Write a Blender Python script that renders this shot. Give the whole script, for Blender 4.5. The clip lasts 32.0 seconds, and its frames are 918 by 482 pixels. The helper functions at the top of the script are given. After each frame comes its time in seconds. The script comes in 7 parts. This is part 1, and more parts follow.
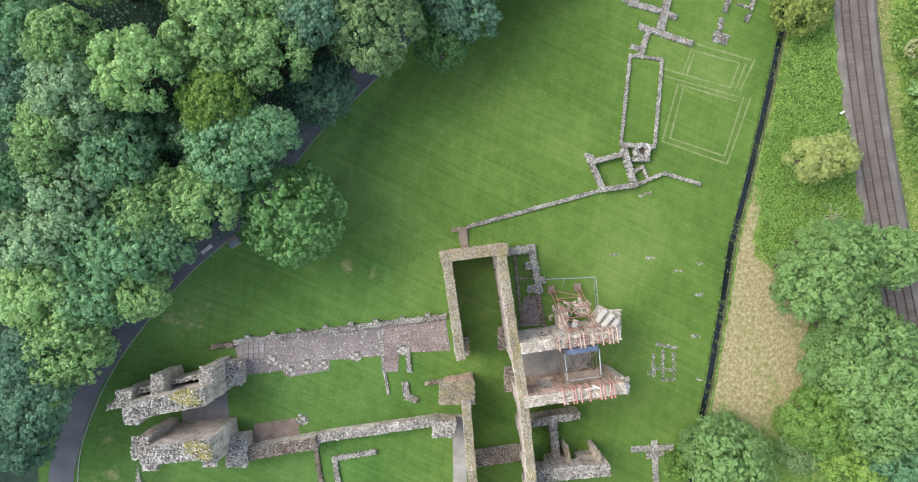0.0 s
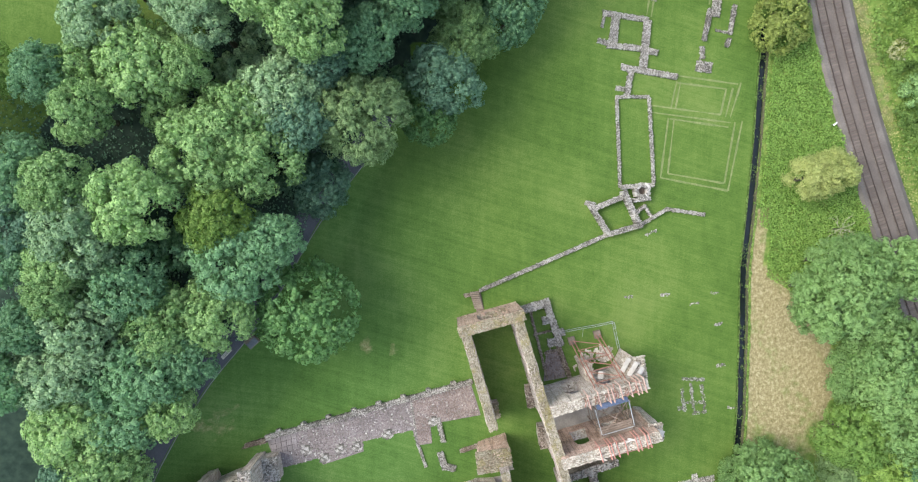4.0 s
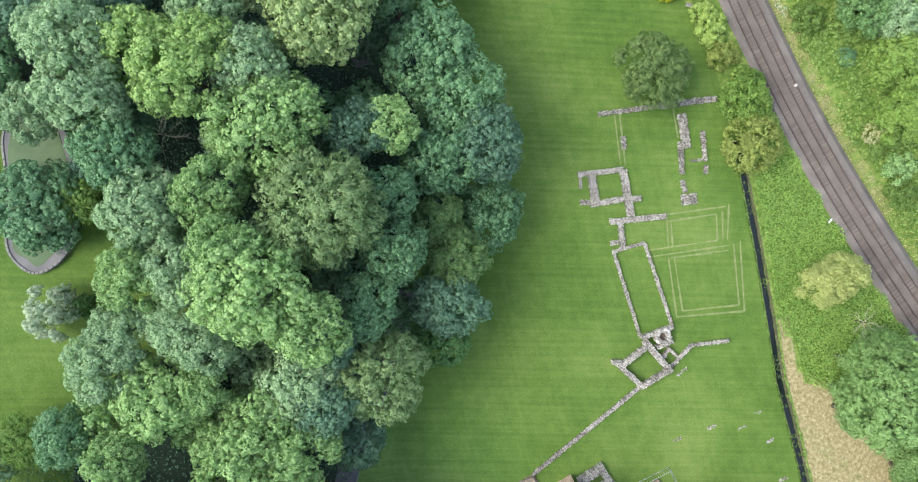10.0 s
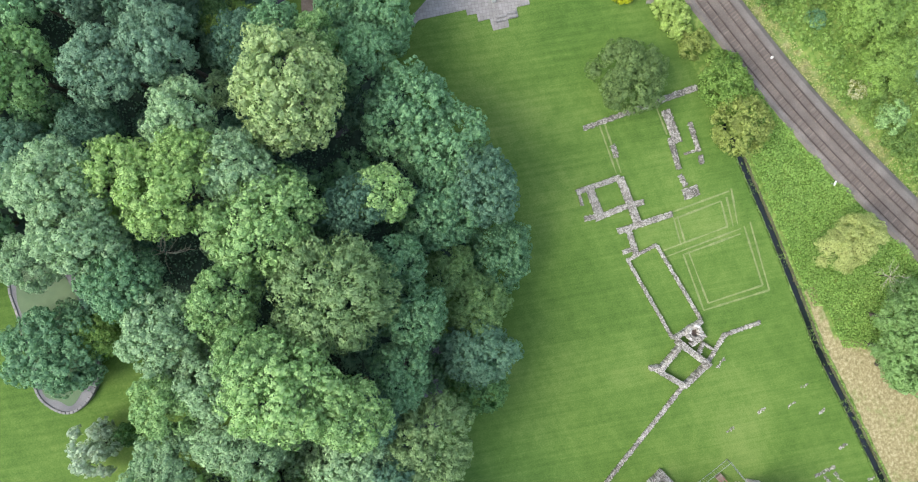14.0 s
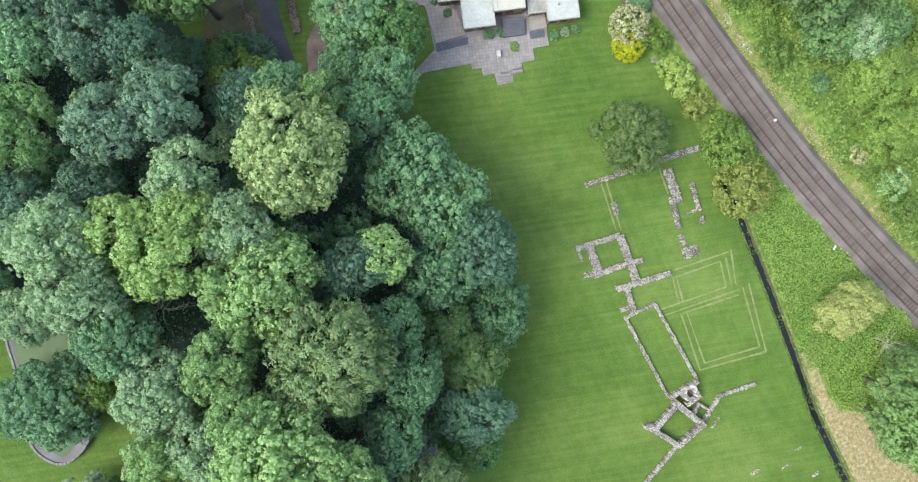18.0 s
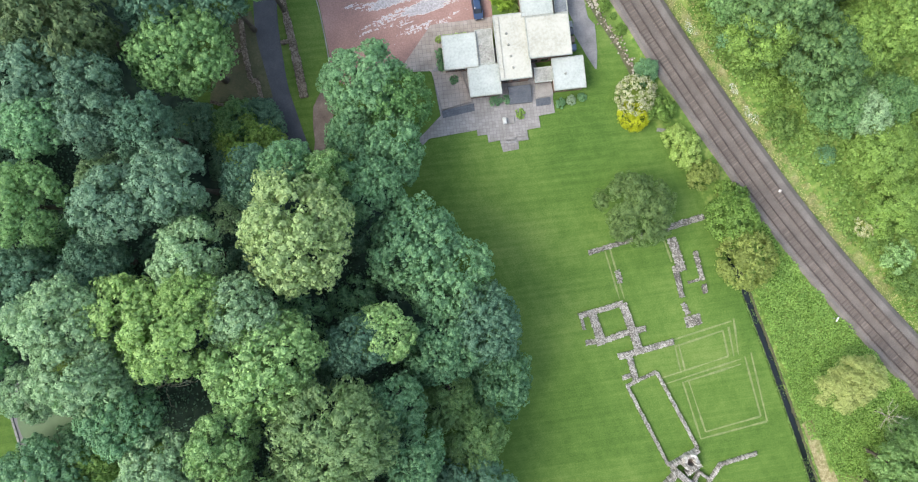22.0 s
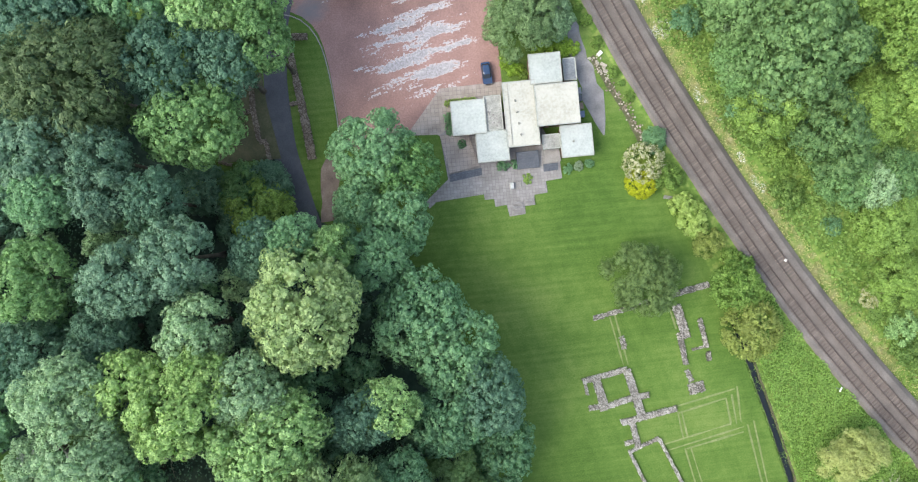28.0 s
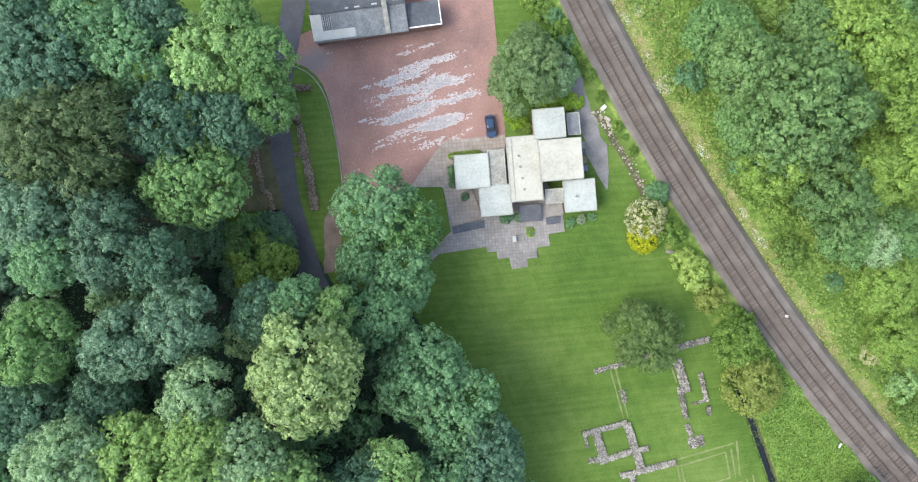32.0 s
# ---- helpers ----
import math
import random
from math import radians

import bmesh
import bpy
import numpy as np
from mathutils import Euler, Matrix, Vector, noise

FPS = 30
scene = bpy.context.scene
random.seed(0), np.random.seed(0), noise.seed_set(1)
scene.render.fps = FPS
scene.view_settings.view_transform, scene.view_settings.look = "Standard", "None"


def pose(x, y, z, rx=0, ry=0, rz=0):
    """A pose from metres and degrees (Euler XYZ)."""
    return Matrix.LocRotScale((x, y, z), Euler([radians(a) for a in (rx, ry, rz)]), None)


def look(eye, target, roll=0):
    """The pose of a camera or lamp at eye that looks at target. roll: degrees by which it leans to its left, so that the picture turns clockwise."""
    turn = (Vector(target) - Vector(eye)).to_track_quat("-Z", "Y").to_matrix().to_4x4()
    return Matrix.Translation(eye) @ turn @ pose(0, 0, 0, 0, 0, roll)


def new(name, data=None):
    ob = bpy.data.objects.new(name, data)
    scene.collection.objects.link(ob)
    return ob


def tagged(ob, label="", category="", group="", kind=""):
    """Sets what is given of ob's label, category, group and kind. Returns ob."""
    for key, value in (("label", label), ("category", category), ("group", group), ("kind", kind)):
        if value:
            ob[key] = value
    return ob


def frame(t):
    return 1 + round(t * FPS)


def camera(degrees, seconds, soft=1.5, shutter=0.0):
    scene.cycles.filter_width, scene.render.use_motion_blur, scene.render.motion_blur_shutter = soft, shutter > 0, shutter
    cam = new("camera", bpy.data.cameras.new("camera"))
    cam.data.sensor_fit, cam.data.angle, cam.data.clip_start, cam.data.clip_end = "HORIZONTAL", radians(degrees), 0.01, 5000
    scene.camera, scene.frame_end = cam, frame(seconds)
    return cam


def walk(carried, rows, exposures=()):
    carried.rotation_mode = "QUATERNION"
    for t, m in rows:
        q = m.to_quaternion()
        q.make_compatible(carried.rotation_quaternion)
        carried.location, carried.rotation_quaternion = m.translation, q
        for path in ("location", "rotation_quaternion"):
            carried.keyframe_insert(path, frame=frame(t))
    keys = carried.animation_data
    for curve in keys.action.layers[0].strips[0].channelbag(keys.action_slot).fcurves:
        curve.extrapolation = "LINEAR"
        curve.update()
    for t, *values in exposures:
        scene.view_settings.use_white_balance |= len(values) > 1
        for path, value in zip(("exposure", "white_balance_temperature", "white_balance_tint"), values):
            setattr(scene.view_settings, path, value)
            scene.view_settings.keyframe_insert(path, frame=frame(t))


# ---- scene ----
cam = camera(72.0, 32.0, soft=1.1)
PATH = [
    (0, 0.02, 0.03, 120.44, -0.24, -0.94, -0.01),
    (0.5, 0.05, 1.20, 120.47, -0.32, -0.89, -0.83),
    (1, -0.03, 2.45, 120.45, -0.34, -0.86, -1.49),
    (1.5, -0.25, 3.81, 120.47, -0.36, -0.89, -2.30),
    (2, -0.54, 5.29, 120.45, -0.36, -0.93, -3.12),
    (2.5, -0.78, 6.99, 120.45, -0.40, -0.95, -3.81),
    (4.5, -0.51, 16.42, 120.45, -0.61, -0.88, -8.81),
    (5, -0.06, 19.64, 120.42, -0.64, -0.91, -8.67),
    (5.5, 0.40, 22.92, 120.33, -0.63, -0.98, -9.11),
    (6, 0.92, 26.34, 120.31, -0.58, -1.06, -10.34),
    (6.5, 1.53, 29.70, 120.19, -0.52, -1.11, -12.05),
    (7, 2.15, 33.32, 120.18, -0.55, -1.20, -13.96),
    (7.5, 2.88, 36.96, 120.18, -0.62, -1.27, -15.63),
    (8, 3.65, 40.40, 120.14, -0.66, -1.30, -16.97),
    (8.5, 4.43, 43.53, 120.12, -0.71, -1.33, -18.45),
    (9, 5.10, 46.38, 120.14, -0.69, -1.38, -20.19),
    (9.5, 5.72, 49.04, 120.20, -0.69, -1.41, -21.91),
    (10, 6.40, 51.36, 120.16, -0.72, -1.41, -23.73),
    (10.5, 7.19, 53.27, 120.02, -0.74, -1.33, -25.51),
    (11, 7.81, 54.68, 120.01, -0.73, -1.23, -27.25),
    (11.5, 8.24, 55.88, 120.02, -0.73, -1.18, -29.27),
    (12, 8.52, 56.92, 119.98, -0.75, -1.20, -31.55),
    (12.5, 8.70, 57.79, 119.91, -0.73, -1.25, -33.86),
    (13, 9.04, 58.54, 119.86, -0.76, -1.24, -35.37),
    (13.5, 9.44, 59.20, 119.73, -0.82, -1.21, -36.23),
    (14, 9.84, 59.68, 119.75, -0.79, -1.18, -36.06),
    (14.5, 10.31, 60.08, 119.76, -0.74, -1.14, -35.79),
    (16.5, 12.83, 63.35, 119.70, -0.66, -1.12, -34.79),
    (17, 13.75, 64.56, 119.73, -0.63, -1.09, -34.64),
    (17.5, 14.67, 65.95, 119.74, -0.64, -1.11, -34.52),
    (18, 15.58, 67.47, 119.70, -0.63, -1.15, -34.39),
    (18.5, 16.68, 69.02, 119.68, -0.64, -1.12, -34.26),
    (19, 17.76, 70.67, 119.80, -0.65, -1.10, -34.11),
    (19.5, 18.83, 72.34, 119.79, -0.67, -1.07, -34.01),
    (20, 19.79, 73.88, 119.78, -0.69, -1.06, -33.92),
    (20.5, 20.52, 75.03, 119.81, -0.65, -1.04, -33.80),
    (21, 21.22, 76.10, 119.80, -0.66, -1.00, -33.73),
    (21.5, 21.79, 77.13, 119.76, -0.66, -1.00, -33.60),
    (22, 22.29, 78.11, 119.77, -0.69, -0.99, -33.53),
    (22.5, 22.75, 78.88, 119.80, -0.69, -0.96, -33.45),
    (23, 23.19, 79.61, 119.84, -0.65, -0.92, -33.38),
    (23.5, 23.63, 80.34, 119.88, -0.64, -0.91, -33.32),
    (24, 24.00, 81.18, 119.83, -0.64, -0.92, -33.23),
    (24.5, 24.32, 82.03, 119.79, -0.64, -0.96, -33.14),
    (25, 24.72, 82.85, 119.80, -0.64, -0.98, -33.09),
    (25.5, 25.22, 83.70, 119.76, -0.67, -0.97, -32.97),
    (27.5, 27.31, 87.64, 119.81, -0.69, -0.96, -32.61),
    (28, 28.03, 88.72, 119.83, -0.69, -0.92, -32.53),
    (28.5, 28.73, 89.78, 119.86, -0.70, -0.90, -32.40),
    (29, 29.46, 90.86, 119.88, -0.71, -0.88, -32.34),
    (29.5, 30.18, 91.98, 119.87, -0.73, -0.85, -32.19),
    (30, 30.88, 93.13, 119.89, -0.76, -0.83, -32.17),
    (30.5, 31.48, 94.37, 119.93, -0.78, -0.87, -32.07),
    (31, 32.04, 95.58, 119.93, -0.80, -0.90, -31.97),
    (31.5, 32.64, 96.60, 119.89, -0.83, -0.90, -31.95),
    (32, 33.16, 97.57, 119.93, -0.86, -0.88, -31.85),
]
walk(cam, [(t, pose(x, y, z, a, b, c)) for t, x, y, z, a, b, c in PATH], [(0, 1.41), (4, 1.47), (10, 1.60), (18, 1.60), (32, 1.57)])

# ---- world and sun ----
world = bpy.data.worlds.new("World")
scene.world = world
world.use_nodes = True
sky = world.node_tree.nodes.new("ShaderNodeTexSky")
sky.sky_type = "NISHITA"
sky.sun_disc = False
sky.sun_elevation = radians(48)
sky.sun_rotation = radians(-70)
sky.dust_density = 2.0
hazy = world.node_tree.nodes.new("ShaderNodeHueSaturation")
hazy.inputs["Saturation"].default_value = 0.72
world.node_tree.links.new(sky.outputs[0], hazy.inputs["Color"])
world.node_tree.links.new(hazy.outputs[0], world.node_tree.nodes["Background"].inputs[0])
world.node_tree.nodes["Background"].inputs[1].default_value = 0.15
sun = new("sun", bpy.data.lights.new("sun", "SUN"))
sun.data.energy, sun.data.angle, sun.data.color = 0.98, radians(36), (1.0, 0.95, 0.86)
sun.matrix_world = look((-90, 35, 110), (0, 0, 0))

# ---- materials ----


def nodes_of(name):
    m = bpy.data.materials.new(name)
    m.use_nodes = True
    t = m.node_tree
    return m, t, t.nodes["Principled BSDF"]


def noise_of(t, scale, detail=4, vec=None, rough=0.55):
    n = t.nodes.new("ShaderNodeTexNoise")
    n.inputs["Scale"].default_value, n.inputs["Detail"].default_value, n.inputs["Roughness"].default_value = scale, detail, rough
    if vec is not None:
        t.links.new(vec, n.inputs["Vector"])
    return n.outputs[0]


def position_of(t, stretch=None):
    g = t.nodes.new("ShaderNodeNewGeometry").outputs["Position"]
    if stretch is None:
        return g
    turned = t.nodes.new("ShaderNodeMapping")
    turned.inputs["Rotation"].default_value = (0, 0, radians(stretch[0]))
    t.links.new(g, turned.inputs["Vector"])
    mp = t.nodes.new("ShaderNodeMapping")
    mp.inputs["Scale"].default_value = stretch[1:]
    t.links.new(turned.outputs[0], mp.inputs["Vector"])
    return mp.outputs[0]


def ramp_of(t, fac, stops):
    r = t.nodes.new("ShaderNodeValToRGB")
    while len(r.color_ramp.elements) < len(stops):
        r.color_ramp.elements.new(0.5)
    for e, (p, c) in zip(r.color_ramp.elements, stops):
        e.position, e.color = p, (*c, 1)
    t.links.new(fac, r.inputs[0])
    return r.outputs[0]


def mix_of(t, fac, a, b, kind="MIX"):
    m = t.nodes.new("ShaderNodeMix")
    m.data_type, m.blend_type = "RGBA", kind
    for sock, v in ((m.inputs[0], fac), (m.inputs[6], a), (m.inputs[7], b)):
        if isinstance(v, (int, float)):
            sock.default_value = v
        elif isinstance(v, tuple):
            sock.default_value = (*v, 1)
        else:
            t.links.new(v, sock)
    return m.outputs[2]


def math_of(t, op, a, b=0.5, clamp=False):
    m = t.nodes.new("ShaderNodeMath")
    m.operation, m.use_clamp = op, clamp
    for sock, v in zip(m.inputs, (a, b)):
        if isinstance(v, (int, float)):
            sock.default_value = v
        else:
            t.links.new(v, sock)
    return m.outputs[0]


def bump_of(t, p, height, strength, distance):
    b = t.nodes.new("ShaderNodeBump")
    b.inputs["Strength"].default_value, b.inputs["Distance"].default_value = strength, distance
    t.links.new(height, b.inputs["Height"])
    t.links.new(b.outputs[0], p.inputs["Normal"])


def surface(name, dark, mid, light, scale=0.6, fine=6.0, rough=0.85, bump=0.4, depth=0.05, metal=0.0, island=0.0, random_tint=0.0, growth=None):
    """A mottled surface in world space: a broad stain, a fine grain and relief, and patches of moss or lichen."""
    m, t, p = nodes_of(name)
    pos = position_of(t)
    broad, grain = noise_of(t, scale, 5, pos), noise_of(t, fine, 3, pos)
    both = math_of(t, "ADD", math_of(t, "MULTIPLY", broad, 0.55), math_of(t, "MULTIPLY", grain, 0.45))
    if island:
        g = t.nodes.new("ShaderNodeNewGeometry").outputs["Random Per Island"]
        both = math_of(t, "ADD", both, math_of(t, "MULTIPLY", math_of(t, "SUBTRACT", g, 0.5), island))
    if random_tint:
        o = t.nodes.new("ShaderNodeObjectInfo").outputs["Random"]
        both = math_of(t, "ADD", both, math_of(t, "MULTIPLY", math_of(t, "SUBTRACT", o, 0.5), random_tint))
    c = ramp_of(t, both, ((0.3, dark), (0.5, mid), (0.7, light)))
    if growth:
        patch = ramp_of(t, noise_of(t, 0.55, 6, pos, 0.7), ((0.50, (0, 0, 0)), (0.60, (0.62, 0.62, 0.62))))
        c = mix_of(t, patch, c, mix_of(t, grain, growth, tuple(v * 1.9 for v in growth)))
    t.links.new(c, p.inputs["Base Color"])
    p.inputs["Roughness"].default_value, p.inputs["Metallic"].default_value = rough, metal
    bump_of(t, p, grain, bump, depth)
    return m


def foliage(name, dark, light, gloss=0.5, blossom=None):
    """Leaves: each leaf differs a little, each tree too, and they let some light through."""
    m, t, p = nodes_of(name)
    geo = t.nodes.new("ShaderNodeNewGeometry")
    rnd = t.nodes.new("ShaderNodeObjectInfo").outputs["Random"]
    clump = noise_of(t, 0.45, 3, geo.outputs["Position"])
    f = math_of(t, "ADD", math_of(t, "MULTIPLY", geo.outputs["Random Per Island"], 0.55), math_of(t, "MULTIPLY", clump, 0.5))
    f = math_of(t, "ADD", f, math_of(t, "MULTIPLY", math_of(t, "SUBTRACT", rnd, 0.5), 0.3), True)
    spray = noise_of(t, 3.2, 3, geo.outputs["Position"], 0.7)
    f = math_of(t, "ADD", f, math_of(t, "MULTIPLY", math_of(t, "SUBTRACT", spray, 0.5), 0.9), True)
    c = ramp_of(t, f, ((0.15, dark), (0.85, light)))
    bump_of(t, p, spray, 0.7, 0.25)
    if blossom:
        b = ramp_of(t, math_of(t, "MULTIPLY", geo.outputs["Random Per Island"], noise_of(t, 1.2, 2, geo.outputs["Position"])), ((0.17, (0, 0, 0)), (0.23, (1, 1, 1))))
        c = mix_of(t, b, c, blossom)
    t.links.new(c, p.inputs["Base Color"])
    p.inputs["Roughness"].default_value = gloss
    p.inputs["Specular IOR Level"].default_value = 0.3
    tr = t.nodes.new("ShaderNodeBsdfTranslucent")
    t.links.new(c, tr.inputs[0])
    ms = t.nodes.new("ShaderNodeMixShader")
    ms.inputs[0].default_value = 0.45
    t.links.new(p.outputs[0], ms.inputs[1])
    t.links.new(tr.outputs[0], ms.inputs[2])
    t.links.new(ms.outputs[0], t.nodes["Material Output"].inputs[0])
    return m


LEAF = {
    "ASH": foliage("leaf ash", (0.13, 0.262, 0.09), (0.463, 0.678, 0.277)),
    "SYCAMORE": foliage("leaf sycamore", (0.096, 0.223, 0.113), (0.302, 0.525, 0.258)),
    "HOLM": foliage("leaf dark", (0.07, 0.16, 0.102), (0.21, 0.375, 0.232)),
    "BEECH": foliage("leaf beech", (0.119, 0.208, 0.082), (0.347, 0.498, 0.219)),
    "WILLOW": foliage("leaf grey willow", (0.16, 0.285, 0.145), (0.485, 0.675, 0.375)),
    "ROUND": foliage("leaf dense", (0.082, 0.197, 0.067), (0.247, 0.454, 0.164)),
    "SILVER": foliage("leaf silver", (0.26, 0.36, 0.235), (0.55, 0.66, 0.46)),
    "BRIGHT": foliage("leaf bright", (0.125, 0.235, 0.045), (0.385, 0.56, 0.14)),
    "GOLD": foliage("leaf gold", (0.09, 0.198, 0.038), (0.29, 0.46, 0.118)),
    "LARCH": foliage("leaf larch", (0.27, 0.345, 0.1), (0.6, 0.65, 0.26)),
    "OLIVE": foliage("leaf olive", (0.165, 0.225, 0.05), (0.43, 0.51, 0.145)),
    "FLOWER": foliage("leaf with blossom", (0.182, 0.268, 0.035), (0.456, 0.547, 0.104), 0.5, (0.752, 0.730, 0.510)),
    "YELLOW": foliage("leaf yellow", (0.40, 0.46, 0.015), (0.70, 0.74, 0.05)),
    "SCRUB": foliage("leaf scrub", (0.092, 0.185, 0.04), (0.3, 0.445, 0.12)),
    "NETTLE": foliage("leaf nettle and bramble", (0.098, 0.208, 0.04), (0.335, 0.52, 0.128)),
    "ALDER": foliage("leaf alder", (0.165, 0.30, 0.10), (0.33, 0.51, 0.19)),
    "FRESH": foliage("leaf fresh yellow-green", (0.135, 0.255, 0.048), (0.38, 0.57, 0.145)),
    "LIME": foliage("leaf lime", (0.16, 0.30, 0.03), (0.46, 0.66, 0.10)),
    "STRAW": foliage("grass gone to straw", (0.245, 0.262, 0.092), (0.55, 0.525, 0.25)),
    "TEAL": foliage("leaf teal", (0.09, 0.186, 0.118), (0.295, 0.465, 0.292)),
    "BANK": foliage("leaf of the bank", (0.088, 0.185, 0.066), (0.27, 0.43, 0.16)),
    "THORN": foliage("leaf thorn", (0.088, 0.152, 0.048), (0.25, 0.365, 0.125)),
    "LUSH": foliage("leaf lush", (0.095, 0.212, 0.078), (0.30, 0.50, 0.185)),
    "PALE_ASH": foliage("leaf pale ash", (0.165, 0.265, 0.098), (0.485, 0.625, 0.28)),
    "YELLOW_ASH": foliage("leaf yellow ash", (0.142, 0.27, 0.078), (0.49, 0.69, 0.25)),
    # darker beech leaf, with the north-western wood's shade in its colour
    "BEECH_SHADED": foliage("leaf beech shaded", (0.067, 0.123, 0.049), (0.221, 0.307, 0.137)),
    "VARIEGATED": foliage("leaf variegated", (0.189, 0.316, 0.052), (0.589, 0.738, 0.235)),
}
BARK = surface("bark", (0.03, 0.025, 0.018), (0.07, 0.058, 0.042), (0.13, 0.115, 0.09), 1.0, 9, 0.9, 0.7, 0.08)
RUBBLE = surface("pale rubble stone", (0.12, 0.112, 0.092), (0.29, 0.275, 0.238), (0.56, 0.54, 0.49), 0.5, 7, 0.9, 0.6, 0.06, island=0.42)
RUBBLE_GREY = surface("weathered grey rubble stone", (0.085, 0.08, 0.064), (0.212, 0.2, 0.172), (0.47, 0.45, 0.405), 0.5, 7, 0.9, 0.6, 0.06, island=0.4)
RUBBLE_RED = surface("red sandstone rubble", (0.10, 0.079, 0.056), (0.205, 0.163, 0.122), (0.38, 0.33, 0.27), 0.4, 5, 0.9, 0.6, 0.06, island=0.4)
LICHEN = surface("lichened wall top stone", (0.14, 0.115, 0.068), (0.275, 0.24, 0.165), (0.46, 0.425, 0.33), 0.25, 7, 0.9, 0.6, 0.06, island=0.26, growth=(0.20, 0.172, 0.062))
PAVESTONE = surface("grey purple floor stone", (0.13, 0.112, 0.106), (0.205, 0.178, 0.170), (0.36, 0.33, 0.315), 0.3, 6, 0.9, 0.6, 0.06, island=0.34)
PAVESTONE_RED = surface("pinkish floor stone", (0.14, 0.107, 0.092), (0.222, 0.174, 0.15), (0.35, 0.295, 0.262), 0.3, 6, 0.9, 0.6, 0.06, island=0.34)
PALE = surface("bleached capping stone", (0.23, 0.195, 0.145), (0.42, 0.38, 0.31), (0.63, 0.59, 0.51), 0.4, 5, 0.9, 0.5, 0.05, island=0.3)
MOSS = surface("yellow moss", (0.10, 0.09, 0.03), (0.22, 0.19, 0.05), (0.38, 0.34, 0.14), 0.8, 5, 0.95, 0.7, 0.05, island=0.4)


def ashlar_material(name, one, two):
    m, t, p = nodes_of(name)
    pos = position_of(t)
    sep = t.nodes.new("ShaderNodeSeparateXYZ")
    t.links.new(pos, sep.inputs[0])
    com = t.nodes.new("ShaderNodeCombineXYZ")
    t.links.new(math_of(t, "ADD", sep.outputs[0], sep.outputs[1]), com.inputs[0])
    t.links.new(sep.outputs[2], com.inputs[1])
    br = t.nodes.new("ShaderNodeTexBrick")
    t.links.new(com.outputs[0], br.inputs["Vector"])
    for k, v in (("Scale", 1.0), ("Brick Width", 0.75), ("Row Height", 0.34), ("Mortar Size", 0.018), ("Bias", 0.0)):
        br.inputs[k].default_value = v
    br.inputs["Color1"].default_value, br.inputs["Color2"].default_value = (*one, 1), (*two, 1)
    br.inputs["Mortar"].default_value = (0.24, 0.20, 0.17, 1)
    stain = ramp_of(t, noise_of(t, 0.35, 6, pos), ((0.3, (0.62, 0.60, 0.57)), (0.6, (1, 0.97, 0.94))))
    wash = ramp_of(t, noise_of(t, 1.0, 6, position_of(t, (0, 1.9, 1.9, 0.10)), 0.75), ((0.36, (0.42, 0.40, 0.37)), (0.47, (0.86, 0.84, 0.81)), (0.60, (1, 1, 1))))
    face = mix_of(t, 1.0, br.outputs[0], stain, "MULTIPLY")
    t.links.new(mix_of(t, 1.0, face, wash, "MULTIPLY"), p.inputs["Base Color"])
    p.inputs["Roughness"].default_value = 0.9
    bump_of(t, p, math_of(t, "SUBTRACT", noise_of(t, 5, 4, pos), br.outputs["Fac"]), 0.5, 0.05)
    return m


ASHLAR = ashlar_material("pink grey sandstone ashlar", (0.52, 0.46, 0.41), (0.68, 0.645, 0.60))
ASHLAR_PINK = ashlar_material("pink sandstone ashlar", (0.54, 0.38, 0.305), (0.68, 0.54, 0.45))


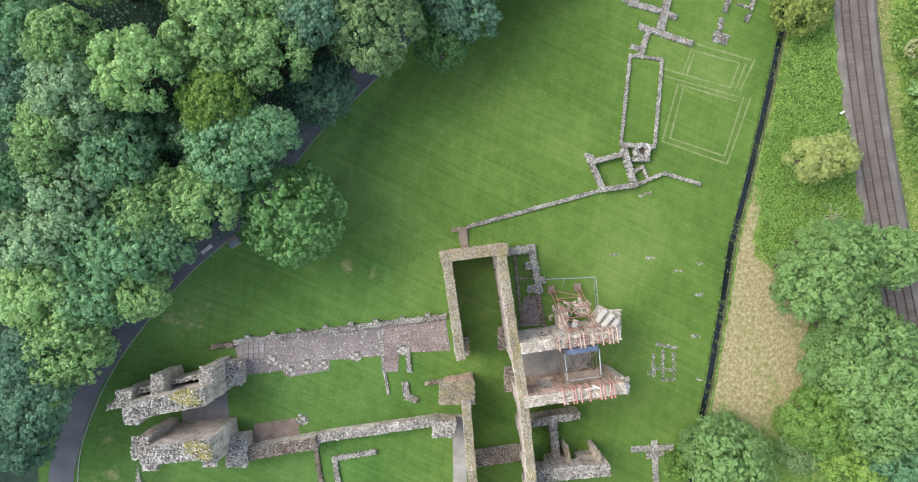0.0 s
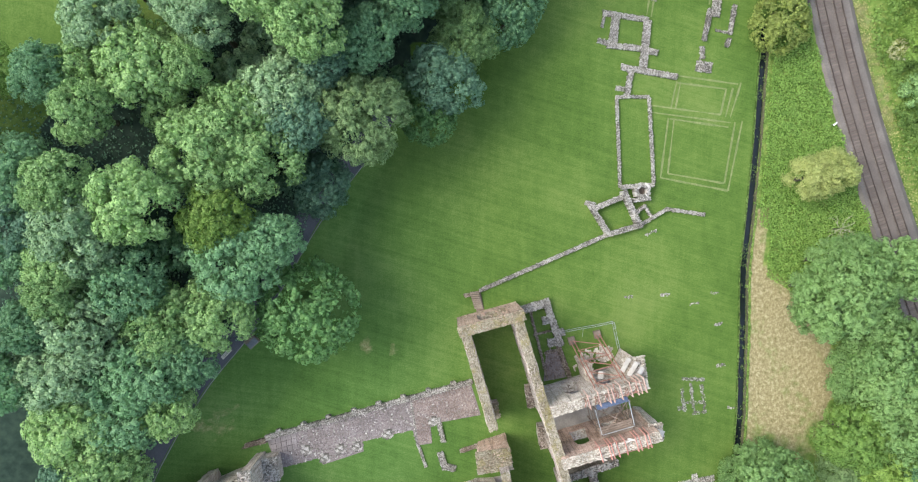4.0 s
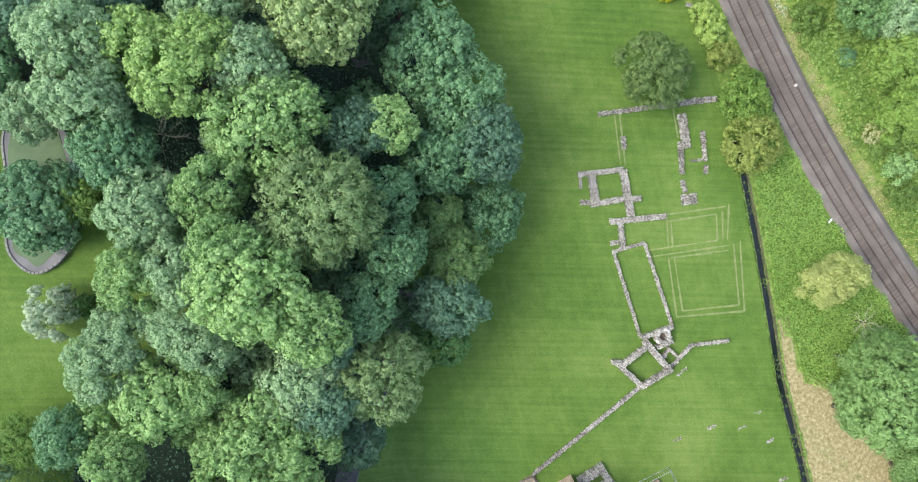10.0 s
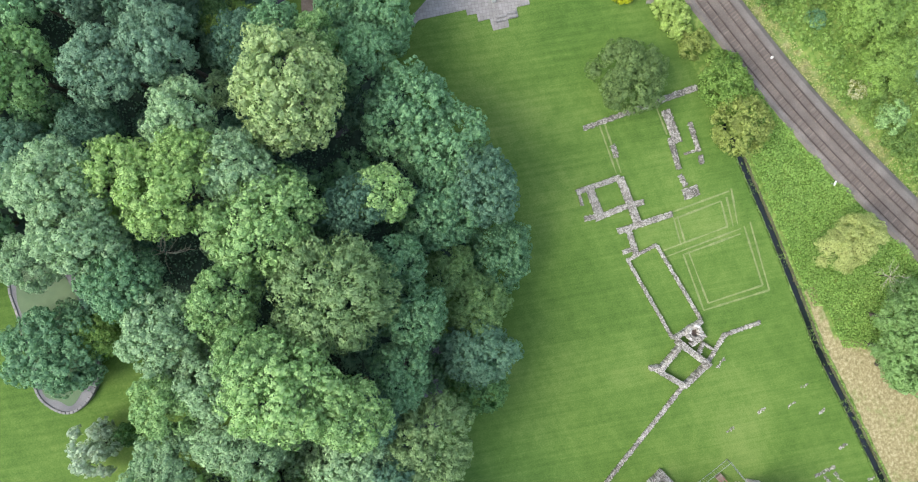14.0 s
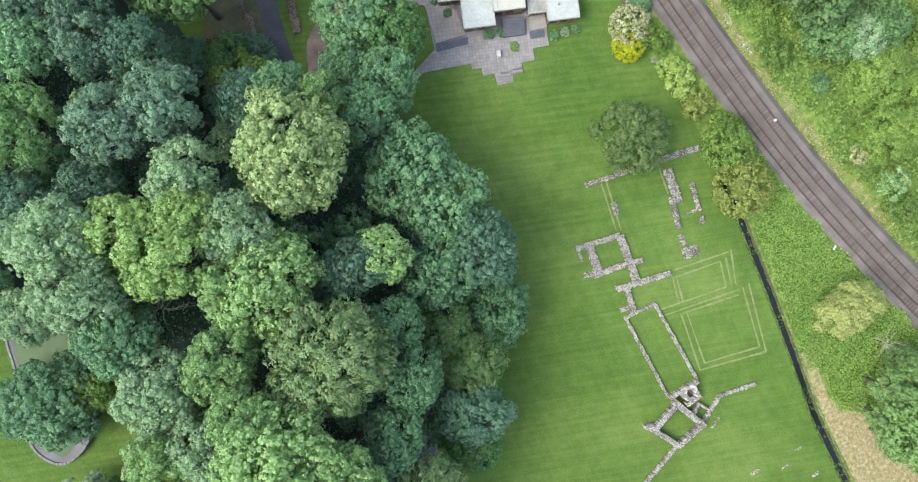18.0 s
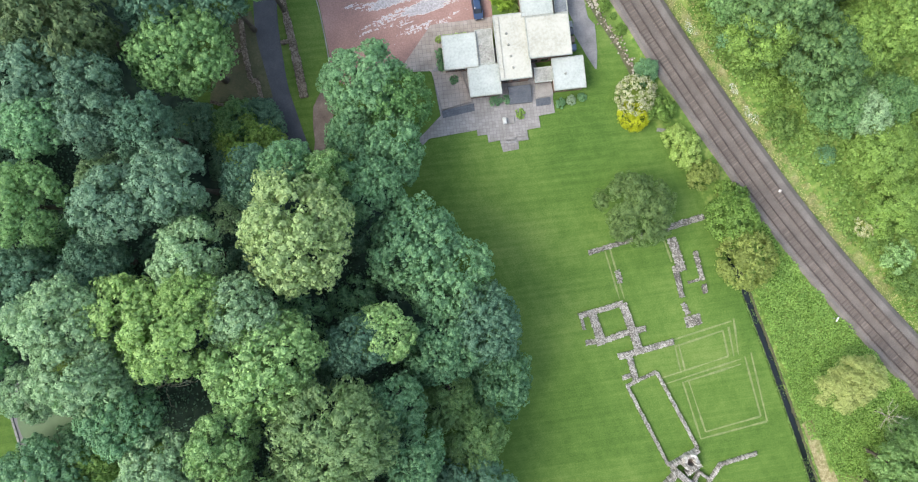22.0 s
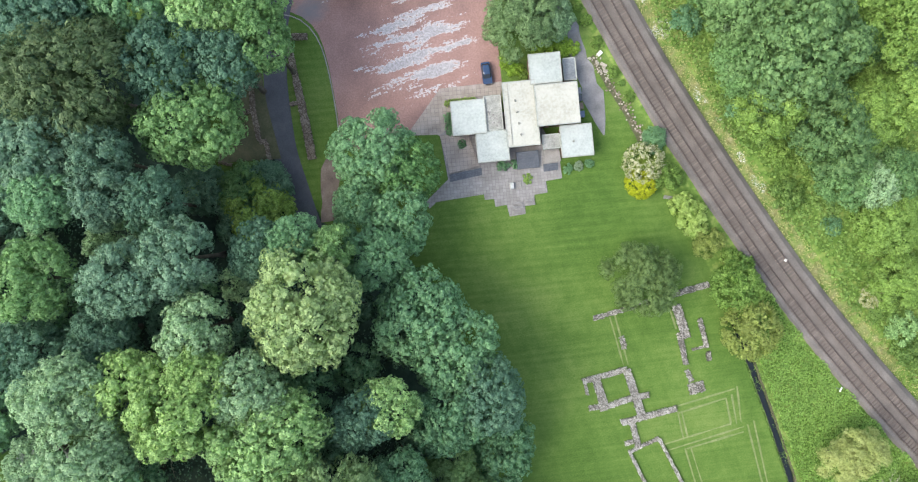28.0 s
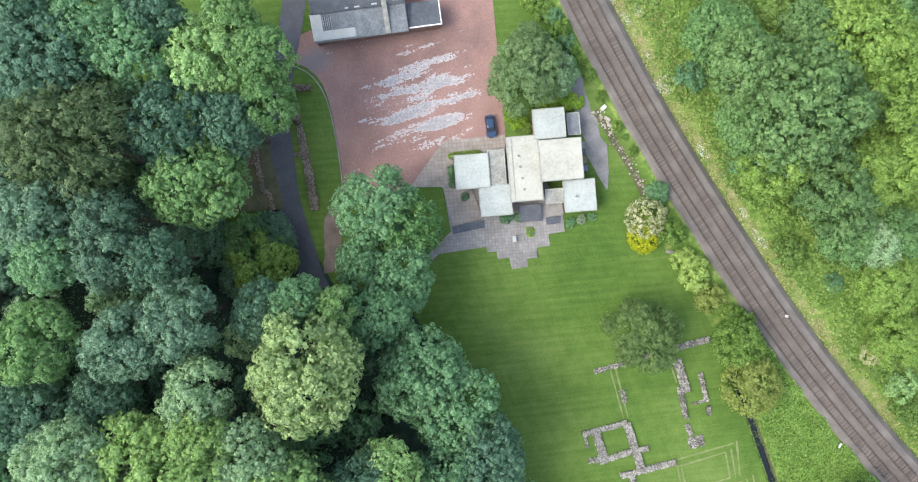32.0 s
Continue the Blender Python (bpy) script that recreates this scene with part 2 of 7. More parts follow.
def grass_material():
    """Mown lawn, rough grass, dry ground and woodland floor with painted shade, told apart by the zone attribute of the
    ground.
    """
    m, t, p = nodes_of("grass ground")
    pos = position_of(t)
    at = t.nodes.new("ShaderNodeAttribute")
    at.attribute_name = "zone"
    sep = t.nodes.new("ShaderNodeSeparateColor")
    t.links.new(at.outputs["Color"], sep.inputs[0])
    broad, mid, fine = noise_of(t, 0.045, 6, pos, 0.6), noise_of(t, 0.45, 8, pos, 0.68), noise_of(t, 4.0, 5, pos, 0.7)
    stripe = noise_of(t, 1.0, 3, position_of(t, (25, 0.025, 1.5, 0.0)))
    stripe_b = noise_of(t, 1.0, 3, position_of(t, (-80, 0.025, 1.2, 0.0)))
    f = math_of(t, "ADD", math_of(t, "MULTIPLY", broad, 0.34), math_of(t, "MULTIPLY", mid, 0.15))
    f = math_of(t, "ADD", f, math_of(t, "ADD", math_of(t, "MULTIPLY", fine, 0.31), math_of(t, "ADD", math_of(t, "MULTIPLY", stripe, 0.13), math_of(t, "MULTIPLY", stripe_b, 0.06))))
    row, place = t.nodes.new("ShaderNodeSeparateXYZ"), t.nodes.new("ShaderNodeSeparateXYZ")
    t.links.new(position_of(t, (31, 1, 1, 1)), row.inputs[0])
    t.links.new(pos, place.inputs[0])
    mown = math_of(t, "SINE", math_of(t, "MULTIPLY", math_of(t, "ADD", row.outputs[1], math_of(t, "MULTIPLY", broad, 3.0)), 6.2832 / 1.5))
    north_lawn = math_of(t, "MULTIPLY", math_of(t, "SUBTRACT", place.outputs[1], 58.0), 0.08, True)
    mown = math_of(t, "MULTIPLY", math_of(t, "MULTIPLY", mown, north_lawn), math_of(t, "MULTIPLY", math_of(t, "SUBTRACT", mid, 0.3, True), 0.05))
    f = math_of(t, "ADD", f, mown)
    lawn = ramp_of(t, f, ((0.40, (0.049, 0.103, 0.017)), (0.5, (0.090, 0.157, 0.030)), (0.60, (0.156, 0.216, 0.057))))
    west = math_of(t, "MULTIPLY", math_of(t, "MULTIPLY", math_of(t, "SUBTRACT", 8.0, place.outputs[0]), 0.04, True), math_of(t, "MULTIPLY", math_of(t, "SUBTRACT", 45.0, place.outputs[1]), 0.04, True))
    lawn = mix_of(t, west, lawn, mix_of(t, 1.0, lawn, (0.82, 0.94, 1.08), "MULTIPLY"))
    rough = ramp_of(t, noise_of(t, 0.9, 6, pos), ((0.3, (0.055, 0.115, 0.018)), (0.5, (0.115, 0.19, 0.038)), (0.72, (0.24, 0.29, 0.085))))
    dry = ramp_of(t, noise_of(t, 1.5, 9, position_of(t, (20, 1.0, 0.85, 1)), 0.8), ((0.34, (0.13, 0.12, 0.050)), (0.5, (0.27, 0.232, 0.118)), (0.66, (0.47, 0.43, 0.262))))
    # woodland floor: the bluish shade between crowns is put into its colour
    shaded_soil = ramp_of(t, noise_of(t, 0.8, 5, pos), ((0.3, (0.015, 0.030, 0.022)), (0.7, (0.038, 0.066, 0.044))))
    edge = math_of(t, "MULTIPLY", math_of(t, "SUBTRACT", noise_of(t, 0.5, 5, pos), 0.5), 0.9)

    def soft(k):
        s = math_of(t, "ADD", sep.outputs[k], edge)
        return math_of(t, "MULTIPLY", math_of(t, "SUBTRACT", s, 0.35), 3.0, True)

    c = mix_of(t, soft(0), lawn, rough)
    c = mix_of(t, soft(1), c, dry)
    c = mix_of(t, soft(2), c, shaded_soil)
    t.links.new(c, p.inputs["Base Color"])
    p.inputs["Roughness"].default_value = 0.9
    p.inputs["Specular IOR Level"].default_value = 0.15
    bump_of(t, p, fine, 0.5, 0.06)
    return m


GRASS = grass_material()
PARCH = surface("parched turf line", (0.098, 0.148, 0.042), (0.158, 0.20, 0.070), (0.25, 0.27, 0.12), 0.9, 5, 0.9, 0.4, 0.03)
TARMAC = surface("dark tarmac", (0.046, 0.050, 0.058), (0.076, 0.081, 0.092), (0.115, 0.12, 0.13), 0.25, 6, 0.85, 0.3, 0.02)
GRAVEL = surface("grey gravel", (0.15, 0.142, 0.128), (0.245, 0.232, 0.21), (0.36, 0.345, 0.317), 0.4, 10, 0.9, 0.5, 0.03)
GRIT = surface("dark grey grit", (0.085, 0.085, 0.09), (0.14, 0.138, 0.14), (0.21, 0.205, 0.205), 0.3, 9, 0.9, 0.5, 0.03)
YARD = surface("worn grey yard surface", (0.11, 0.108, 0.105), (0.20, 0.195, 0.19), (0.30, 0.29, 0.28), 0.35, 6, 0.9, 0.5, 0.03)
DAMP = surface("damp mossy earth", (0.045, 0.056, 0.024), (0.088, 0.092, 0.045), (0.15, 0.13, 0.082), 0.45, 4, 0.95, 0.6, 0.04)
EARTH = surface("brown earth", (0.105, 0.078, 0.060), (0.19, 0.145, 0.115), (0.29, 0.235, 0.19), 0.5, 8, 0.9, 0.5, 0.04)
PAVED = surface("worn ruin paving", (0.13, 0.11, 0.102), (0.205, 0.175, 0.163), (0.32, 0.285, 0.268), 0.22, 3.5, 0.9, 0.7, 0.06)
STEEL_RED = surface("red oxide steel", (0.20, 0.09, 0.06), (0.30, 0.145, 0.105), (0.41, 0.22, 0.17), 0.8, 6, 0.6, 0.1, 0.01)
STEEL_CREAM = surface("faded pinkish clamp", (0.42, 0.26, 0.20), (0.52, 0.35, 0.28), (0.62, 0.46, 0.38), 0.8, 6, 0.6, 0.1, 0.01)
STEEL_PINK = surface("faded red clamp", (0.40, 0.15, 0.11), (0.50, 0.23, 0.18), (0.58, 0.32, 0.26), 0.8, 9, 0.6, 0.1, 0.01)
STEEL_GREY = surface("galvanised steel", (0.25, 0.28, 0.29), (0.38, 0.41, 0.42), (0.5, 0.53, 0.54), 0.8, 9, 0.5, 0.1, 0.01, 0.4)
BLUE = surface("blue painted steel", (0.06, 0.085, 0.14), (0.10, 0.14, 0.22), (0.19, 0.23, 0.31), 0.9, 5, 0.5, 0.1, 0.01)
TIMBER = surface("weathered timber", (0.10, 0.075, 0.055), (0.19, 0.145, 0.11), (0.30, 0.25, 0.20), 0.7, 8, 0.8, 0.3, 0.02)
TIMBER_GREY = surface("silvered timber", (0.15, 0.145, 0.135), (0.24, 0.23, 0.215), (0.35, 0.34, 0.32), 0.7, 8, 0.8, 0.3, 0.02)
SHEET = surface("pale sheeting", (0.38, 0.35, 0.30), (0.52, 0.49, 0.43), (0.62, 0.60, 0.55), 0.6, 6, 0.6, 0.2, 0.02)
FELT = surface("pale roof felt", (0.29, 0.285, 0.225), (0.405, 0.40, 0.335), (0.465, 0.46, 0.395), 0.3, 2.2, 0.7, 0.15, 0.02)
FELT_GREEN = surface("pale green roof felt", (0.25, 0.28, 0.25), (0.36, 0.39, 0.355), (0.45, 0.475, 0.435), 0.3, 2.5, 0.7, 0.15, 0.02)
FELT_GREY = surface("grey gravelled roof", (0.15, 0.155, 0.13), (0.27, 0.27, 0.235), (0.40, 0.395, 0.35), 0.9, 4, 0.8, 0.3, 0.03)
BRICK = surface("brown brick wall", (0.12, 0.075, 0.055), (0.20, 0.125, 0.09), (0.27, 0.18, 0.14), 0.8, 9, 0.9, 0.3, 0.02)
ROOF_EDGE = surface("greenish weathered roof edging", (0.20, 0.215, 0.17), (0.32, 0.335, 0.29), (0.43, 0.44, 0.40), 1.2, 5, 0.7, 0.2, 0.02)
FASCIA = surface("white fascia board", (0.34, 0.35, 0.32), (0.44, 0.45, 0.42), (0.52, 0.53, 0.50), 0.6, 5, 0.6, 0.1, 0.01)
SLATE = surface("blue grey slate", (0.085, 0.095, 0.10), (0.165, 0.182, 0.19), (0.28, 0.305, 0.31), 0.5, 3.5, 0.7, 0.4, 0.03)
SLATE_DARK = surface("dark slate", (0.045, 0.052, 0.062), (0.08, 0.09, 0.103), (0.13, 0.142, 0.155), 0.5, 3.5, 0.7, 0.4, 0.03)
BALLAST = surface("railway ballast", (0.084, 0.075, 0.066), (0.144, 0.128, 0.113), (0.221, 0.199, 0.176), 0.25, 7, 0.95, 0.8, 0.05)
BALLAST_BROWN = surface("rusty ballast between rails", (0.084, 0.070, 0.059), (0.127, 0.107, 0.091), (0.186, 0.158, 0.135), 0.25, 7, 0.95, 0.8, 0.05)
SLEEPER = surface("stained timber sleeper", (0.092, 0.072, 0.059), (0.133, 0.107, 0.089), (0.18, 0.149, 0.124), 0.5, 7, 0.9, 0.3, 0.02, random_tint=0.3)
RAIL = surface("rusty rail steel", (0.045, 0.033, 0.028), (0.075, 0.057, 0.048), (0.125, 0.10, 0.085), 0.4, 8, 0.6, 0.1, 0.01)
WATER_DARK, _t, _p = nodes_of("dark still water")
_p.inputs["Base Color"].default_value, _p.inputs["Roughness"].default_value = (0.012, 0.018, 0.020, 1), 0.12
WATER_GREEN, _t, _p = nodes_of("algae green pond water")
_t.links.new(ramp_of(_t, noise_of(_t, 0.3, 5, position_of(_t)), ((0.3, (0.060, 0.105, 0.048)), (0.7, (0.095, 0.148, 0.07)))), _p.inputs["Base Color"])
_p.inputs["Roughness"].default_value, _p.inputs["Specular IOR Level"].default_value = 0.5, 0.12
GLASS, _t, _p = nodes_of("dark window glass")
_p.inputs["Base Color"].default_value, _p.inputs["Roughness"].default_value = (0.02, 0.025, 0.03, 1), 0.06
CARPAINT, _t, _p = nodes_of("dark blue car paint")
_p.inputs["Base Color"].default_value, _p.inputs["Roughness"].default_value = (0.018, 0.042, 0.095, 1), 0.25
_p.inputs["Coat Weight"].default_value = 0.6
RUBBER, _t, _p = nodes_of("black rubber")
_p.inputs["Base Color"].default_value, _p.inputs["Roughness"].default_value = (0.015, 0.015, 0.015, 1), 0.8
WHITE = surface("white paint", (0.60, 0.60, 0.58), (0.72, 0.72, 0.70), (0.80, 0.80, 0.79), 1.0, 8, 0.6, 0.1, 0.01)


def carpark_material():
    m, t, p = nodes_of("red tarmac with worn white patches")
    pos = position_of(t)
    base = ramp_of(t, math_of(t, "ADD", math_of(t, "MULTIPLY", noise_of(t, 0.09, 5, pos), 0.6), math_of(t, "MULTIPLY", noise_of(t, 4, 5, pos), 0.4)),
                   ((0.34, (0.16, 0.105, 0.092)), (0.5, (0.272, 0.162, 0.136)), (0.64, (0.36, 0.228, 0.192))))
    streak = noise_of(t, 1.0, 6, position_of(t, (15, 0.13, 0.62, 0)), 0.6)
    chip = noise_of(t, 1.7, 6, pos, 0.7)
    sep = t.nodes.new("ShaderNodeSeparateXYZ")
    t.links.new(position_of(t), sep.inputs[0])
    row = t.nodes.new("ShaderNodeSeparateXYZ")
    t.links.new(position_of(t, (15, 1, 1, 1)), row.inputs[0])
    band = math_of(t, "COSINE", math_of(t, "MULTIPLY", math_of(t, "SUBTRACT", row.outputs[1], 134.1), 6.2832 / 3.8))
    dx = math_of(t, "MULTIPLY", math_of(t, "SUBTRACT", sep.outputs[0], 41.7), 0.092)
    dy = math_of(t, "MULTIPLY", math_of(t, "SUBTRACT", sep.outputs[1], 121.2), 0.094)
    rad = math_of(t, "ADD", math_of(t, "MULTIPLY", dx, dx), math_of(t, "MULTIPLY", dy, dy))
    lift = math_of(t, "MULTIPLY", math_of(t, "MAXIMUM", math_of(t, "SUBTRACT", 1.0, rad), -0.6), 0.11)
    both = math_of(t, "ADD", math_of(t, "MULTIPLY", streak, 0.62), math_of(t, "MULTIPLY", chip, 0.38))
    both = math_of(t, "ADD", both, math_of(t, "MULTIPLY", band, 0.04))
    both = math_of(t, "ADD", both, lift)
    worn = ramp_of(t, both, ((0.572, (0, 0, 0)), (0.588, (1, 1, 1))))
    rim = ramp_of(t, both, ((0.59, (1, 1, 1)), (0.625, (0, 0, 0))))
    gx_ = math_of(t, "MULTIPLY", math_of(t, "SUBTRACT", sep.outputs[0], 28.6), 0.2)
    gy_ = math_of(t, "MULTIPLY", math_of(t, "SUBTRACT", sep.outputs[1], 138.2), 0.3)
    grey = math_of(t, "SUBTRACT", 1.35, math_of(t, "ADD", math_of(t, "ADD", math_of(t, "MULTIPLY", gx_, gx_), math_of(t, "MULTIPLY", gy_, gy_)), noise_of(t, 0.8, 6, pos)), True)
    base = mix_of(t, grey, base, (0.17, 0.16, 0.165))
    chalk = ramp_of(t, noise_of(t, 3, 4, pos), ((0.35, (0.25, 0.235, 0.232)), (0.65, (0.40, 0.385, 0.385))))
    chalk = mix_of(t, rim, chalk, (0.50, 0.47, 0.45))
    t.links.new(mix_of(t, worn, base, chalk), p.inputs["Base Color"])
    p.inputs["Roughness"].default_value = 0.9
    bump_of(t, p, noise_of(t, 9, 3, pos), 0.3, 0.02)
    return m


def slab_material(name, a, b, joint, width, height, turn):
    m, t, p = nodes_of(name)
    pos = position_of(t, (turn, 1, 1, 0))
    br = t.nodes.new("ShaderNodeTexBrick")
    t.links.new(pos, br.inputs["Vector"])
    br.offset = 0.0
    for k, v in (("Scale", 1.0), ("Brick Width", width), ("Row Height", height), ("Mortar Size", 0.03)):
        br.inputs[k].default_value = v
    br.inputs["Color1"].default_value, br.inputs["Color2"].default_value, br.inputs["Mortar"].default_value = (*a, 1), (*b, 1), (*joint, 1)
    stain = ramp_of(t, noise_of(t, 0.4, 5, position_of(t)), ((0.3, (0.7, 0.68, 0.66)), (0.65, (1, 1, 1))))
    t.links.new(mix_of(t, 1.0, br.outputs[0], stain, "MULTIPLY"), p.inputs["Base Color"])
    p.inputs["Roughness"].default_value = 0.85
    bump_of(t, p, noise_of(t, 7, 3, position_of(t)), 0.3, 0.02)
    return m


CARPARK = carpark_material()
TERRACE = slab_material("grey terrace slabs", (0.25, 0.238, 0.222), (0.305, 0.292, 0.275), (0.195, 0.186, 0.172), 0.62, 0.62, 27)
TERRACE_TAN = slab_material("tan paving slabs", (0.30, 0.262, 0.225), (0.355, 0.315, 0.275), (0.215, 0.19, 0.165), 0.75, 0.75, 27)

# ---- plan of the ground ----
EDGE_Y = (-200, -60, -30, -15, 0, 25, 45, 60, 80, 95, 105, 118, 150, 400)
EDGE_X = (-60, -54, -50, -38, -28, -14, 2, 10, 16, 14, 0, -3, -3, -10)
DITCH = ((46.4, -62), (47.4, -41), (50.1, -28.5), (52.6, -14), (54.6, -1), (57.2, 9), (60.7, 23.5), (64.2, 39.6), (65.2, 46))


def rail_x(y):
    """The railway's centre line."""
    v = np.clip(y, -25, 140) / 100
    bend = -4.9 * v**4 + 10.602 * v**3 + 6.087 * v**2 + -19.894 * v + 84.068
    bend = bend + 0.5 * np.exp(-(((np.asarray(y, float) - 68) / 22) ** 2))
    return bend + 0.23 * np.maximum(0, -25 - y) + 0.1 * np.maximum(0, y - 140)


def ditch_x(y):
    return np.interp(y, [p[1] for p in DITCH], [p[0] for p in DITCH])


def ground_z(x, y):
    """Height of the land: level lawn, a hill in the west, a low bank beyond the railway, and the ditch."""
    x, y = np.asarray(x, float), np.asarray(y, float)
    d = np.maximum(0, np.interp(y, EDGE_Y, EDGE_X) - x)
    z = 20 * (1 - np.exp(-(d**1.25) / (d**0.25 + 1.2) / 25))
    far = np.maximum(0, x - rail_x(y) - 6)
    z = z + 6 * (1 - np.exp(-far / 25))
    bed = np.clip((5.0 - np.abs(x - rail_x(y))) / 1.6, 0, 1)
    z = z + 0.75 * bed * (x > 60)
    cut = np.clip((0.95 - np.abs(x - ditch_x(y))) / 0.5, 0, 1) * np.clip((45.5 - y) / 1.0, 0, 1) * np.clip((y + 60) / 1, 0, 1)
    return z - 1.7 * cut


def floor_z(x, y):
    return float(ground_z(x, y))


def mesh_object(name, verts, faces, material, parent=None, label="", smooth=False, kind=""):
    me = bpy.data.meshes.new(name)
    me.from_pydata([tuple(v) for v in verts], [], [tuple(f) for f in faces])
    me.materials.append(material)
    if smooth:
        me.shade_smooth()
    ob = new(name, me)
    if parent is not None:
        ob.parent = parent
    return tagged(ob, label, kind=kind)


def part(name, bm, material, parent, label="", kind=""):
    """Link a bmesh as one mesh object under a thing or a part."""
    me = bpy.data.meshes.new(name)
    bmesh.ops.recalc_face_normals(bm, faces=bm.faces)
    bm.to_mesh(me)
    bm.free()
    me.materials.append(material)
    ob = new(name, me)
    ob.parent = parent
    return tagged(ob, label, kind=kind)


def thing(name, label, category, group="", kind="", at=(0, 0, 0)):
    ob = new(name)
    ob.location = at
    return tagged(ob, label, category, group, kind)


def box(bm, size, at, turn=0.0, tilt=0.0, bevel=0.0):
    m = Matrix.Translation(at) @ Matrix.Rotation(radians(turn), 4, "Z") @ Matrix.Rotation(radians(tilt), 4, "Y") @ Matrix.Diagonal((*size, 1))
    made = bmesh.ops.create_cube(bm, size=1, matrix=m)["verts"]
    if bevel:
        edges = {e for v in made for e in v.link_edges}
        bmesh.ops.bevel(bm, geom=list(edges), offset=bevel, segments=1, affect="EDGES")


def bar(bm, a, b, r=0.06, sides=6):
    a, b = Vector(a), Vector(b)
    q = (b - a).to_track_quat("Z", "Y").to_matrix().to_4x4()
    m = Matrix.Translation((a + b) / 2) @ q
    bmesh.ops.create_cone(bm, cap_ends=True, segments=sides, radius1=r, radius2=r, depth=(b - a).length, matrix=m)


def prism(bm, outline, z0, z1):
    """A solid on an outline given anticlockwise or clockwise."""
    low, top = [bm.verts.new((x, y, z0)) for x, y in outline], [bm.verts.new((x, y, z1)) for x, y in outline]
    n = len(outline)
    bm.faces.new(top)
    bm.faces.new(low[::-1])
    for i in range(n):
        bm.faces.new((low[i], low[(i + 1) % n], top[(i + 1) % n], top[i]))


# ---- the ground: one sheet to the horizon ----
gx = np.concatenate([[-2500, -1200, -600, -350, -240, -180], np.arange(-150, 53.6, 0.9), [54.2, 54.6, 55.05, 55.55, 56, 56.45, 56.95, 57.4, 57.8], np.arange(58.5, 150.1, 0.9), [180, 240, 350, 600, 1200, 2500]])
gy = np.concatenate([[-2500, -1200, -600, -350, -200, -140], np.arange(-110, 215.1, 0.9), [240, 290, 400, 700, 1300, 2500]])
XX, YY = np.meshgrid(gx, gy)
XX = XX + (ditch_x(YY) - 56) * np.clip(1.1 - np.abs(XX - 56) / 45, 0, 1).clip(0, 1)
ZZ = ground_z(XX, YY) + 0.05 * np.sin(XX * 0.31 + 1.3 * np.sin(YY * 0.17)) * np.cos(YY * 0.23) * (np.abs(XX) < 150)
nx, ny = len(gx), len(gy)
idx = np.arange(nx * ny).reshape(ny, nx)
quads = np.stack([idx[:-1, :-1], idx[:-1, 1:], idx[1:, 1:], idx[1:, :-1]], -1).reshape(-1, 4)
gme = bpy.data.meshes.new("ground")
gme.vertices.add(nx * ny)
gme.vertices.foreach_set("co", np.stack([XX, YY, ZZ], -1).astype(np.float32).ravel())
gme.loops.add(quads.size)
gme.loops.foreach_set("vertex_index", quads.astype(np.int32).ravel())
gme.polygons.add(len(quads))
gme.polygons.foreach_set("loop_start", (np.arange(len(quads)) * 4).astype(np.int32))
gme.update(calc_edges=True)
gme.shade_smooth()
LANE_Y, LANE_X = (-62, -42, -33.4, -25.1, -16.7, -6.5, 3.3, 14.3, 21, 27.3, 34, 44), (-69, -69, -67.1, -63.7, -57.9, -49.7, -38.5, -30.1, -25.5, -19.1, -12, -4)
west_edge = np.interp(YY, EDGE_Y, EDGE_X)
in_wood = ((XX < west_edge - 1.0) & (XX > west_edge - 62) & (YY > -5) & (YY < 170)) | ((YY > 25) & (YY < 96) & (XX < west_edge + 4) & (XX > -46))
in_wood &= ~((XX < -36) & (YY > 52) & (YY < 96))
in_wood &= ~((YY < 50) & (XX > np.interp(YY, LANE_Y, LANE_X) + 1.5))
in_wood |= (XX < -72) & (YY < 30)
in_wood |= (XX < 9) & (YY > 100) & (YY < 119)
rough_zone = (XX > ditch_x(YY) + 0.6) & (XX > 44) & (YY < 47) | (XX > rail_x(YY) + 4) | (XX < -150) | (YY < -90) | ((XX > 66.5) & (YY < 80) & (YY > 44)) | ((XX > 71) & (YY > 80))
dry_zone = (np.clip((YY + 46) / 16, 0, 1) * 0.75 + 0.1 * np.sin(XX * 0.6 + YY * 0.25)) * ((XX > ditch_x(YY) + 1.2) & (XX < ditch_x(YY) + 4.3 + 13.2 * np.clip((-1 - YY) / 11, 0, 1)) & (YY < 10) & (YY > -42))
for sx, sy, sr, much in ((-48.4, -14.7, 4.5, 0.42), (-45, -12, 3, 0.33), (-19.6, -5.3, 2.6, 0.42), (-14, -6.5, 2.2, 0.4), (-61.5, -36, 4.5, 0.33), (-62, -44, 4.5, 0.36), (22, -10, 3.5, 0.24), (44, 20, 5, 0.2), (57.6, 42.4, 1.6, 0.34)):
    dry_zone = np.maximum(dry_zone, much * np.clip(1.4 - np.hypot(XX - sx, YY - sy) / sr, 0, 1))
dry_zone = np.maximum(dry_zone, 0.45 * ((XX > rail_x(YY) + 4.4) & (XX < rail_x(YY) + 7.6) & (YY > 20) & (YY < 150)))
zone = np.zeros((ny, nx, 4), np.float32)
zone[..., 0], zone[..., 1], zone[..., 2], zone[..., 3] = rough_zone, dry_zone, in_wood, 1
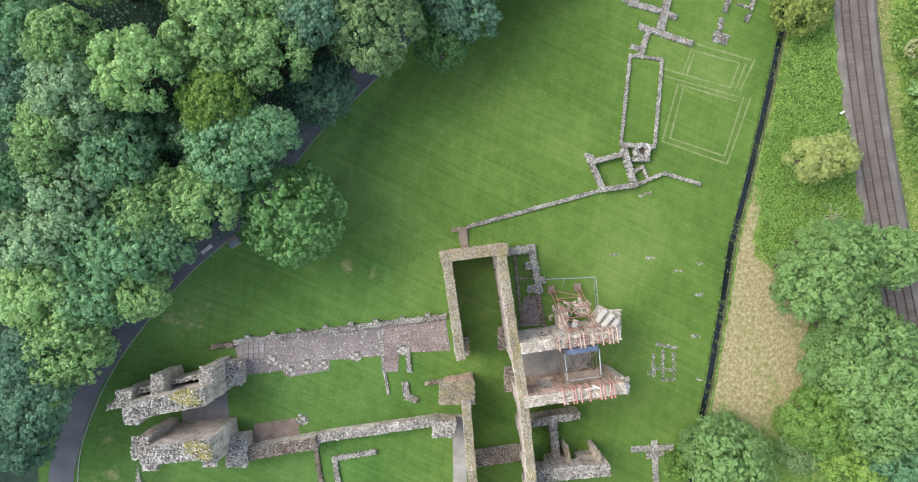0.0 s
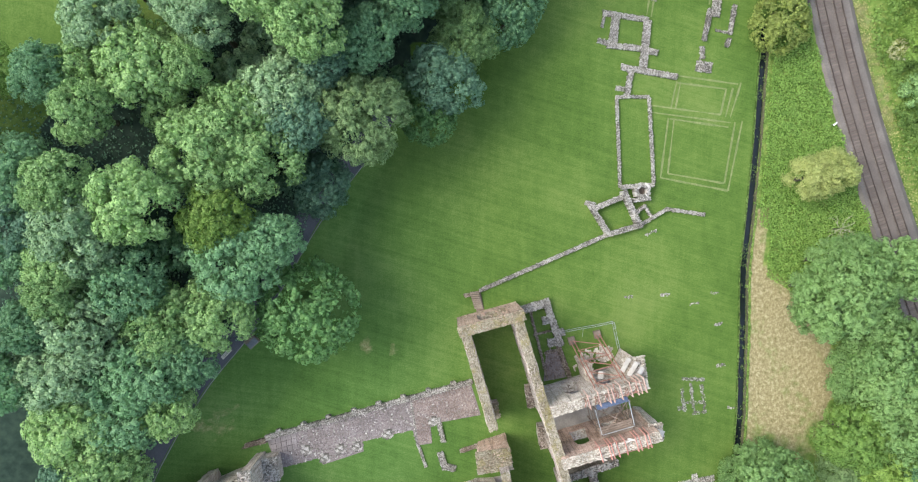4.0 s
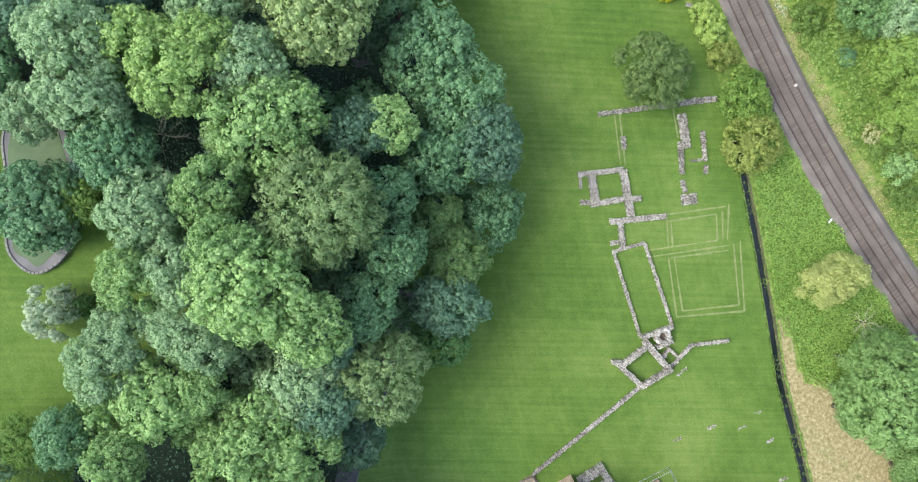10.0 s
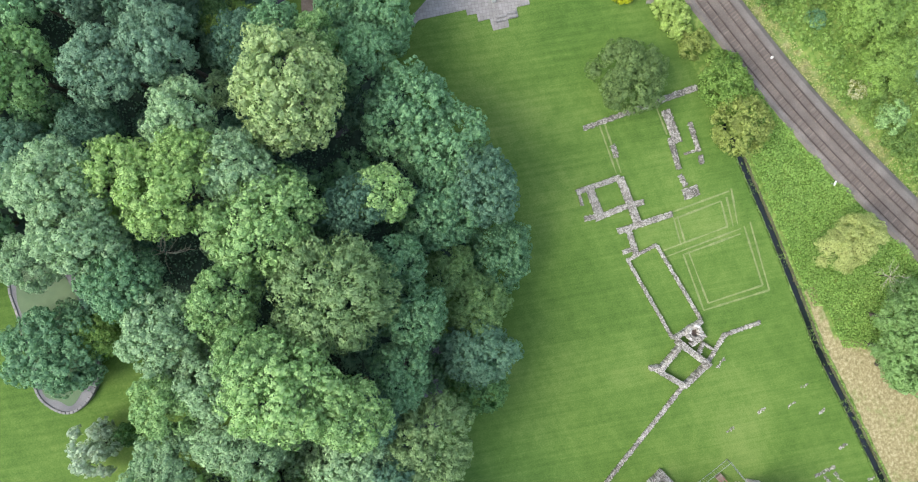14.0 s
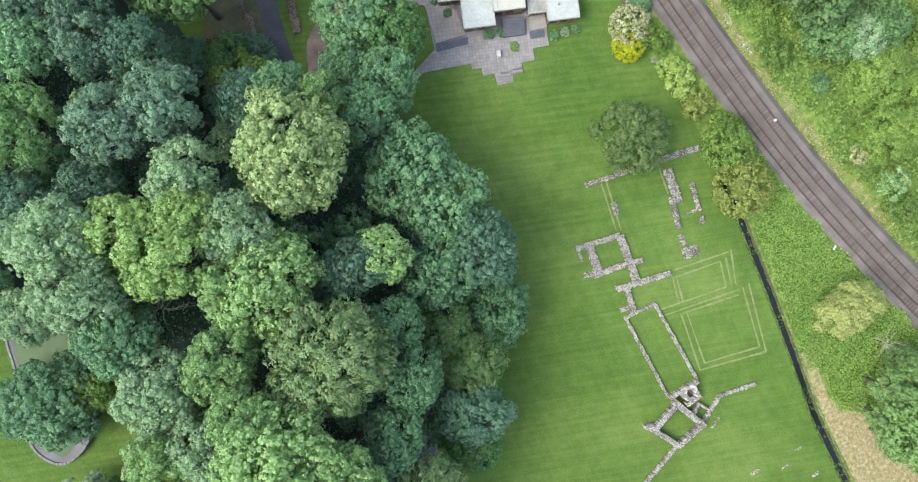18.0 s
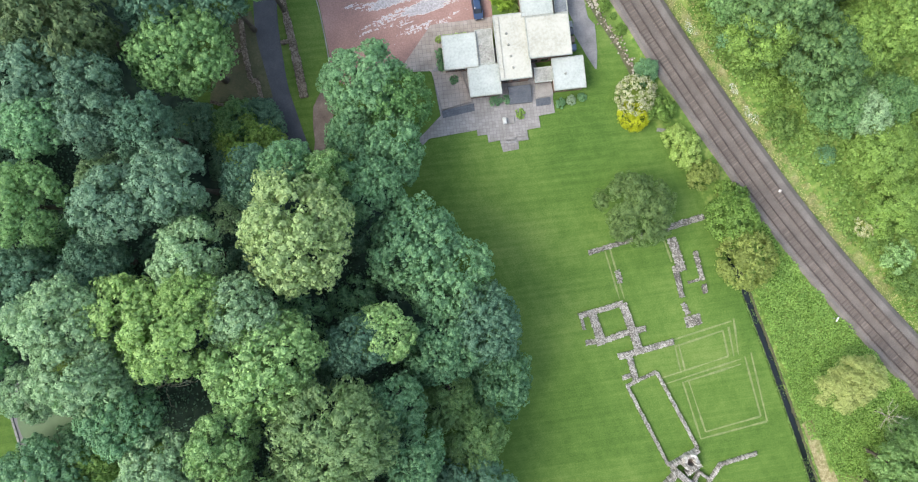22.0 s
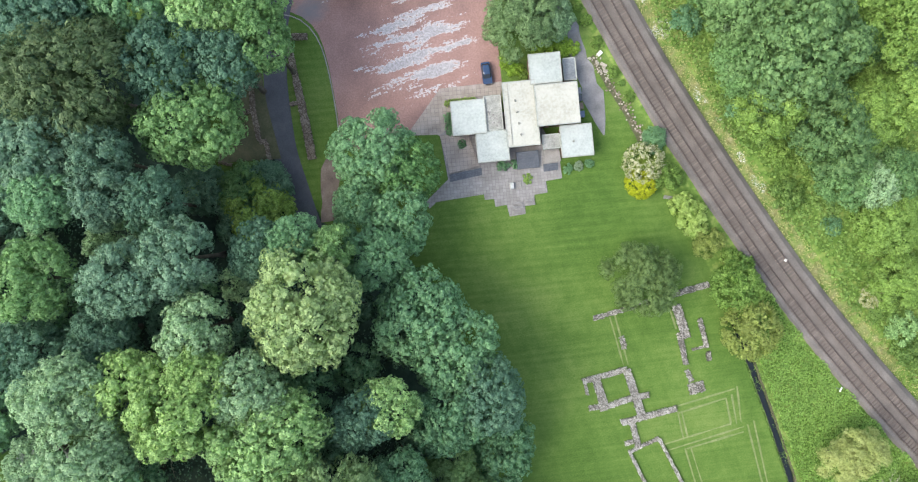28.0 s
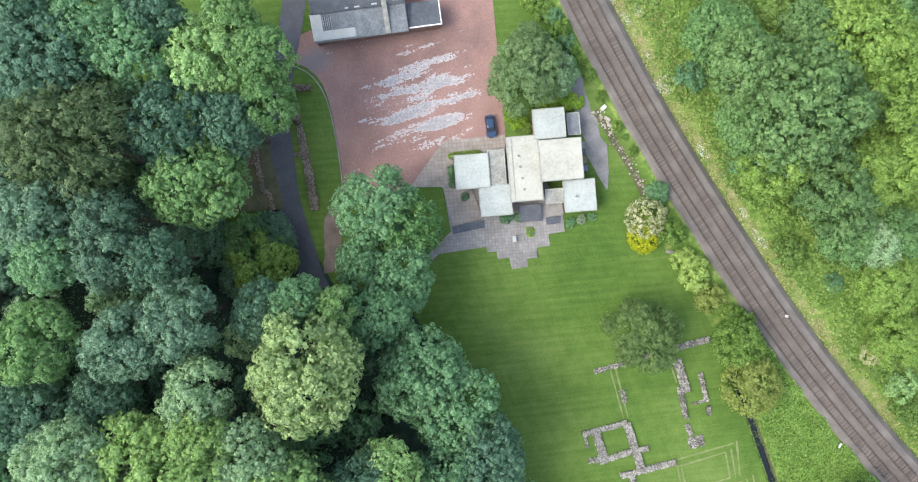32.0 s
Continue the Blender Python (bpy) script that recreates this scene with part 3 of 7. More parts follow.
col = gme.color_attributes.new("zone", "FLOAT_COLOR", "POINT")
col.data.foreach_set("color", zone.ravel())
gme.materials.append(GRASS)
tagged(new("ground", gme), "mown green lawn in a wooded valley, rough at its edges", "ground", kind="structure")


def ribbon(name, line, width, material, label, category="path", lift=0.03, step=1.5, level=None, edge=0.0, taper=0):
    """A strip laid over the land along a line."""
    pts = [Vector((*p, 0)) for p in line]
    dense = []
    for a, b in zip(pts, pts[1:]):
        n = max(1, int((b - a).length / step))
        dense += [a.lerp(b, k / n) for k in range(n)]
    dense.append(pts[-1])
    for _ in range(3):
        dense = [dense[0]] + [(dense[i - 1] + dense[i] * 2 + dense[i + 1]) / 4 for i in range(1, len(dense) - 1)] + [dense[-1]]
    across = 6
    verts, faces = [], []
    for i, p in enumerate(dense):
        d = (dense[min(i + 1, len(dense) - 1)] - dense[max(i - 1, 0)]).normalized()
        n = Vector((-d.y, d.x, 0))
        wob = (1 + edge * noise.noise(p * 0.35)) * (min(1, (i + 0.3) / taper) if taper else 1)
        for k in range(across + 1):
            q = p + n * width * wob * (k / across - 0.5)
            verts.append((q.x, q.y, (floor_z(q.x, q.y) if level is None else level) + lift + 0.05))
    for i in range(len(dense) - 1):
        for k in range(across):
            a = i * (across + 1) + k
            faces.append((a, a + 1, a + across + 2, a + across + 1))
    ob = mesh_object(name, verts, faces, material, smooth=True)
    return tagged(ob, label, category, kind="structure")


def sheet(name, outline, material, label, category, z=0.06, thick=0.5, bevel=0.0):
    bm = bmesh.new()
    prism(bm, outline, z - thick, z)
    bmesh.ops.recalc_face_normals(bm, faces=bm.faces)
    me = bpy.data.meshes.new(name)
    bm.to_mesh(me)
    bm.free()
    me.materials.append(material)
    return tagged(new(name, me), label, category, kind="structure")


WEST_PATH = [(-69, -62), (-69, -42), (-67.1, -33.4), (-63.7, -25.1), (-57.9, -16.7), (-49.7, -6.5), (-45.4, -2.4), (-38.5, 3.3), (-30.1, 14.3), (-25.5, 21), (-19.1, 27.3), (-12, 34), (-4, 44), (2, 56), (5, 70), (6, 85), (6.2, 102.5), (10.3, 118.5), (15.6, 130), (21, 138.5), (29, 147), (40, 160)]
ribbon("road_west", WEST_PATH[:13], 3.7, TARMAC, "narrow dark tarmac lane along the foot of the wood", "road")
KERB_LINE = []
for (x0, y0), (x1, y1) in zip(WEST_PATH[:12], WEST_PATH[1:13]):
    h = math.hypot(x1 - x0, y1 - y0)
    KERB_LINE.append(((x0 + x1) / 2 + 1.95 * (y1 - y0) / h, (y0 + y1) / 2 - 1.95 * (x1 - x0) / h))
ribbon("kerb_west", KERB_LINE, 0.16, YARD, "pale worn stone kerb along the lane", "kerb", 0.09)
ribbon("road_north", WEST_PATH[15:], 4.4, TARMAC, "narrow dark tarmac lane beside ruined footings", "road")
sheet("car_park", [(20.2, 114.6), (22.3, 118.6), (24.2, 123.1), (25.8, 127.2), (27.0, 130.9), (27.5, 133.4), (27.4, 135.6), (26.6, 138.0), (25.4, 139.7), (23.9, 140.4), (22.6, 140.6), (26.8, 144), (44, 142), (66, 136), (51.9, 107.5), (41.3, 112.6), (31.2, 108.6), (24, 108)], CARPARK, "red tarmac car park with worn whitish patches", "car park")
ribbon("kerb_car_park", [(20.0, 114.4), (22.1, 118.6), (24.0, 123.1), (25.6, 127.2), (26.8, 130.9), (27.3, 133.4), (27.2, 135.6), (26.4, 138.0), (25.2, 139.6), (23.8, 140.2)], 0.22, GRAVEL, "pale worn edging between grass and car park", "kerb", 0.06)
sheet("pavement_tan", [(41.3, 112.7), (51.9, 107.6), (49, 103), (37, 104), (36.3, 105.6), (31.2, 108.6)], TERRACE_TAN, "tan paving slabs beside the flat-roofed building", "pavement", 0.075)
sheet("terrace", [(36.6, 105.3), (33.4, 97.4), (27.3, 96.0), (27.5, 94.6), (29.2, 95.0), (37.6, 91.4), (37.2, 90.4), (38.8, 89.6), (38.2, 88.2), (40.2, 87.4), (39.5, 85.2), (42.3, 84.0), (43.0, 85.3), (44.8, 84.5), (45.6, 86.2), (48.0, 85.2), (48.9, 87.2), (51.8, 86.0), (53.3, 89.2), (54, 100), (42, 106)], TERRACE, "grey slab terrace with stepped edges in the lawn", "terrace", 0.16)
ribbon("yard_track", [(62.9, 88.6), (64.3, 93), (65.6, 98), (66.8, 103), (67.8, 109), (68.8, 115)], 3.6, YARD, "grey gravel yard strip behind the building", "path", edge=0.5, taper=4)
ribbon("earth_verge", [(10.8, 102.5), (13.0, 107.5), (15.6, 110.8), (18.6, 112.8)], 3.6, EARTH, "bare brown earth verge beside the lane", "path", edge=0.5)
sheet("forecourt", [(36.5, 105.2), (41.2, 102.6), (39.8, 96.4), (34.3, 98.1)], TERRACE_TAN, "raised tan slab forecourt in front of the west wing", "pavement", 0.5, 1.0)
sheet("porch_paving", [(52.2, 93.4), (54.8, 92.2), (53.3, 88.9), (50.5, 90.1)], GRAVEL, "pale slab landing beside the porch", "pavement", 0.45, 0.9)
sheet("gatehouse_court", [(6.2, 133.6), (14.6, 133.4), (12.0, 127), (9.0, 117.6), (-1.4, 123.2), (3, 129)], DAMP, "damp mossy earth inside the ruined gatehouse", "ground", floor_z(5, 126) + 0.12, 1.5)
ribbon("church_path", [(1.9, -33.5), (2.1, -40), (2.2, -52)], 2.6, GRAVEL, "pale gravel path beside the transept", "path")
ribbon("stair_path", [(3.2, -2.2), (2.9, 2.2)], 1.5, EARTH, "trodden path between steps and transept door", "path")

# ---- trees: x, y, crown radius and height of the top ----
GOLD = [(6.5, 46.6, 4.8, 15.6), (6.3, 54, 4.2, 15.5), (-43.3, 78.8, 3.2, 23.5), (-64.6, 48, 3.3, 26), (103.8, 66.6, 5.5, 11), (96.3, 46.5, 5, 9), (92.9, 36.8, 4.5, 9), (67.0, -32.6, 5.6, 12.5), (43.1, -42.8, 2.7, 5)]
ASH = [(-21.6, 55.6, 7, 37), (-22.6, 61, 4.6, 35.5), (-16.9, 47, 5, 34), (-29, 30, 5.9, 26.5), (-30.7, 35.9, 5.7, 26.6), (-57, 29.1, 4.5, 30.5), (-46.5, 24.9, 5.4, 30.9), (-60.6, 18.2, 4.1, 26.6), (-36.8, 31.6, 6.4, 27), (-62, 13, 4.1, 26.4), (-47.5, 5.8, 6.2, 23), (-40.2, 6.2, 5.3, 22.5), (-66.3, -8.7, 6, 20.7), (-51.6, -8.9, 4.2, 17.7), (-63.3, -17.3, 6.6, 20), (-24.4, 94.5, 5.4, 30.5), (-18.9, 87.7, 5.9, 33.4), (-13.6, 90.7, 3.9, 31.4), (-22.2, 70.5, 4.7, 31.7), (-11.5, 76.9, 7.3, 31.9), (-37.9, 63.3, 4.5, 30.9), (-43.3, 45.9, 6.1, 28.2), (-52.3, 39.6, 4, 28.8), (-35.6, 44.2, 3.1, 28)]
ASH_2 = [(4.8, 70.7, 4.2, 23.5), (14.6, 140.3, 5.8, 24.8), (21.7, 143.4, 4.2, 24.9), (-20.1, 125.2, 4.3, 29.1), (10.6, 96.7, 3.6, 24.1)]
SYCAMORE = [(-49.6, 80.6, 6.6, 26), (-1.8, 51.8, 4.7, 24.7), (-35, 15.2, 7, 25), (-29.3, 16.4, 4.5, 24.8), (-51.3, 13.6, 5.5, 25.8), (-45.2, 0.4, 4.4, 21.5), (-52.8, -1.2, 5.9, 22.4), (-59, -8.8, 5.9, 19.5), (-67.5, 8.6, 4.2, 25.4), (-64.5, 32.2, 5.4, 28.3), (-32.9, 81.6, 5.2, 31.2), (-58.1, 46.2, 4, 28.1), (16.6, 80, 6.4, 19.7), (17.9, 70.9, 6.4, 18.6), (11.7, 62.9, 5.9, 19.8), (0.4, 60.6, 4.2, 24.6), (15.2, 51, 5.4, 12.5), (-9.1, 45.7, 4.4, 25.2), (6, 147.6, 5.9, 26.5)]
SYCAMORE_2 = [(70.2, 82.9, 2.3, 3), (24.3, 108.1, 5.9, 15.5), (-5.7, 150.9, 8.1, 28.3), (1.4, 102.5, 4.2, 24.2), (6.7, 100.9, 3.9, 25), (15.3, 91.9, 4.7, 19.3), (3.5, 153.5, 5.5, 26.9), (17, 99.8, 4.6, 14.5), (21.5, 95, 5.1, 16), (-5.5, 119.2, 4.2, 8), (-2.3, 110.3, 4.4, 7), (88.5, 86, 5, 13), (93.2, 101.4, 5.8, 12), (108.2, 78.4, 4.8, 11), (94.3, 59, 5.2, 9), (103.2, 53.5, 4.3, 9), (121.4, 86.6, 5.2, 13), (74.7, -20.1, 7, 18), (79.7, -39.5, 5.6, 16), (73.0, -0.6, 3.0, 6)]
HOLM = [(-22.4, 25.5, 5.2, 15.8), (-21.4, 33.9, 4.1, 26.1), (-69.3, -20, 5.4, 20.1), (-67.4, -26.6, 4.9, 20.1), (-70.4, -33.1, 4.9, 20.4), (0.2, 71.5, 4.3, 25), (19.1, 62.2, 5.7, 19.9), (2.3, 40.2, 5.3, 17.3), (-16.1, 43.6, 4.1, 26.2), (5.6, 135.1, 6.2, 26.1), (13.1, 130, 4.5, 24.8), (-25.4, 103.7, 4.4, 26), (-7.6, 117.3, 4.1, 27.1), (11.9, 149.7, 4.6, 25.7), (-4.7, 159.4, 5.4, 27.3)]
HOLM_2 = [(-37.1, 107.9, 5.4, 27.7), (4.5, 114.1, 3.9, 5), (105.9, 92.6, 5.4, 13)]
BEECH = [(-12.5, 34.2, 6.5, 23.8), (-9.2, 62.1, 8.1, 33.1), (-8.3, 138.9, 8.7, 30.6), (60, 114.6, 5.6, 10), (63.4, 118.7, 3.3, 7), (66.2, -39.5, 3.9, 6)]
WILLOW = [(-56.1, 22, 5.5, 29.6), (-12.2, 96.5, 4.9, 29.2), (-60.4, 7, 6, 24.9), (-66.4, 0.7, 5.7, 23.2), (-31.2, 98.5, 5.2, 33), (-32.6, 90.3, 5.6, 33.3), (-43.4, 92.8, 3.8, 27.1), (-32.5, 71.9, 5.6, 31.7), (-30.7, 61.6, 4.5, 31.4), (-48.2, 53.6, 4.9, 28.7), (-42.7, 57, 4, 29.6), (-9.6, 85.1, 4.8, 31), (-16.8, 132.2, 6, 29), (-10.2, 126.6, 4, 28.2), (-13.1, 121.8, 4.5, 28.1), (-16.4, 108.9, 5.1, 30.3), (-8.5, 107.5, 5.3, 30), (65.5, 111.5, 3.1, 7), (92.9, 94.6, 5.9, 15), (97, 83.4, 9.2, 17.5), (96.4, 67.5, 6.3, 12), (64.2, -7.4, 6, 18.5), (67.4, -3.1, 5.4, 19.5), (-32, 50.5, 3.9, 30.1), (-23.2, 38.9, 5.9, 26.5), (-35, 54.7, 3.5, 30.3)]
WILLOW_2 = [(75.5, -2.9, 4.8, 20), (69.8, -11.2, 4.6, 15.5), (72.2, -23.6, 5.8, 16), (75.0, -31.4, 6.2, 17), (78.2, -27.9, 5.5, 18), (51.0, -41.2, 6.8, 13)]
ROUND = [(-26.4, 4.1, 8.6, 19.8), (-1.4, 34.6, 4.9, 13.8), (-50.2, 63.5, 1.8, 21), (27.8, 102.1, 5.6, 15)]
SILVER = [(-54.4, 64.5, 3.9, 24.2)]
BRIGHT = [(3.4, 125.1, 6.7, 25), (-36.2, 21.1, 4.7, 26.9), (22.0, 137.0, 4.9, 24.7), (19.8, 129.8, 4.2, 24.5), (-27.5, 116.1, 5.4, 31.3), (1.1, 110, 5.3, 9), (89.8, 77.1, 5.3, 11), (113.3, 86.9, 7.8, 14), (114.1, 76.9, 6.3, 13), (109.6, 65.4, 5.1, 11), (98.8, 76, 4.3, 9), (73.5, -40.5, 5.2, 13), (68.1, 75.6, 2.7, 4.3), (70.4, 56.1, 1.8, 3)]
LARCH = [(66.6, 14.5, 4.1, 9), (70.3, 15.1, 3.8, 10.6)]
OLIVE = [(65.7, 43.6, 5.4, 7.6)]
FLOWER = [(65.7, 80.2, 3.8, 5.2)]
VARIEGATED = [(68.1, 69.5, 2.3, 3.2), (68.2, 66.2, 3, 3.6)]



def crown_mesh(name, seed, lobes, sub, leaves, leaf, lump, style, fill=70):
    """A crown of unit radius: big lobes, smaller clumps on them, and single leaves on the clumps."""
    r = np.random.default_rng(seed)
    ico = bmesh.new()
    bmesh.ops.create_icosphere(ico, subdivisions=1 if lobes < 30 else 2, radius=1)
    iv, jf = np.array([v.co for v in ico.verts]), np.array([[v.index for v in f.verts] for f in ico.faces])
    ico.free()
    wob = r.uniform(0, 6.28, 6)
    core_v, core_n, core_f, leaf_v, leaf_n = [], [], [], [], []
    centres = [(np.array([0, 0, -0.05]), 0.85 if style == "dome" else 0.60)]
    for k in range(lobes):
        u = (k + 0.5) / lobes
        cz = 1 - 1.42 * u
        az = k * 2.39996 + r.normal(0, 0.22)
        h = math.sqrt(max(0, 1 - cz * cz))
        out = 1 + 0.10 * math.sin(2 * az + wob[0]) + 0.08 * math.sin(3 * az + wob[1]) + 0.06 * math.sin(5 * az + wob[4]) + 0.05 * r.normal()
        lr = r.uniform(0.22, 0.34)
        if style == "dome":
            out, lr = 1 + 0.03 * r.normal(), r.uniform(0.15, 0.20)
        c = np.array([h * math.cos(az) * out, h * math.sin(az) * out, cz * (0.92 + (0.02 if style == "dome" else 0.10) * r.normal())]) * (1.02 - 0.75 * lr)
        centres.append((c, lr))
    count = 0
    for c, lr in centres:
        dents = 1 + 0.10 * r.normal(size=(len(iv), 1))
        core_v.append(iv * lr * 0.5 * dents + c)
        core_n.append(iv + 0.5 * r.normal(size=iv.shape))
        core_f.append(jf + count)
        count += len(iv)
    mid = r.normal(size=(4 * fill, 3)) + np.array([0, 0, 0.5])
    mid /= np.linalg.norm(mid, axis=1)[:, None]
    spot = centres[0][0] + mid * centres[0][1] * r.uniform(0.6, 1.0, (len(mid), 1)) 
    own = mid + 0.5 * r.normal(size=mid.shape)
    own /= np.linalg.norm(own, axis=1)[:, None]
    t1 = np.cross(own, r.normal(size=mid.shape))
    t1 /= np.linalg.norm(t1, axis=1)[:, None] + 1e-9
    t2 = np.cross(own, t1)
    leaf_v.append(np.stack([spot + t1 * leaf * 1.7, spot - t1 * leaf * 0.85 + t2 * leaf * 1.5, spot - t1 * leaf * 0.85 - t2 * leaf * 1.5], 1))
    leaf_n.append(np.repeat(own, 3, 0))
    for c, lr in centres[1:]:
        away = c / (np.linalg.norm(c) + 1e-6)
        lean = away + np.array([0, 0, 0.35])
        spin, total = r.uniform(0, 6.28), int(sub * 1.6 * (lr / 0.29) ** 2)
        for q in range(total):
            dz = 1 - 2 * (q + 0.5) / total
            dh = math.sqrt(1 - dz * dz)
            d = np.array([dh * math.cos(spin + 2.39996 * q), dh * math.sin(spin + 2.39996 * q), dz]) + 0.12 * r.normal(size=3)
            d /= np.linalg.norm(d)
            if d @ lean < -0.2:
                continue
            sr = lump * r.uniform(0.6, 1.35)
            sc = c + d * (lr * r.uniform(0.82, 1.0))
            n = max(3, int(leaves * (sr / lump) ** 1.5 * (1 if d[2] > -0.3 else 0.4)))
            ld = r.normal(size=(n, 3)) + 1.2 * d
            ld /= np.linalg.norm(ld, axis=1)[:, None]
            pos = sc + ld * sr * r.uniform(0.75, 1.05, (n, 1))
            own = 0.6 * ld + 0.5 * d + 0.42 * r.normal(size=(n, 3)) + np.array([0, 0, 0.15])
            own /= np.linalg.norm(own, axis=1)[:, None]
            if style == "feather":
                ax = np.array([c[0], c[1], -0.35]) + 0.3 * r.normal(size=(n, 3))
                long, wide = 1.7, 0.55
            else:
                ax = r.normal(size=(n, 3))
                long, wide = 1.0, 0.87
            t1 = ax - (ax * own).sum(1)[:, None] * own
            t1 /= np.linalg.norm(t1, axis=1)[:, None] + 1e-9
            t2 = np.cross(own, t1)
            s = leaf * r.uniform(0.6, 1.35, (n, 1))
            leaf_v.append(np.stack([pos + t1 * s * long, pos - t1 * s * 0.5 * long + t2 * s * wide, pos - t1 * s * 0.5 * long - t2 * s * wide], 1))
            soft = 0.55 * own + 0.6 * ld + 0.2 * d
            soft /= np.linalg.norm(soft, axis=1)[:, None]
            leaf_n.append(np.repeat(soft, 3, 0))
        n = int(fill * (lr / 0.29) ** 2)
        ld = r.normal(size=(n, 3)) + 0.7 * away + np.array([0, 0, 0.3])
        ld /= np.linalg.norm(ld, axis=1)[:, None]
        pos = c + ld * lr * r.uniform(0.55, 0.85, (n, 1))
        own = ld + 0.5 * r.normal(size=(n, 3))
        own /= np.linalg.norm(own, axis=1)[:, None]
        ax = r.normal(size=(n, 3))
        t1 = ax - (ax * own).sum(1)[:, None] * own
        t1 /= np.linalg.norm(t1, axis=1)[:, None] + 1e-9
        t2 = np.cross(own, t1)
        s = 1.5 * leaf * r.uniform(0.6, 1.35, (n, 1))
        leaf_v.append(np.stack([pos + t1 * s, pos - t1 * s * 0.5 + t2 * s * 0.87, pos - t1 * s * 0.5 - t2 * s * 0.87], 1))
        leaf_n.append(np.repeat(own, 3, 0))
    lv = np.concatenate(leaf_v).reshape(-1, 3)
    lf = count + np.arange(len(lv)).reshape(-1, 3)
    me = bpy.data.meshes.new(name)
    me.from_pydata(np.concatenate(core_v + [lv]).tolist(), [], np.concatenate(core_f).tolist() + lf.tolist())
    me.shade_smooth()
    me.normals_split_custom_set_from_vertices(np.concatenate(core_n + leaf_n).tolist())
    me.materials.append(BARK)
    return me


SHAPES = {
    "clumpy": [crown_mesh("crown", 11 + s, 30, 17, 32, 0.031, 0.088, "leaf") for s in range(4)],
    "fine": [crown_mesh("crown", 31 + s, 34, 18, 26, 0.029, 0.072, "leaf") for s in range(4)],
    "dense": [crown_mesh("crown", 51 + s, 80, 24, 16, 0.028, 0.047, "dome", 40) for s in range(2)],
    "feather": [crown_mesh("crown", 71 + s, 34, 17, 34, 0.026, 0.095, "feather") for s in range(3)],
    "shrub": [crown_mesh("crown", 91 + s, 16, 11, 18, 0.058, 0.11, "leaf", 40) for s in range(3)],
    "young": [crown_mesh("crown", 111 + s, 22, 11, 18, 0.048, 0.09, "leaf", 50) for s in range(2)],
}


def trunk_mesh(seed):
    """A tapered trunk with a flared foot and forking limbs, a metre high and a metre thick at the base, to be scaled."""
    r = random.Random(seed)
    bm = bmesh.new()
    rings = []
    for k in range(7):
        z = k / 6
        rad = 0.5 * (1.0 - 0.6 * z) * (1.5 if k == 0 else 1.0)
        off = Vector((0.18 * math.sin(3 * z + seed), 0.18 * math.cos(2.3 * z + seed), 0)) * z
        rings.append([bm.verts.new((off.x + rad * math.cos(a * math.pi / 4), off.y + rad * math.sin(a * math.pi / 4), z)) for a in range(8)])
    for a, b in zip(rings, rings[1:]):
        for i in range(8):
            bm.faces.new((a[i], a[(i + 1) % 8], b[(i + 1) % 8], b[i]))
    me = bpy.data.meshes.new("trunk")
    bm.to_mesh(me)
    bm.free()
    me.materials.append(BARK)
    me.shade_smooth()
    return me


def limb_mesh():
    bm = bmesh.new()
    bmesh.ops.create_cone(bm, cap_ends=True, segments=6, radius1=0.5, radius2=0.12, depth=1, matrix=Matrix.Translation((0, 0, 0.5)))
    me = bpy.data.meshes.new("limb")
    bm.to_mesh(me)
    bm.free()
    me.materials.append(BARK)
    return me


TRUNKS, LIMB = [trunk_mesh(s) for s in range(3)], limb_mesh()
tree_rng = random.Random(5)


def tree(x, y, radius, top, leaf, shape, label, category="tree", flat=1.0, group="trees of the valley", low=False):
    z = floor_z(x, y)
    root = thing("shrub" if low else "tree", label, category, group, at=(x, y, z - 0.1))
    height = top - z
    up = min(max(radius * flat, height * (0.34 if x > 50 and y < 0 else 0.42 if x > 50 else 0.2)), height * 0.56)
    centre = height - up * 0.95
    if low:
        up, centre = height * 0.62, height * 0.40
    crown = new("crown", tree_rng.choice(SHAPES["fine" if shape == "clumpy" and radius > 6.4 else shape]))
    crown.parent = root
    crown.location = (0, 0, centre + 0.1)
    wide = radius * (1.0 if low or leaf in ("ROUND", "OLIVE", "LARCH") else 1.10)
    crown.scale = (wide * tree_rng.uniform(0.95, 1.06), wide * tree_rng.uniform(0.95, 1.06), up)
    crown.rotation_euler = (0, 0, tree_rng.uniform(0, 6.28))
    crown.material_slots[0].link = "OBJECT"
    crown.material_slots[0].material = LEAF[leaf]
    trunk = new("trunk", tree_rng.choice(TRUNKS))
    trunk.parent = root
    thick = 0.12 if low else 0.16 + 0.055 * radius
    trunk.scale = (2 * thick, 2 * thick, max(0.4, centre + 0.3 * up))
    if not low:
        for k in range(3):
            limb = new("limb", LIMB)
            limb.parent = root
            limb.location = (0, 0, max(0.3, centre - 0.35 * up))
            limb.rotation_euler = (radians(tree_rng.uniform(35, 55)), 0, k * 2.1 + tree_rng.uniform(-0.4, 0.4))
            limb.scale = (thick * 0.9, thick * 0.9, radius * 0.5)
    return root


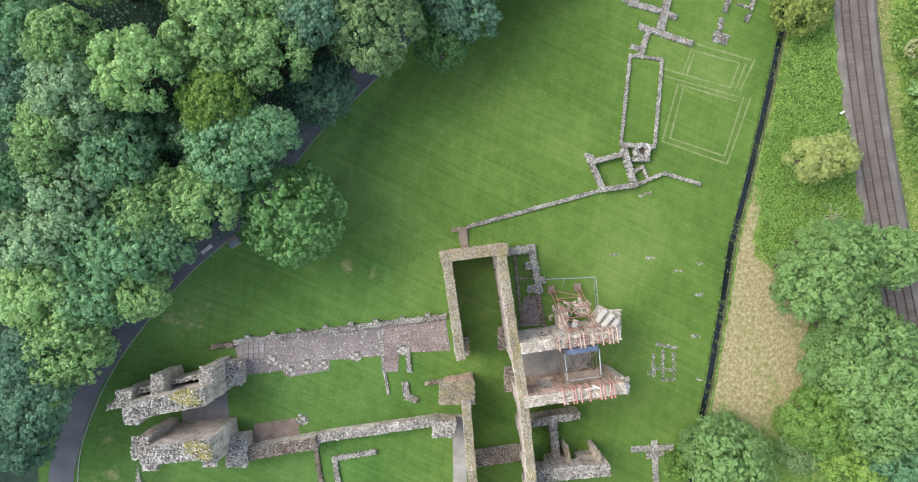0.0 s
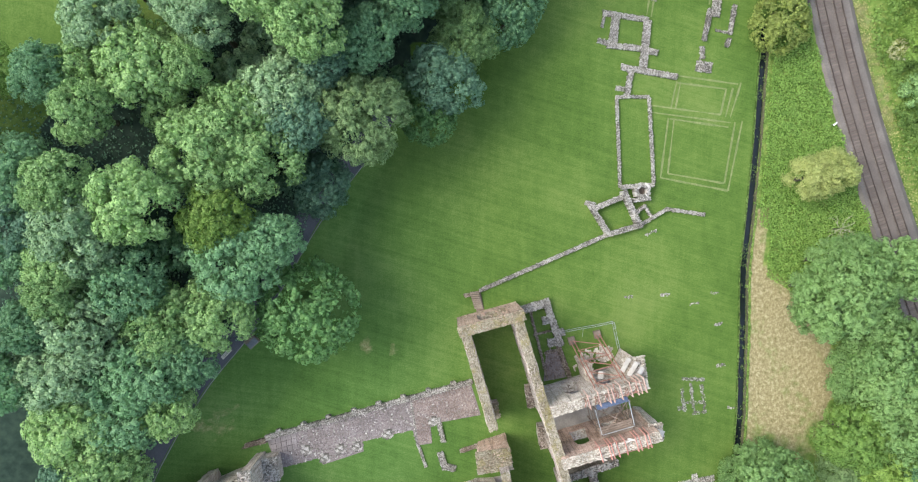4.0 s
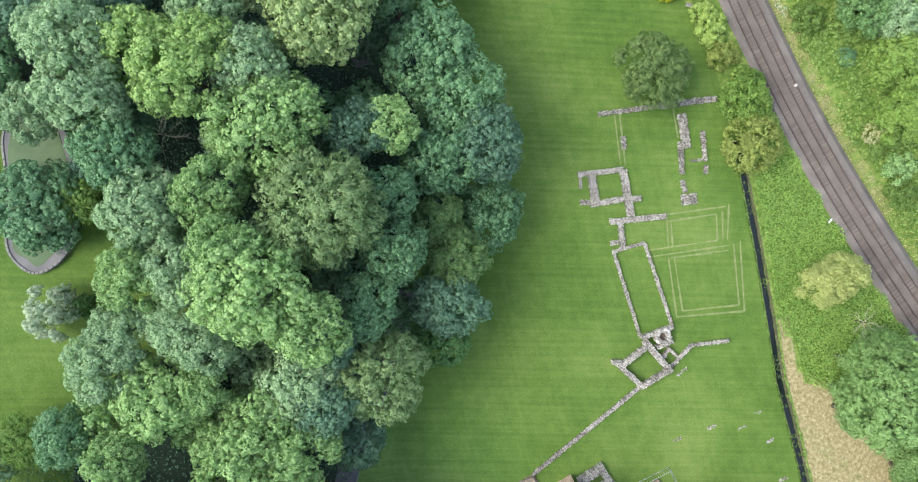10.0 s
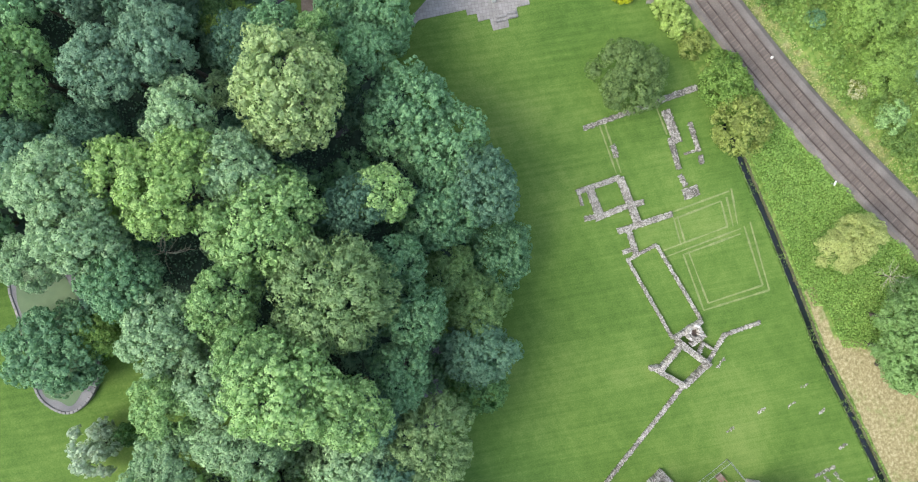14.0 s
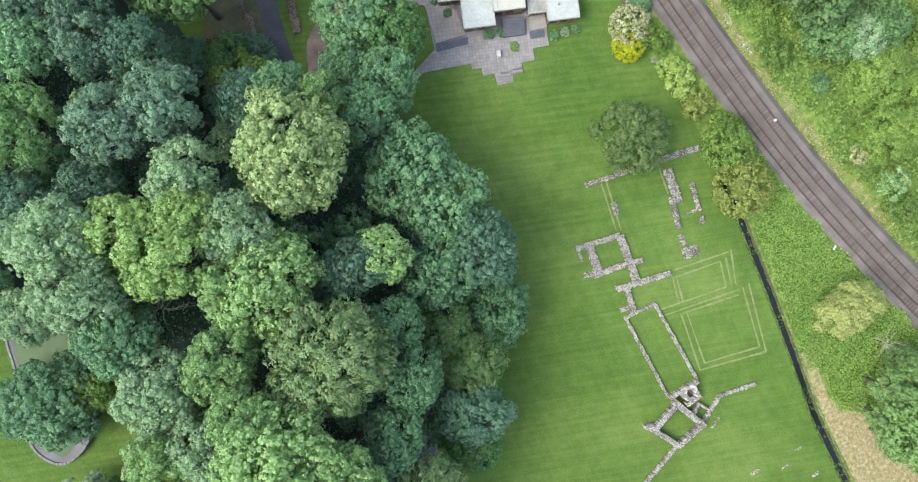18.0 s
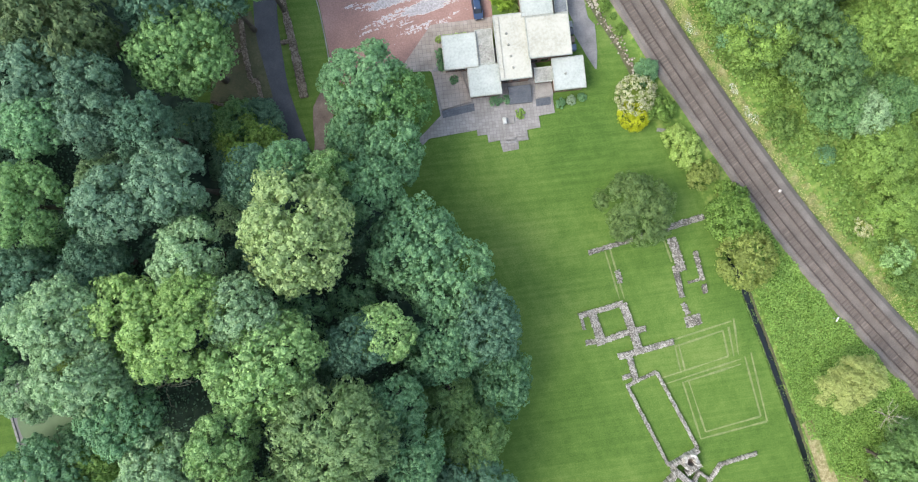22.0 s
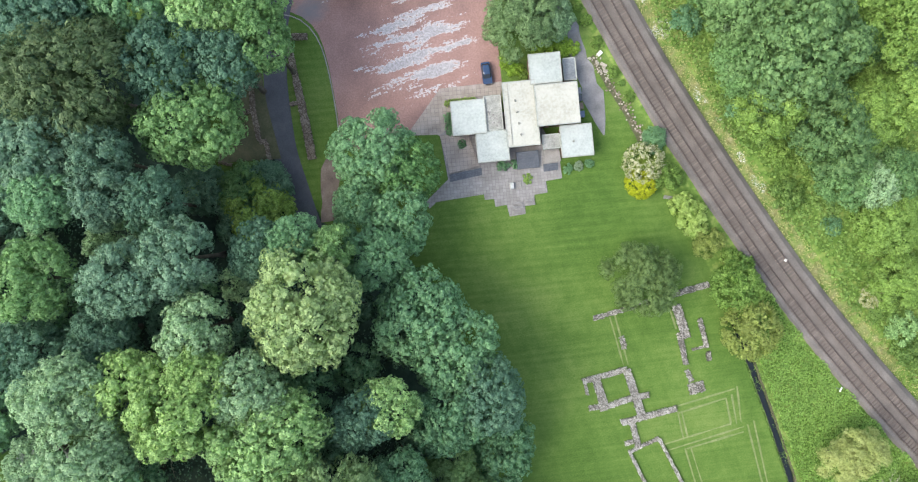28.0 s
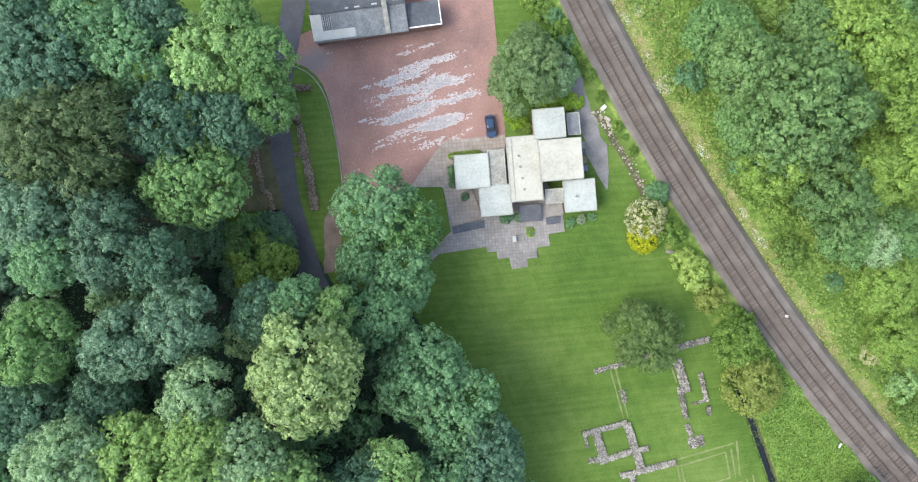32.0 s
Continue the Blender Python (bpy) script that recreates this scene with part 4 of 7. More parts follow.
def leaf_at(x, y, leaf):
    """Leaf by place: north-western trees darkened to stand for shade, the eastern bank fresher."""
    if leaf == "GOLD" and 5 < x < 8:
        return "BANK"
    if leaf == "ASH" and -25 < x < -13 and 87 < y < 95:
        return "YELLOW_ASH"
    if leaf == "BRIGHT" and x < 40 and (y > 118 or x < -20 and y > 90):
        return "LUSH"
    # north-west: darker leaf colours carry the shade over this part
    if x < 3 and y > 100:
        return {"ASH": "SYCAMORE", "SYCAMORE": "HOLM", "WILLOW": "TEAL", "BEECH": "BEECH_SHADED"}.get(leaf, leaf)
    if x > 70 and -25 < y < 8:
        return "ALDER"
    if x > 55 and -8 < y < 20:
        return {"WILLOW": "ALDER"}.get(leaf, leaf)
    if x > 80:
        return {"WILLOW": "BANK", "HOLM": "BANK", "SYCAMORE": "LUSH", "GOLD": "BRIGHT"}.get(leaf, leaf)
    return leaf


KINDS = (
    (ASH, "ASH", "clumpy", "broad ash tree with pale yellow-green clumped foliage", 1.0),
    (SYCAMORE, "SYCAMORE", "fine", "tall sycamore with mid-green summer foliage", 1.0),
    (HOLM, "HOLM", "fine", "dark blue-green broadleaf tree in the wood", 1.0),
    (BEECH, "BEECH", "feather", "spreading beech with olive drooping sprays", 0.95),
    (WILLOW, "WILLOW", "clumpy", "grey-green tree with soft rounded clumps", 0.95),
    (ROUND, "ROUND", "dense", "dense rounded dark green tree on the lawn's edge", 0.95),
    (BRIGHT, "BRIGHT", "clumpy", "fresh bright green broadleaf tree", 0.95),
    (GOLD, "GOLD", "feather", "yellow-green tree with golden foliage", 0.95),
    (OLIVE, "OLIVE", "dense", "yellowish olive green hawthorn beside the stream head", 0.8),
)
for rows, leaf, shape, label, flat in KINDS:
    for x, y, radius, top in rows:
        low = top - floor_z(x, y) < 4.6 + 0.35 * radius or radius < 3.0
        if x > 86 and y > 50 and not low:
            x, top = x - 1.5, top + 2.5
        if low:
            tree(x, y, radius, top, leaf, "shrub" if radius < 3.3 else shape, label.replace("tree", "shrub"), "shrub", low=True, group="shrubs of the valley")
        else:
            tree(x, y, radius, top, leaf_at(x, y, leaf), shape if leaf_at(x, y, leaf) != "ALDER" else "fine", label if leaf_at(x, y, leaf) != "ALDER" else "mid-green alder with soft rounded clumps", flat=flat)
for x, y, radius, top in SYCAMORE_2:
    low = top - floor_z(x, y) < 4.6 + 0.35 * radius
    tree(x, y, radius, top, leaf_at(x, y, "SYCAMORE"), "fine", "tall sycamore with mid-green summer foliage" if not low else "leafy mid-green sycamore shrub", "tree" if not low else "shrub", low=low)
for rows, leaf, shape, label in ((ASH_2, "ASH", "clumpy", "broad ash tree with pale yellow-green clumped foliage"), (HOLM_2, "HOLM", "fine", "dark blue-green broadleaf tree in the wood"), (WILLOW_2, "ALDER", "fine", "fresh green alder with rounded clumps beside the railway")):
    for x, y, radius, top in rows:
        tree(x, y, radius, top, leaf_at(x, y, leaf), shape, label if leaf_at(x, y, leaf) != "ALDER" else "mid-green alder with soft rounded clumps")
for x, y, radius, top in SILVER:
    tree(x, y, radius, top, "SILVER", "shrub", "silvery grey-green spreading shrub", "shrub", low=True)
tree(88.8, 35.9, 2.2, 4, "FLOWER", "dense", "rounded elder covered with cream blossom", "shrub", low=True)
for x, y, radius, top in ((66.2, -0.8, 3.6, 13), (62.6, -5.2, 3.5, 12.5), (62.0, -9.6, 3.2, 10.5), (70.8, -0.6, 3.2, 13), (66.6, -11.2, 3.3, 10), (72.8, -2.4, 3.4, 14), (68.0, -24.6, 3.4, 9.5), (68.4, -20.4, 3.3, 9.5), (70.8, -16.6, 3.4, 11), (46.6, -38.4, 3.2, 7), (50.0, -35.6, 3.2, 7)):
    tree(x, y, radius, top, "ALDER", "fine", "smaller fresh green alder at the edge of taller alders")
tree(98.2, 53.9, 3.6, 9, "WILLOW", "fine", "pale grey-green tree in the scrub of the bank")
tree(0.3, 115.6, 4.6, 8, "LUSH", "fine", "leafy green shrub in a gap beside the lane", "shrub", low=True)
tree(-6.6, 120.2, 2.0, 5, "BRIGHT", "young", "yellow-green shrub in a gap of the wood", "shrub", low=True)
tree(2.9, 90.8, 8, 31.5, "PALE_ASH", "fine", "broad ash tree with pale olive clumped foliage")
tree(70.6, 54.2, 2.4, 4.6, "GOLD", "young", "yellow-green young tree beside the railway", low=True)
tree(67.8, 51.2, 4.3, 6.6, "FRESH", "dense", "fresh green rounded tree at the stream head")
tree(53.3, 63.0, 5.5, 10.8, "THORN", "feather", "olive-green rounded tree standing on the lawn")
for x, y, radius, top in LARCH:
    tree(x, y, radius, top, "LARCH", "feather", "pale yellowish larch leaning over the railway fence", flat=0.6)
for x, y, radius, top in FLOWER:
    tree(x, y, radius, top, "FLOWER", "dense", "rounded yellow-green shrub with cream blossom", "shrub", low=True)
tree(63.7, 77.4, 3.0, 3.2, "YELLOW", "dense", "bright yellow rounded shrub under the blossom", "shrub", low=True)
tree(68.4, 61, 2.7, 3.4, "OLIVE", "young", "dark olive garden shrub beside the railway", "shrub", low=True)
for x, y, radius, top in VARIEGATED:
    tree(x, y, radius, top, "VARIEGATED", "young", "variegated yellow and green garden shrub", "shrub", low=True)

# young trees filling the wood under the canopy
PLANTED = [(o.location.x, o.location.y) for o in bpy.data.objects if o.name.startswith("tree")]
fill_rng = random.Random(31)
CLEARINGS = ((-56, 34.5, 9), (-65, 41, 6), (1.3, 84.5, 7), (1.4, 67, 4.5), (-24.3, 80.6, 4.5), (-25.4, 66.5, 4.5), (-17, 52.5, 4), (-38, 47.7, 4), (-11, 127.5, 5), (-8, 125, 5), (-25, 105.6, 5), (-2, 138.6, 4))
for _ in range(900):
    x, y = fill_rng.uniform(-74, 16), fill_rng.uniform(-20, 160)
    inner = float(np.interp(y, EDGE_Y, EDGE_X)) - x
    if inner < 2 or (x < -38 and 50 < y < 100) or (y < 5 and x < -62 + 0.3 * y and y < -10) or min(math.hypot(x - a, y - b) for a, b in PLANTED) < 5.2:
        continue
    if (y < 10 and inner < 16) or (y < -4 and x > -60) or y > 100 and x > -2 or (y < 30 and inner < 8) or any(math.hypot(x - a, y - b) < c for a, b, c in CLEARINGS):
        continue
    PLANTED.append((x, y))
    z = floor_z(x, y)
    tree(x, y, fill_rng.uniform(3.2, 4.4), z + fill_rng.uniform(8.5, 11.5), fill_rng.choice(("WILLOW", "ASH", "WILLOW")) if x < -20 and 30 < y < 75 else fill_rng.choice(("HOLM", "SYCAMORE", "WILLOW", "HOLM")), "young", "younger tree in the shade between taller crowns")

# ---- rubble and walls ----


def rubble(verts, faces, a, b, width, z0, z1, seed, size=0.24, rough=0.10, ragged=0.0):
    """Stones laid along a line from a to b, joined into lists of vertices and faces."""
    r = np.random.default_rng(seed)
    a, b = np.array(a, float), np.array(b, float)
    length = np.linalg.norm(b - a)
    d = (b - a) / max(length, 1e-6)
    n = np.array([-d[1], d[0]])
    rows = max(1, int(round(width / size)))
    for row in range(rows):
        s = -r.uniform(0, 0.2)
        while s < length:
            step = size * r.uniform(0.65, 1.6)
            off = (row + 0.5) / rows * width - width / 2 + r.normal(0, 0.05)
            if ragged and row in (0, rows - 1) and r.random() < ragged:
                s += step
                continue
            c = a + d * (s + step / 2) + n * off
            top = z1 + r.normal(0, rough) * (1 if rough < 0.3 else 0.8)
            turn = math.atan2(d[1], d[0]) + r.normal(0, 0.22)
            ca, sa = math.cos(turn), math.sin(turn)
            hx, hy = step * 0.54, width / rows * 0.56
            base = len(verts)
            for z, k in ((z0, 1.0), (top - 0.07, 1.0), (top, 0.78)):
                for ex, ey in ((-1, -1), (1, -1), (1, 1), (-1, 1)):
                    px, py = ex * hx * k * r.uniform(0.85, 1.08), ey * hy * k * r.uniform(0.85, 1.08)
                    verts.append((c[0] + px * ca - py * sa, c[1] + px * sa + py * ca, z + (r.normal(0, 0.03) if k < 1 else 0)))
            for j in (0, 4):
                for i in range(4):
                    faces.append((base + j + i, base + j + (i + 1) % 4, base + j + 4 + (i + 1) % 4, base + j + 4 + i))
            faces.append((base + 8, base + 9, base + 10, base + 11))
            s += step


wall_count = [0]


def low_wall(parent, a, b, width, height, material=None, name="rubble_wall", label="", size=0.145, rough=0.07, ragged=0.06):
    """A low ruined wall of loose-topped stones."""
    wall_count[0] += 1
    verts, faces = [], []
    zb = min(floor_z(*a), floor_z(*b))
    rubble(verts, faces, a, b, width, zb - 0.3, zb + height, 100 + wall_count[0], size, rough, ragged)
    d = (Vector(b) - Vector(a)).normalized()
    side = Vector((-d.y, d.x)) * width * 0.3
    base = len(verts)
    for p in (Vector(a) - side, Vector(b) - side, Vector(b) + side, Vector(a) + side):
        verts.append((p.x, p.y, zb + height - 0.12))
    faces.append((base, base + 1, base + 2, base + 3))
    return mesh_object(name, verts, faces, material or RUBBLE, parent, label, kind="stuff")


def weather(bm, amount=0.16):
    """Break the straight faces of masonry into short runs and push them out of true."""
    for _ in range(5):
        long = [e for e in bm.edges if e.calc_length() > 1.5]
        if not long:
            break
        bmesh.ops.subdivide_edges(bm, edges=long, cuts=1, use_grid_fill=True)
    for v in bm.verts:
        if v.co.z > 0.2:
            p = v.co * 0.55
            q = v.co * 1.9
            v.co += amount * noise.noise_vector(p) + 0.45 * amount * noise.noise_vector(q)


def tall_wall(name, parent, a, b, width, height, openings=(), material=None, top=None, z0=-0.6, label="", moss=0.0, rough=0.16):
    """An upright masonry wall from a to b with openings (from, to, sill, head, arched), and a rubble top."""
    wall_count[0] += 1
    a, b = Vector((*a, 0)), Vector((*b, 0))
    length = (b - a).length
    d = (b - a).normalized()
    n = Vector((-d.y, d.x, 0))
    bm = bmesh.new()

    def solid(profile):
        """A prism across the wall from a profile of (along, up)."""
        front = [bm.verts.new(a + d * s + n * (width / 2) + Vector((0, 0, z))) for s, z in profile]
        back = [bm.verts.new(a + d * s - n * (width / 2) + Vector((0, 0, z))) for s, z in profile]
        bm.faces.new(front)
        bm.faces.new(back[::-1])
        for i in range(len(profile)):
            j = (i + 1) % len(profile)
            bm.faces.new((front[j], front[i], back[i], back[j]))

    at, sills = 0.0, []
    for s0, s1, sill, head, arched in sorted(openings):
        if s0 > at:
            solid([(at, z0), (s0, z0), (s0, height), (at, height)])
        if sill > z0 + 0.1:
            solid([(s0, z0), (s1, z0), (s1, sill), (s0, sill)])
            sills.append((s0, s1, sill))
        if head < height:
            steps = 8 if arched else 1
            mid, half = (s0 + s1) / 2, (s1 - s0) / 2
            for k in range(steps):
                u0, u1 = -1 + 2 * k / steps, -1 + 2 * (k + 1) / steps
                if arched:
                    rise = min(half * 1.15, head - sill)
                    h0, h1 = (head - rise + rise * math.sqrt(max(0, 1 - abs(u) ** 1.7)) for u in (u0, u1))
                else:
                    h0 = h1 = head
                solid([(mid + half * u0, h0), (mid + half * u1, h1), (mid + half * u1, height), (mid + half * u0, height)])
        at = s1
    if at < length:
        solid([(at, z0), (length, z0), (length, height), (at, height)])
    bmesh.ops.remove_doubles(bm, verts=bm.verts, dist=0.001)
    weather(bm, 0.13 + 0.25 * rough)
    wall = part(name, bm, material or ASHLAR, parent, label)
    verts, faces = [], []
    spans, at = [], 0.0
    for s0, s1, sill, head, arched in sorted(openings):
        if head >= height:
            spans.append((at, s0))
            at = s1
    spans.append((at, length))
    for s0, s1 in spans:
        if s1 - s0 > 0.3:
            p, q = a + d * s0, a + d * s1
            rubble(verts, faces, (p.x, p.y), (q.x, q.y), width * 0.98, height - 0.15, height + 0.16, 500 + wall_count[0], 0.20, rough * 0.6)
    for s0, s1, sill in sills:
        p, q = a + d * s0, a + d * s1
        rubble(verts, faces, (p.x, p.y), (q.x, q.y), width * 0.9, sill - 0.1, sill + 0.1, 700 + wall_count[0], 0.3, 0.06)
    if verts:
        mesh_object("rubble_top", verts, faces, top or LICHEN, wall, kind="stuff")
    return wall


def pier(name, parent, outline, height, material=None, top=None, z0=-0.6, label="", rough=0.25):
    """A broken stump of masonry on an outline, with a rubble top."""
    wall_count[0] += 1
    bm = bmesh.new()
    prism(bm, outline, z0, height)
    weather(bm, 0.2)
    ob = part(name, bm, material or ASHLAR, parent, label)
    xs, ys = [p[0] for p in outline], [p[1] for p in outline]
    verts, faces = [], []
    cy = (min(ys) + max(ys)) / 2
    rubble(verts, faces, (min(xs), cy), (max(xs), cy), max(ys) - min(ys), height - 0.2, height + 0.15, 900 + wall_count[0], 0.21, rough * 0.6)
    mesh_object("rubble_top", verts, faces, top or LICHEN, ob, kind="stuff")
    return ob


def rect(x0, y0, x1, y1):
    return [(x0, y0), (x1, y0), (x1, y1), (x0, y1)]


# ---- the abbey church ----
church = thing("abbey_church", "roofless ruined abbey church of pink-grey sandstone with broken wall tops", "church ruin")
tall_wall("transept_wall", church, (-0.4, -3.0), (2.1, -20.6), 1.6, 13.0, [(3.5, 6.0, 5, 11, True), (10, 12.6, 5, 11, True)], label="west wall of the transept with lancet openings")
tall_wall("gable_wall", church, (-1.4, -3.2), (10.1, -1.7), 1.8, 13.4, [(3.7, 9.2, 4.4, 12.7, True)], material=ASHLAR_PINK, label="north gable wall with a tall arched window opening")
tall_wall("transept_wall", church, (9.0, -2.6), (11.5, -19.3), 1.6, 13.0, [(3.0, 6.2, -0.6, 6, True), (8.6, 11.8, -0.6, 6, True), (3.5, 5.5, 7.2, 11, True), (9.2, 11.2, 7.2, 11, True)], label="east transept wall with arches below and windows above")
tall_wall("crossing_wall", church, (11.5, -19.3), (12.8, -27.6), 1.7, 13.4, [(1.5, 6.8, -0.6, 11.5, True)], label="wall over the crossing arch")
tall_wall("transept_wall", church, (12.8, -27.6), (15.4, -52), 1.5, 13.0, [(2.5, 5.8, -0.6, 6.5, True), (8.2, 11.5, -0.6, 6.5, True), (14, 17, -0.6, 6.5, True)], label="east wall of the south transept with open arches")
tall_wall("transept_wall", church, (3.0, -28.6), (5.1, -52), 1.5, 12.0, [(6.5, 8.5, 3, 9.5, True), (12.5, 14.5, 3, 9.5, True)], label="west wall of the south transept")
pier("crossing_pier", church, [(-1.6, -29.4), (4.2, -28.9), (4.5, -25.4), (-0.9, -26.4)], 8.6, material=ASHLAR_PINK, top=LICHEN, label="broken stump of the crossing pier, tawny with dry growth")
pier("respond", church, rect(2.2, -21.8, 3.8, -18.8), 2.6, label="low clustered respond at the transept arch")
pier("respond", church, rect(9.4, -20.8, 11.2, -16.8), 2.2, top=RUBBLE_RED, label="moulded respond of pink stone")
pier("respond", church, rect(10.6, -28.6, 12.4, -24.4), 2.8, top=RUBBLE_RED, label="moulded respond of pink stone")
tall_wall("presbytery_wall", church, (12.3, -18.6), (29.0, -16.2), 1.8, 14.2, [(3.6, 6.6, 3, 10.5, True), (9.6, 12.6, 3, 10.5, True)], top=PALE, label="north wall of the presbytery held by steel clamps")
tall_wall("presbytery_wall", church, (12.8, -27.6), (29.8, -25.2), 1.8, 14.6, [(3.6, 6.6, 3, 10.5, True), (9.6, 12.6, 3, 10.5, True)], material=ASHLAR_PINK, top=PALE, label="south wall of the presbytery held by steel clamps")
pier("buttress", church, [(26.6, -15.4), (28.6, -12.6), (30.4, -14.4), (30.0, -17.0)], 9.0, top=PALE, label="corner buttress of the presbytery")
pier("buttress", church, [(29.0, -26.8), (31.2, -27.0), (31.0, -24.4), (29.4, -24.0)], 11.5, top=PALE, label="corner buttress of the presbytery")
pier("buttress", church, rect(20.2, -16.4, 21.6, -13.4), 6.0, top=PALE, label="stepped side buttress")
tall_wall("chapel_wall", church, (14.6, -34.2), (24.2, -32.6), 1.3, 4.4, top=RUBBLE, label="low broken chapel wall", rough=0.4)
tall_wall("chapel_wall", church, (19.6, -34), (20.3, -41.6), 1.3, 2.6, top=RUBBLE, label="low broken chapel wall", rough=0.35)
tall_wall("chapel_wall", church, (14.2, -42.6), (28.8, -41.4), 2.2, 8.0, [(2, 4, -0.6, 4, True), (8, 10, -0.6, 4, True)], top=RUBBLE, label="south chapel wall with a ragged top", rough=0.4)
tall_wall("chapel_wall", church, (22.2, -41), (21.7, -38.4), 0.7, 5.2, label="short cross wall", rough=0.3)
tall_wall("chapel_wall", church, (27.6, -41), (26.9, -38.6), 0.9, 6.4, label="short cross wall", rough=0.3)
tall_wall("aisle_wall", church, (5.0, -41.8), (13.2, -40.6), 3.0, 1.2, material=ASHLAR, top=RUBBLE_RED, label="low pink cross wall in the transept")
low_wall(church, (11.0, -2.6), (16.4, -1.8), 1.5, 1.2, label="low wall of the demolished chapels")
low_wall(church, (15.8, -2.2), (17.4, -10.4), 1.3, 0.9)
low_wall(church, (16.6, -9), (18.2, -16.6), 0.9, 0.7, RUBBLE_RED)
low_wall(church, (12.6, -3.4), (14.0, -16.5), 0.5, 0.3, RUBBLE_RED)
low_wall(church, (14.3, -11.5), (17.0, -11.2), 0.5, 0.25, RUBBLE_RED)
low_wall(church, (12.6, -7.7), (15.8, -7.4), 0.4, 0.25, RUBBLE_RED)
for px, py in ((15.3, -5.2), (17.6, -7.9), (15.8, -9.6)):
    low_wall(church, (px - 0.7, py), (px + 0.7, py), 1.4, 0.9, name="plinth")
sheet("chapel_paving", [(13.2, -16.8), (17.6, -16.6), (16.8, -11), (14.6, -11)], PAVED, "worn paving of the ruined chapels", "paving", 0.05)
sheet("presbytery_floor", [(13.4, -19.2), (27.0, -17.4), (27.4, -25.0), (13.9, -26.8)], GRAVEL, "grey gravel floor between the presbytery walls", "paving", 0.06)
sheet("aisle_paving", [(-40.6, -20.0), (-0.6, -15.2), (0.4, -21.4), (-9.4, -21.7), (-9.6, -25.4), (-12.4, -25.4), (-12.9, -22.3), (-22.7, -23.1), (-22.7, -25.0), (-30.7, -26.4), (-31.3, -25.0), (-39.3, -25.9)], PAVED, "worn reddish paving of the nave's north aisle", "paving", 0.07)
# dark grit here paints the shade between the tower walls onto gravel
sheet("tower_floor", [(-55, -30.6), (-42, -28.6), (-41.6, -34.4), (-53, -37)], GRIT, "grey gravel floor under the west tower, darkened for shade", "paving", 0.06)
sheet("south_aisle_paving", [(-36.9, -35.2), (-28.5, -34.0), (-28.3, -38.6), (-36.9, -39.8)], EARTH, "bare brown floor of a south aisle bay", "paving", 0.06)


def cobbles(name, parent, outline, n, seed, material, label, z=0.07, size=0.3):
    """Loose paving and rubble lying inside an outline."""
    r = np.random.default_rng(seed)
    xs, ys = [p[0] for p in outline], [p[1] for p in outline]
    verts, faces = [], []
    while n > 0:
        x, y = r.uniform(min(xs), max(xs)), r.uniform(min(ys), max(ys))
        n -= 1
        inside = False
        for (x0, y0), (x1, y1) in zip(outline, outline[1:] + outline[:1]):
            if (y0 > y) != (y1 > y) and x < (x1 - x0) * (y - y0) / (y1 - y0) + x0:
                inside = not inside
        if inside:
            s = size * r.uniform(0.5, 1.3)
            an = r.uniform(0, 3.14)
            rubble(verts, faces, (x - s / 2 * math.cos(an), y - s / 2 * math.sin(an)), (x + s / 2 * math.cos(an) - 0.01, y + s / 2 * math.sin(an)), s * 0.8, z - 0.1, z + 0.05, int(r.integers(1 << 30)), s, 0.02)
    return mesh_object(name, verts, faces, material, parent, label, kind="stuff")


AISLE = [(-40.0, -20.0), (-0.9, -15.6), (0.0, -21.2), (-9.6, -21.7), (-9.8, -25.2), (-12.3, -25.2), (-12.9, -22.3), (-22.8, -23.1), (-22.9, -24.8), (-30.5, -26.2), (-31.3, -25.0), (-39.0, -25.7)]
cobbles("paving_stone", church, AISLE, 7000, 5, PAVESTONE, "worn stones set in the aisle floor", 0.06, 0.2)
cobbles("paving_stone", church, [(-12.2, -16.9), (-0.9, -15.6), (0.0, -21.2), (-9.6, -21.7), (-9.8, -25.2), (-12.3, -25.2)], 3600, 9, PAVESTONE_RED, "pinkish stones of the eastern aisle bays", 0.085, 0.24)
cobbles("paving_stone", church, AISLE, 420, 6, RUBBLE, "pale loose stones on the aisle floor", 0.09, 0.3)
cobbles("paving_stone", church, [(13.4, -16.8), (17.6, -16.6), (16.8, -11), (14.6, -11)], 130, 7, PAVESTONE_RED, "worn stones on the chapel floor")
cobbles("fallen_stone", church, [(19.0, -15.8), (27.0, -14.4), (26.5, -11.5), (20.5, -13.0)], 120, 8, PALE, "fallen pale stones at the wall's foot", 0.15, 0.5)
low_wall(church, (-46.5, -20.6), (-40.6, -20.0), 0.9, 1.0, RUBBLE_RED)
low_wall(church, (-40.6, -19.6), (-0.4, -14.7), 0.95, 0.8, label="low outer wall of the north aisle")
for k in range(8):
    f = k / 7
    px, py = -38.0 + 34 * f, -18.5 + 4.1 * f
    low_wall(church, (px - 0.35, py + 0.0), (px + 0.35, py + 0.07), 0.5, 0.95, name="pilaster")
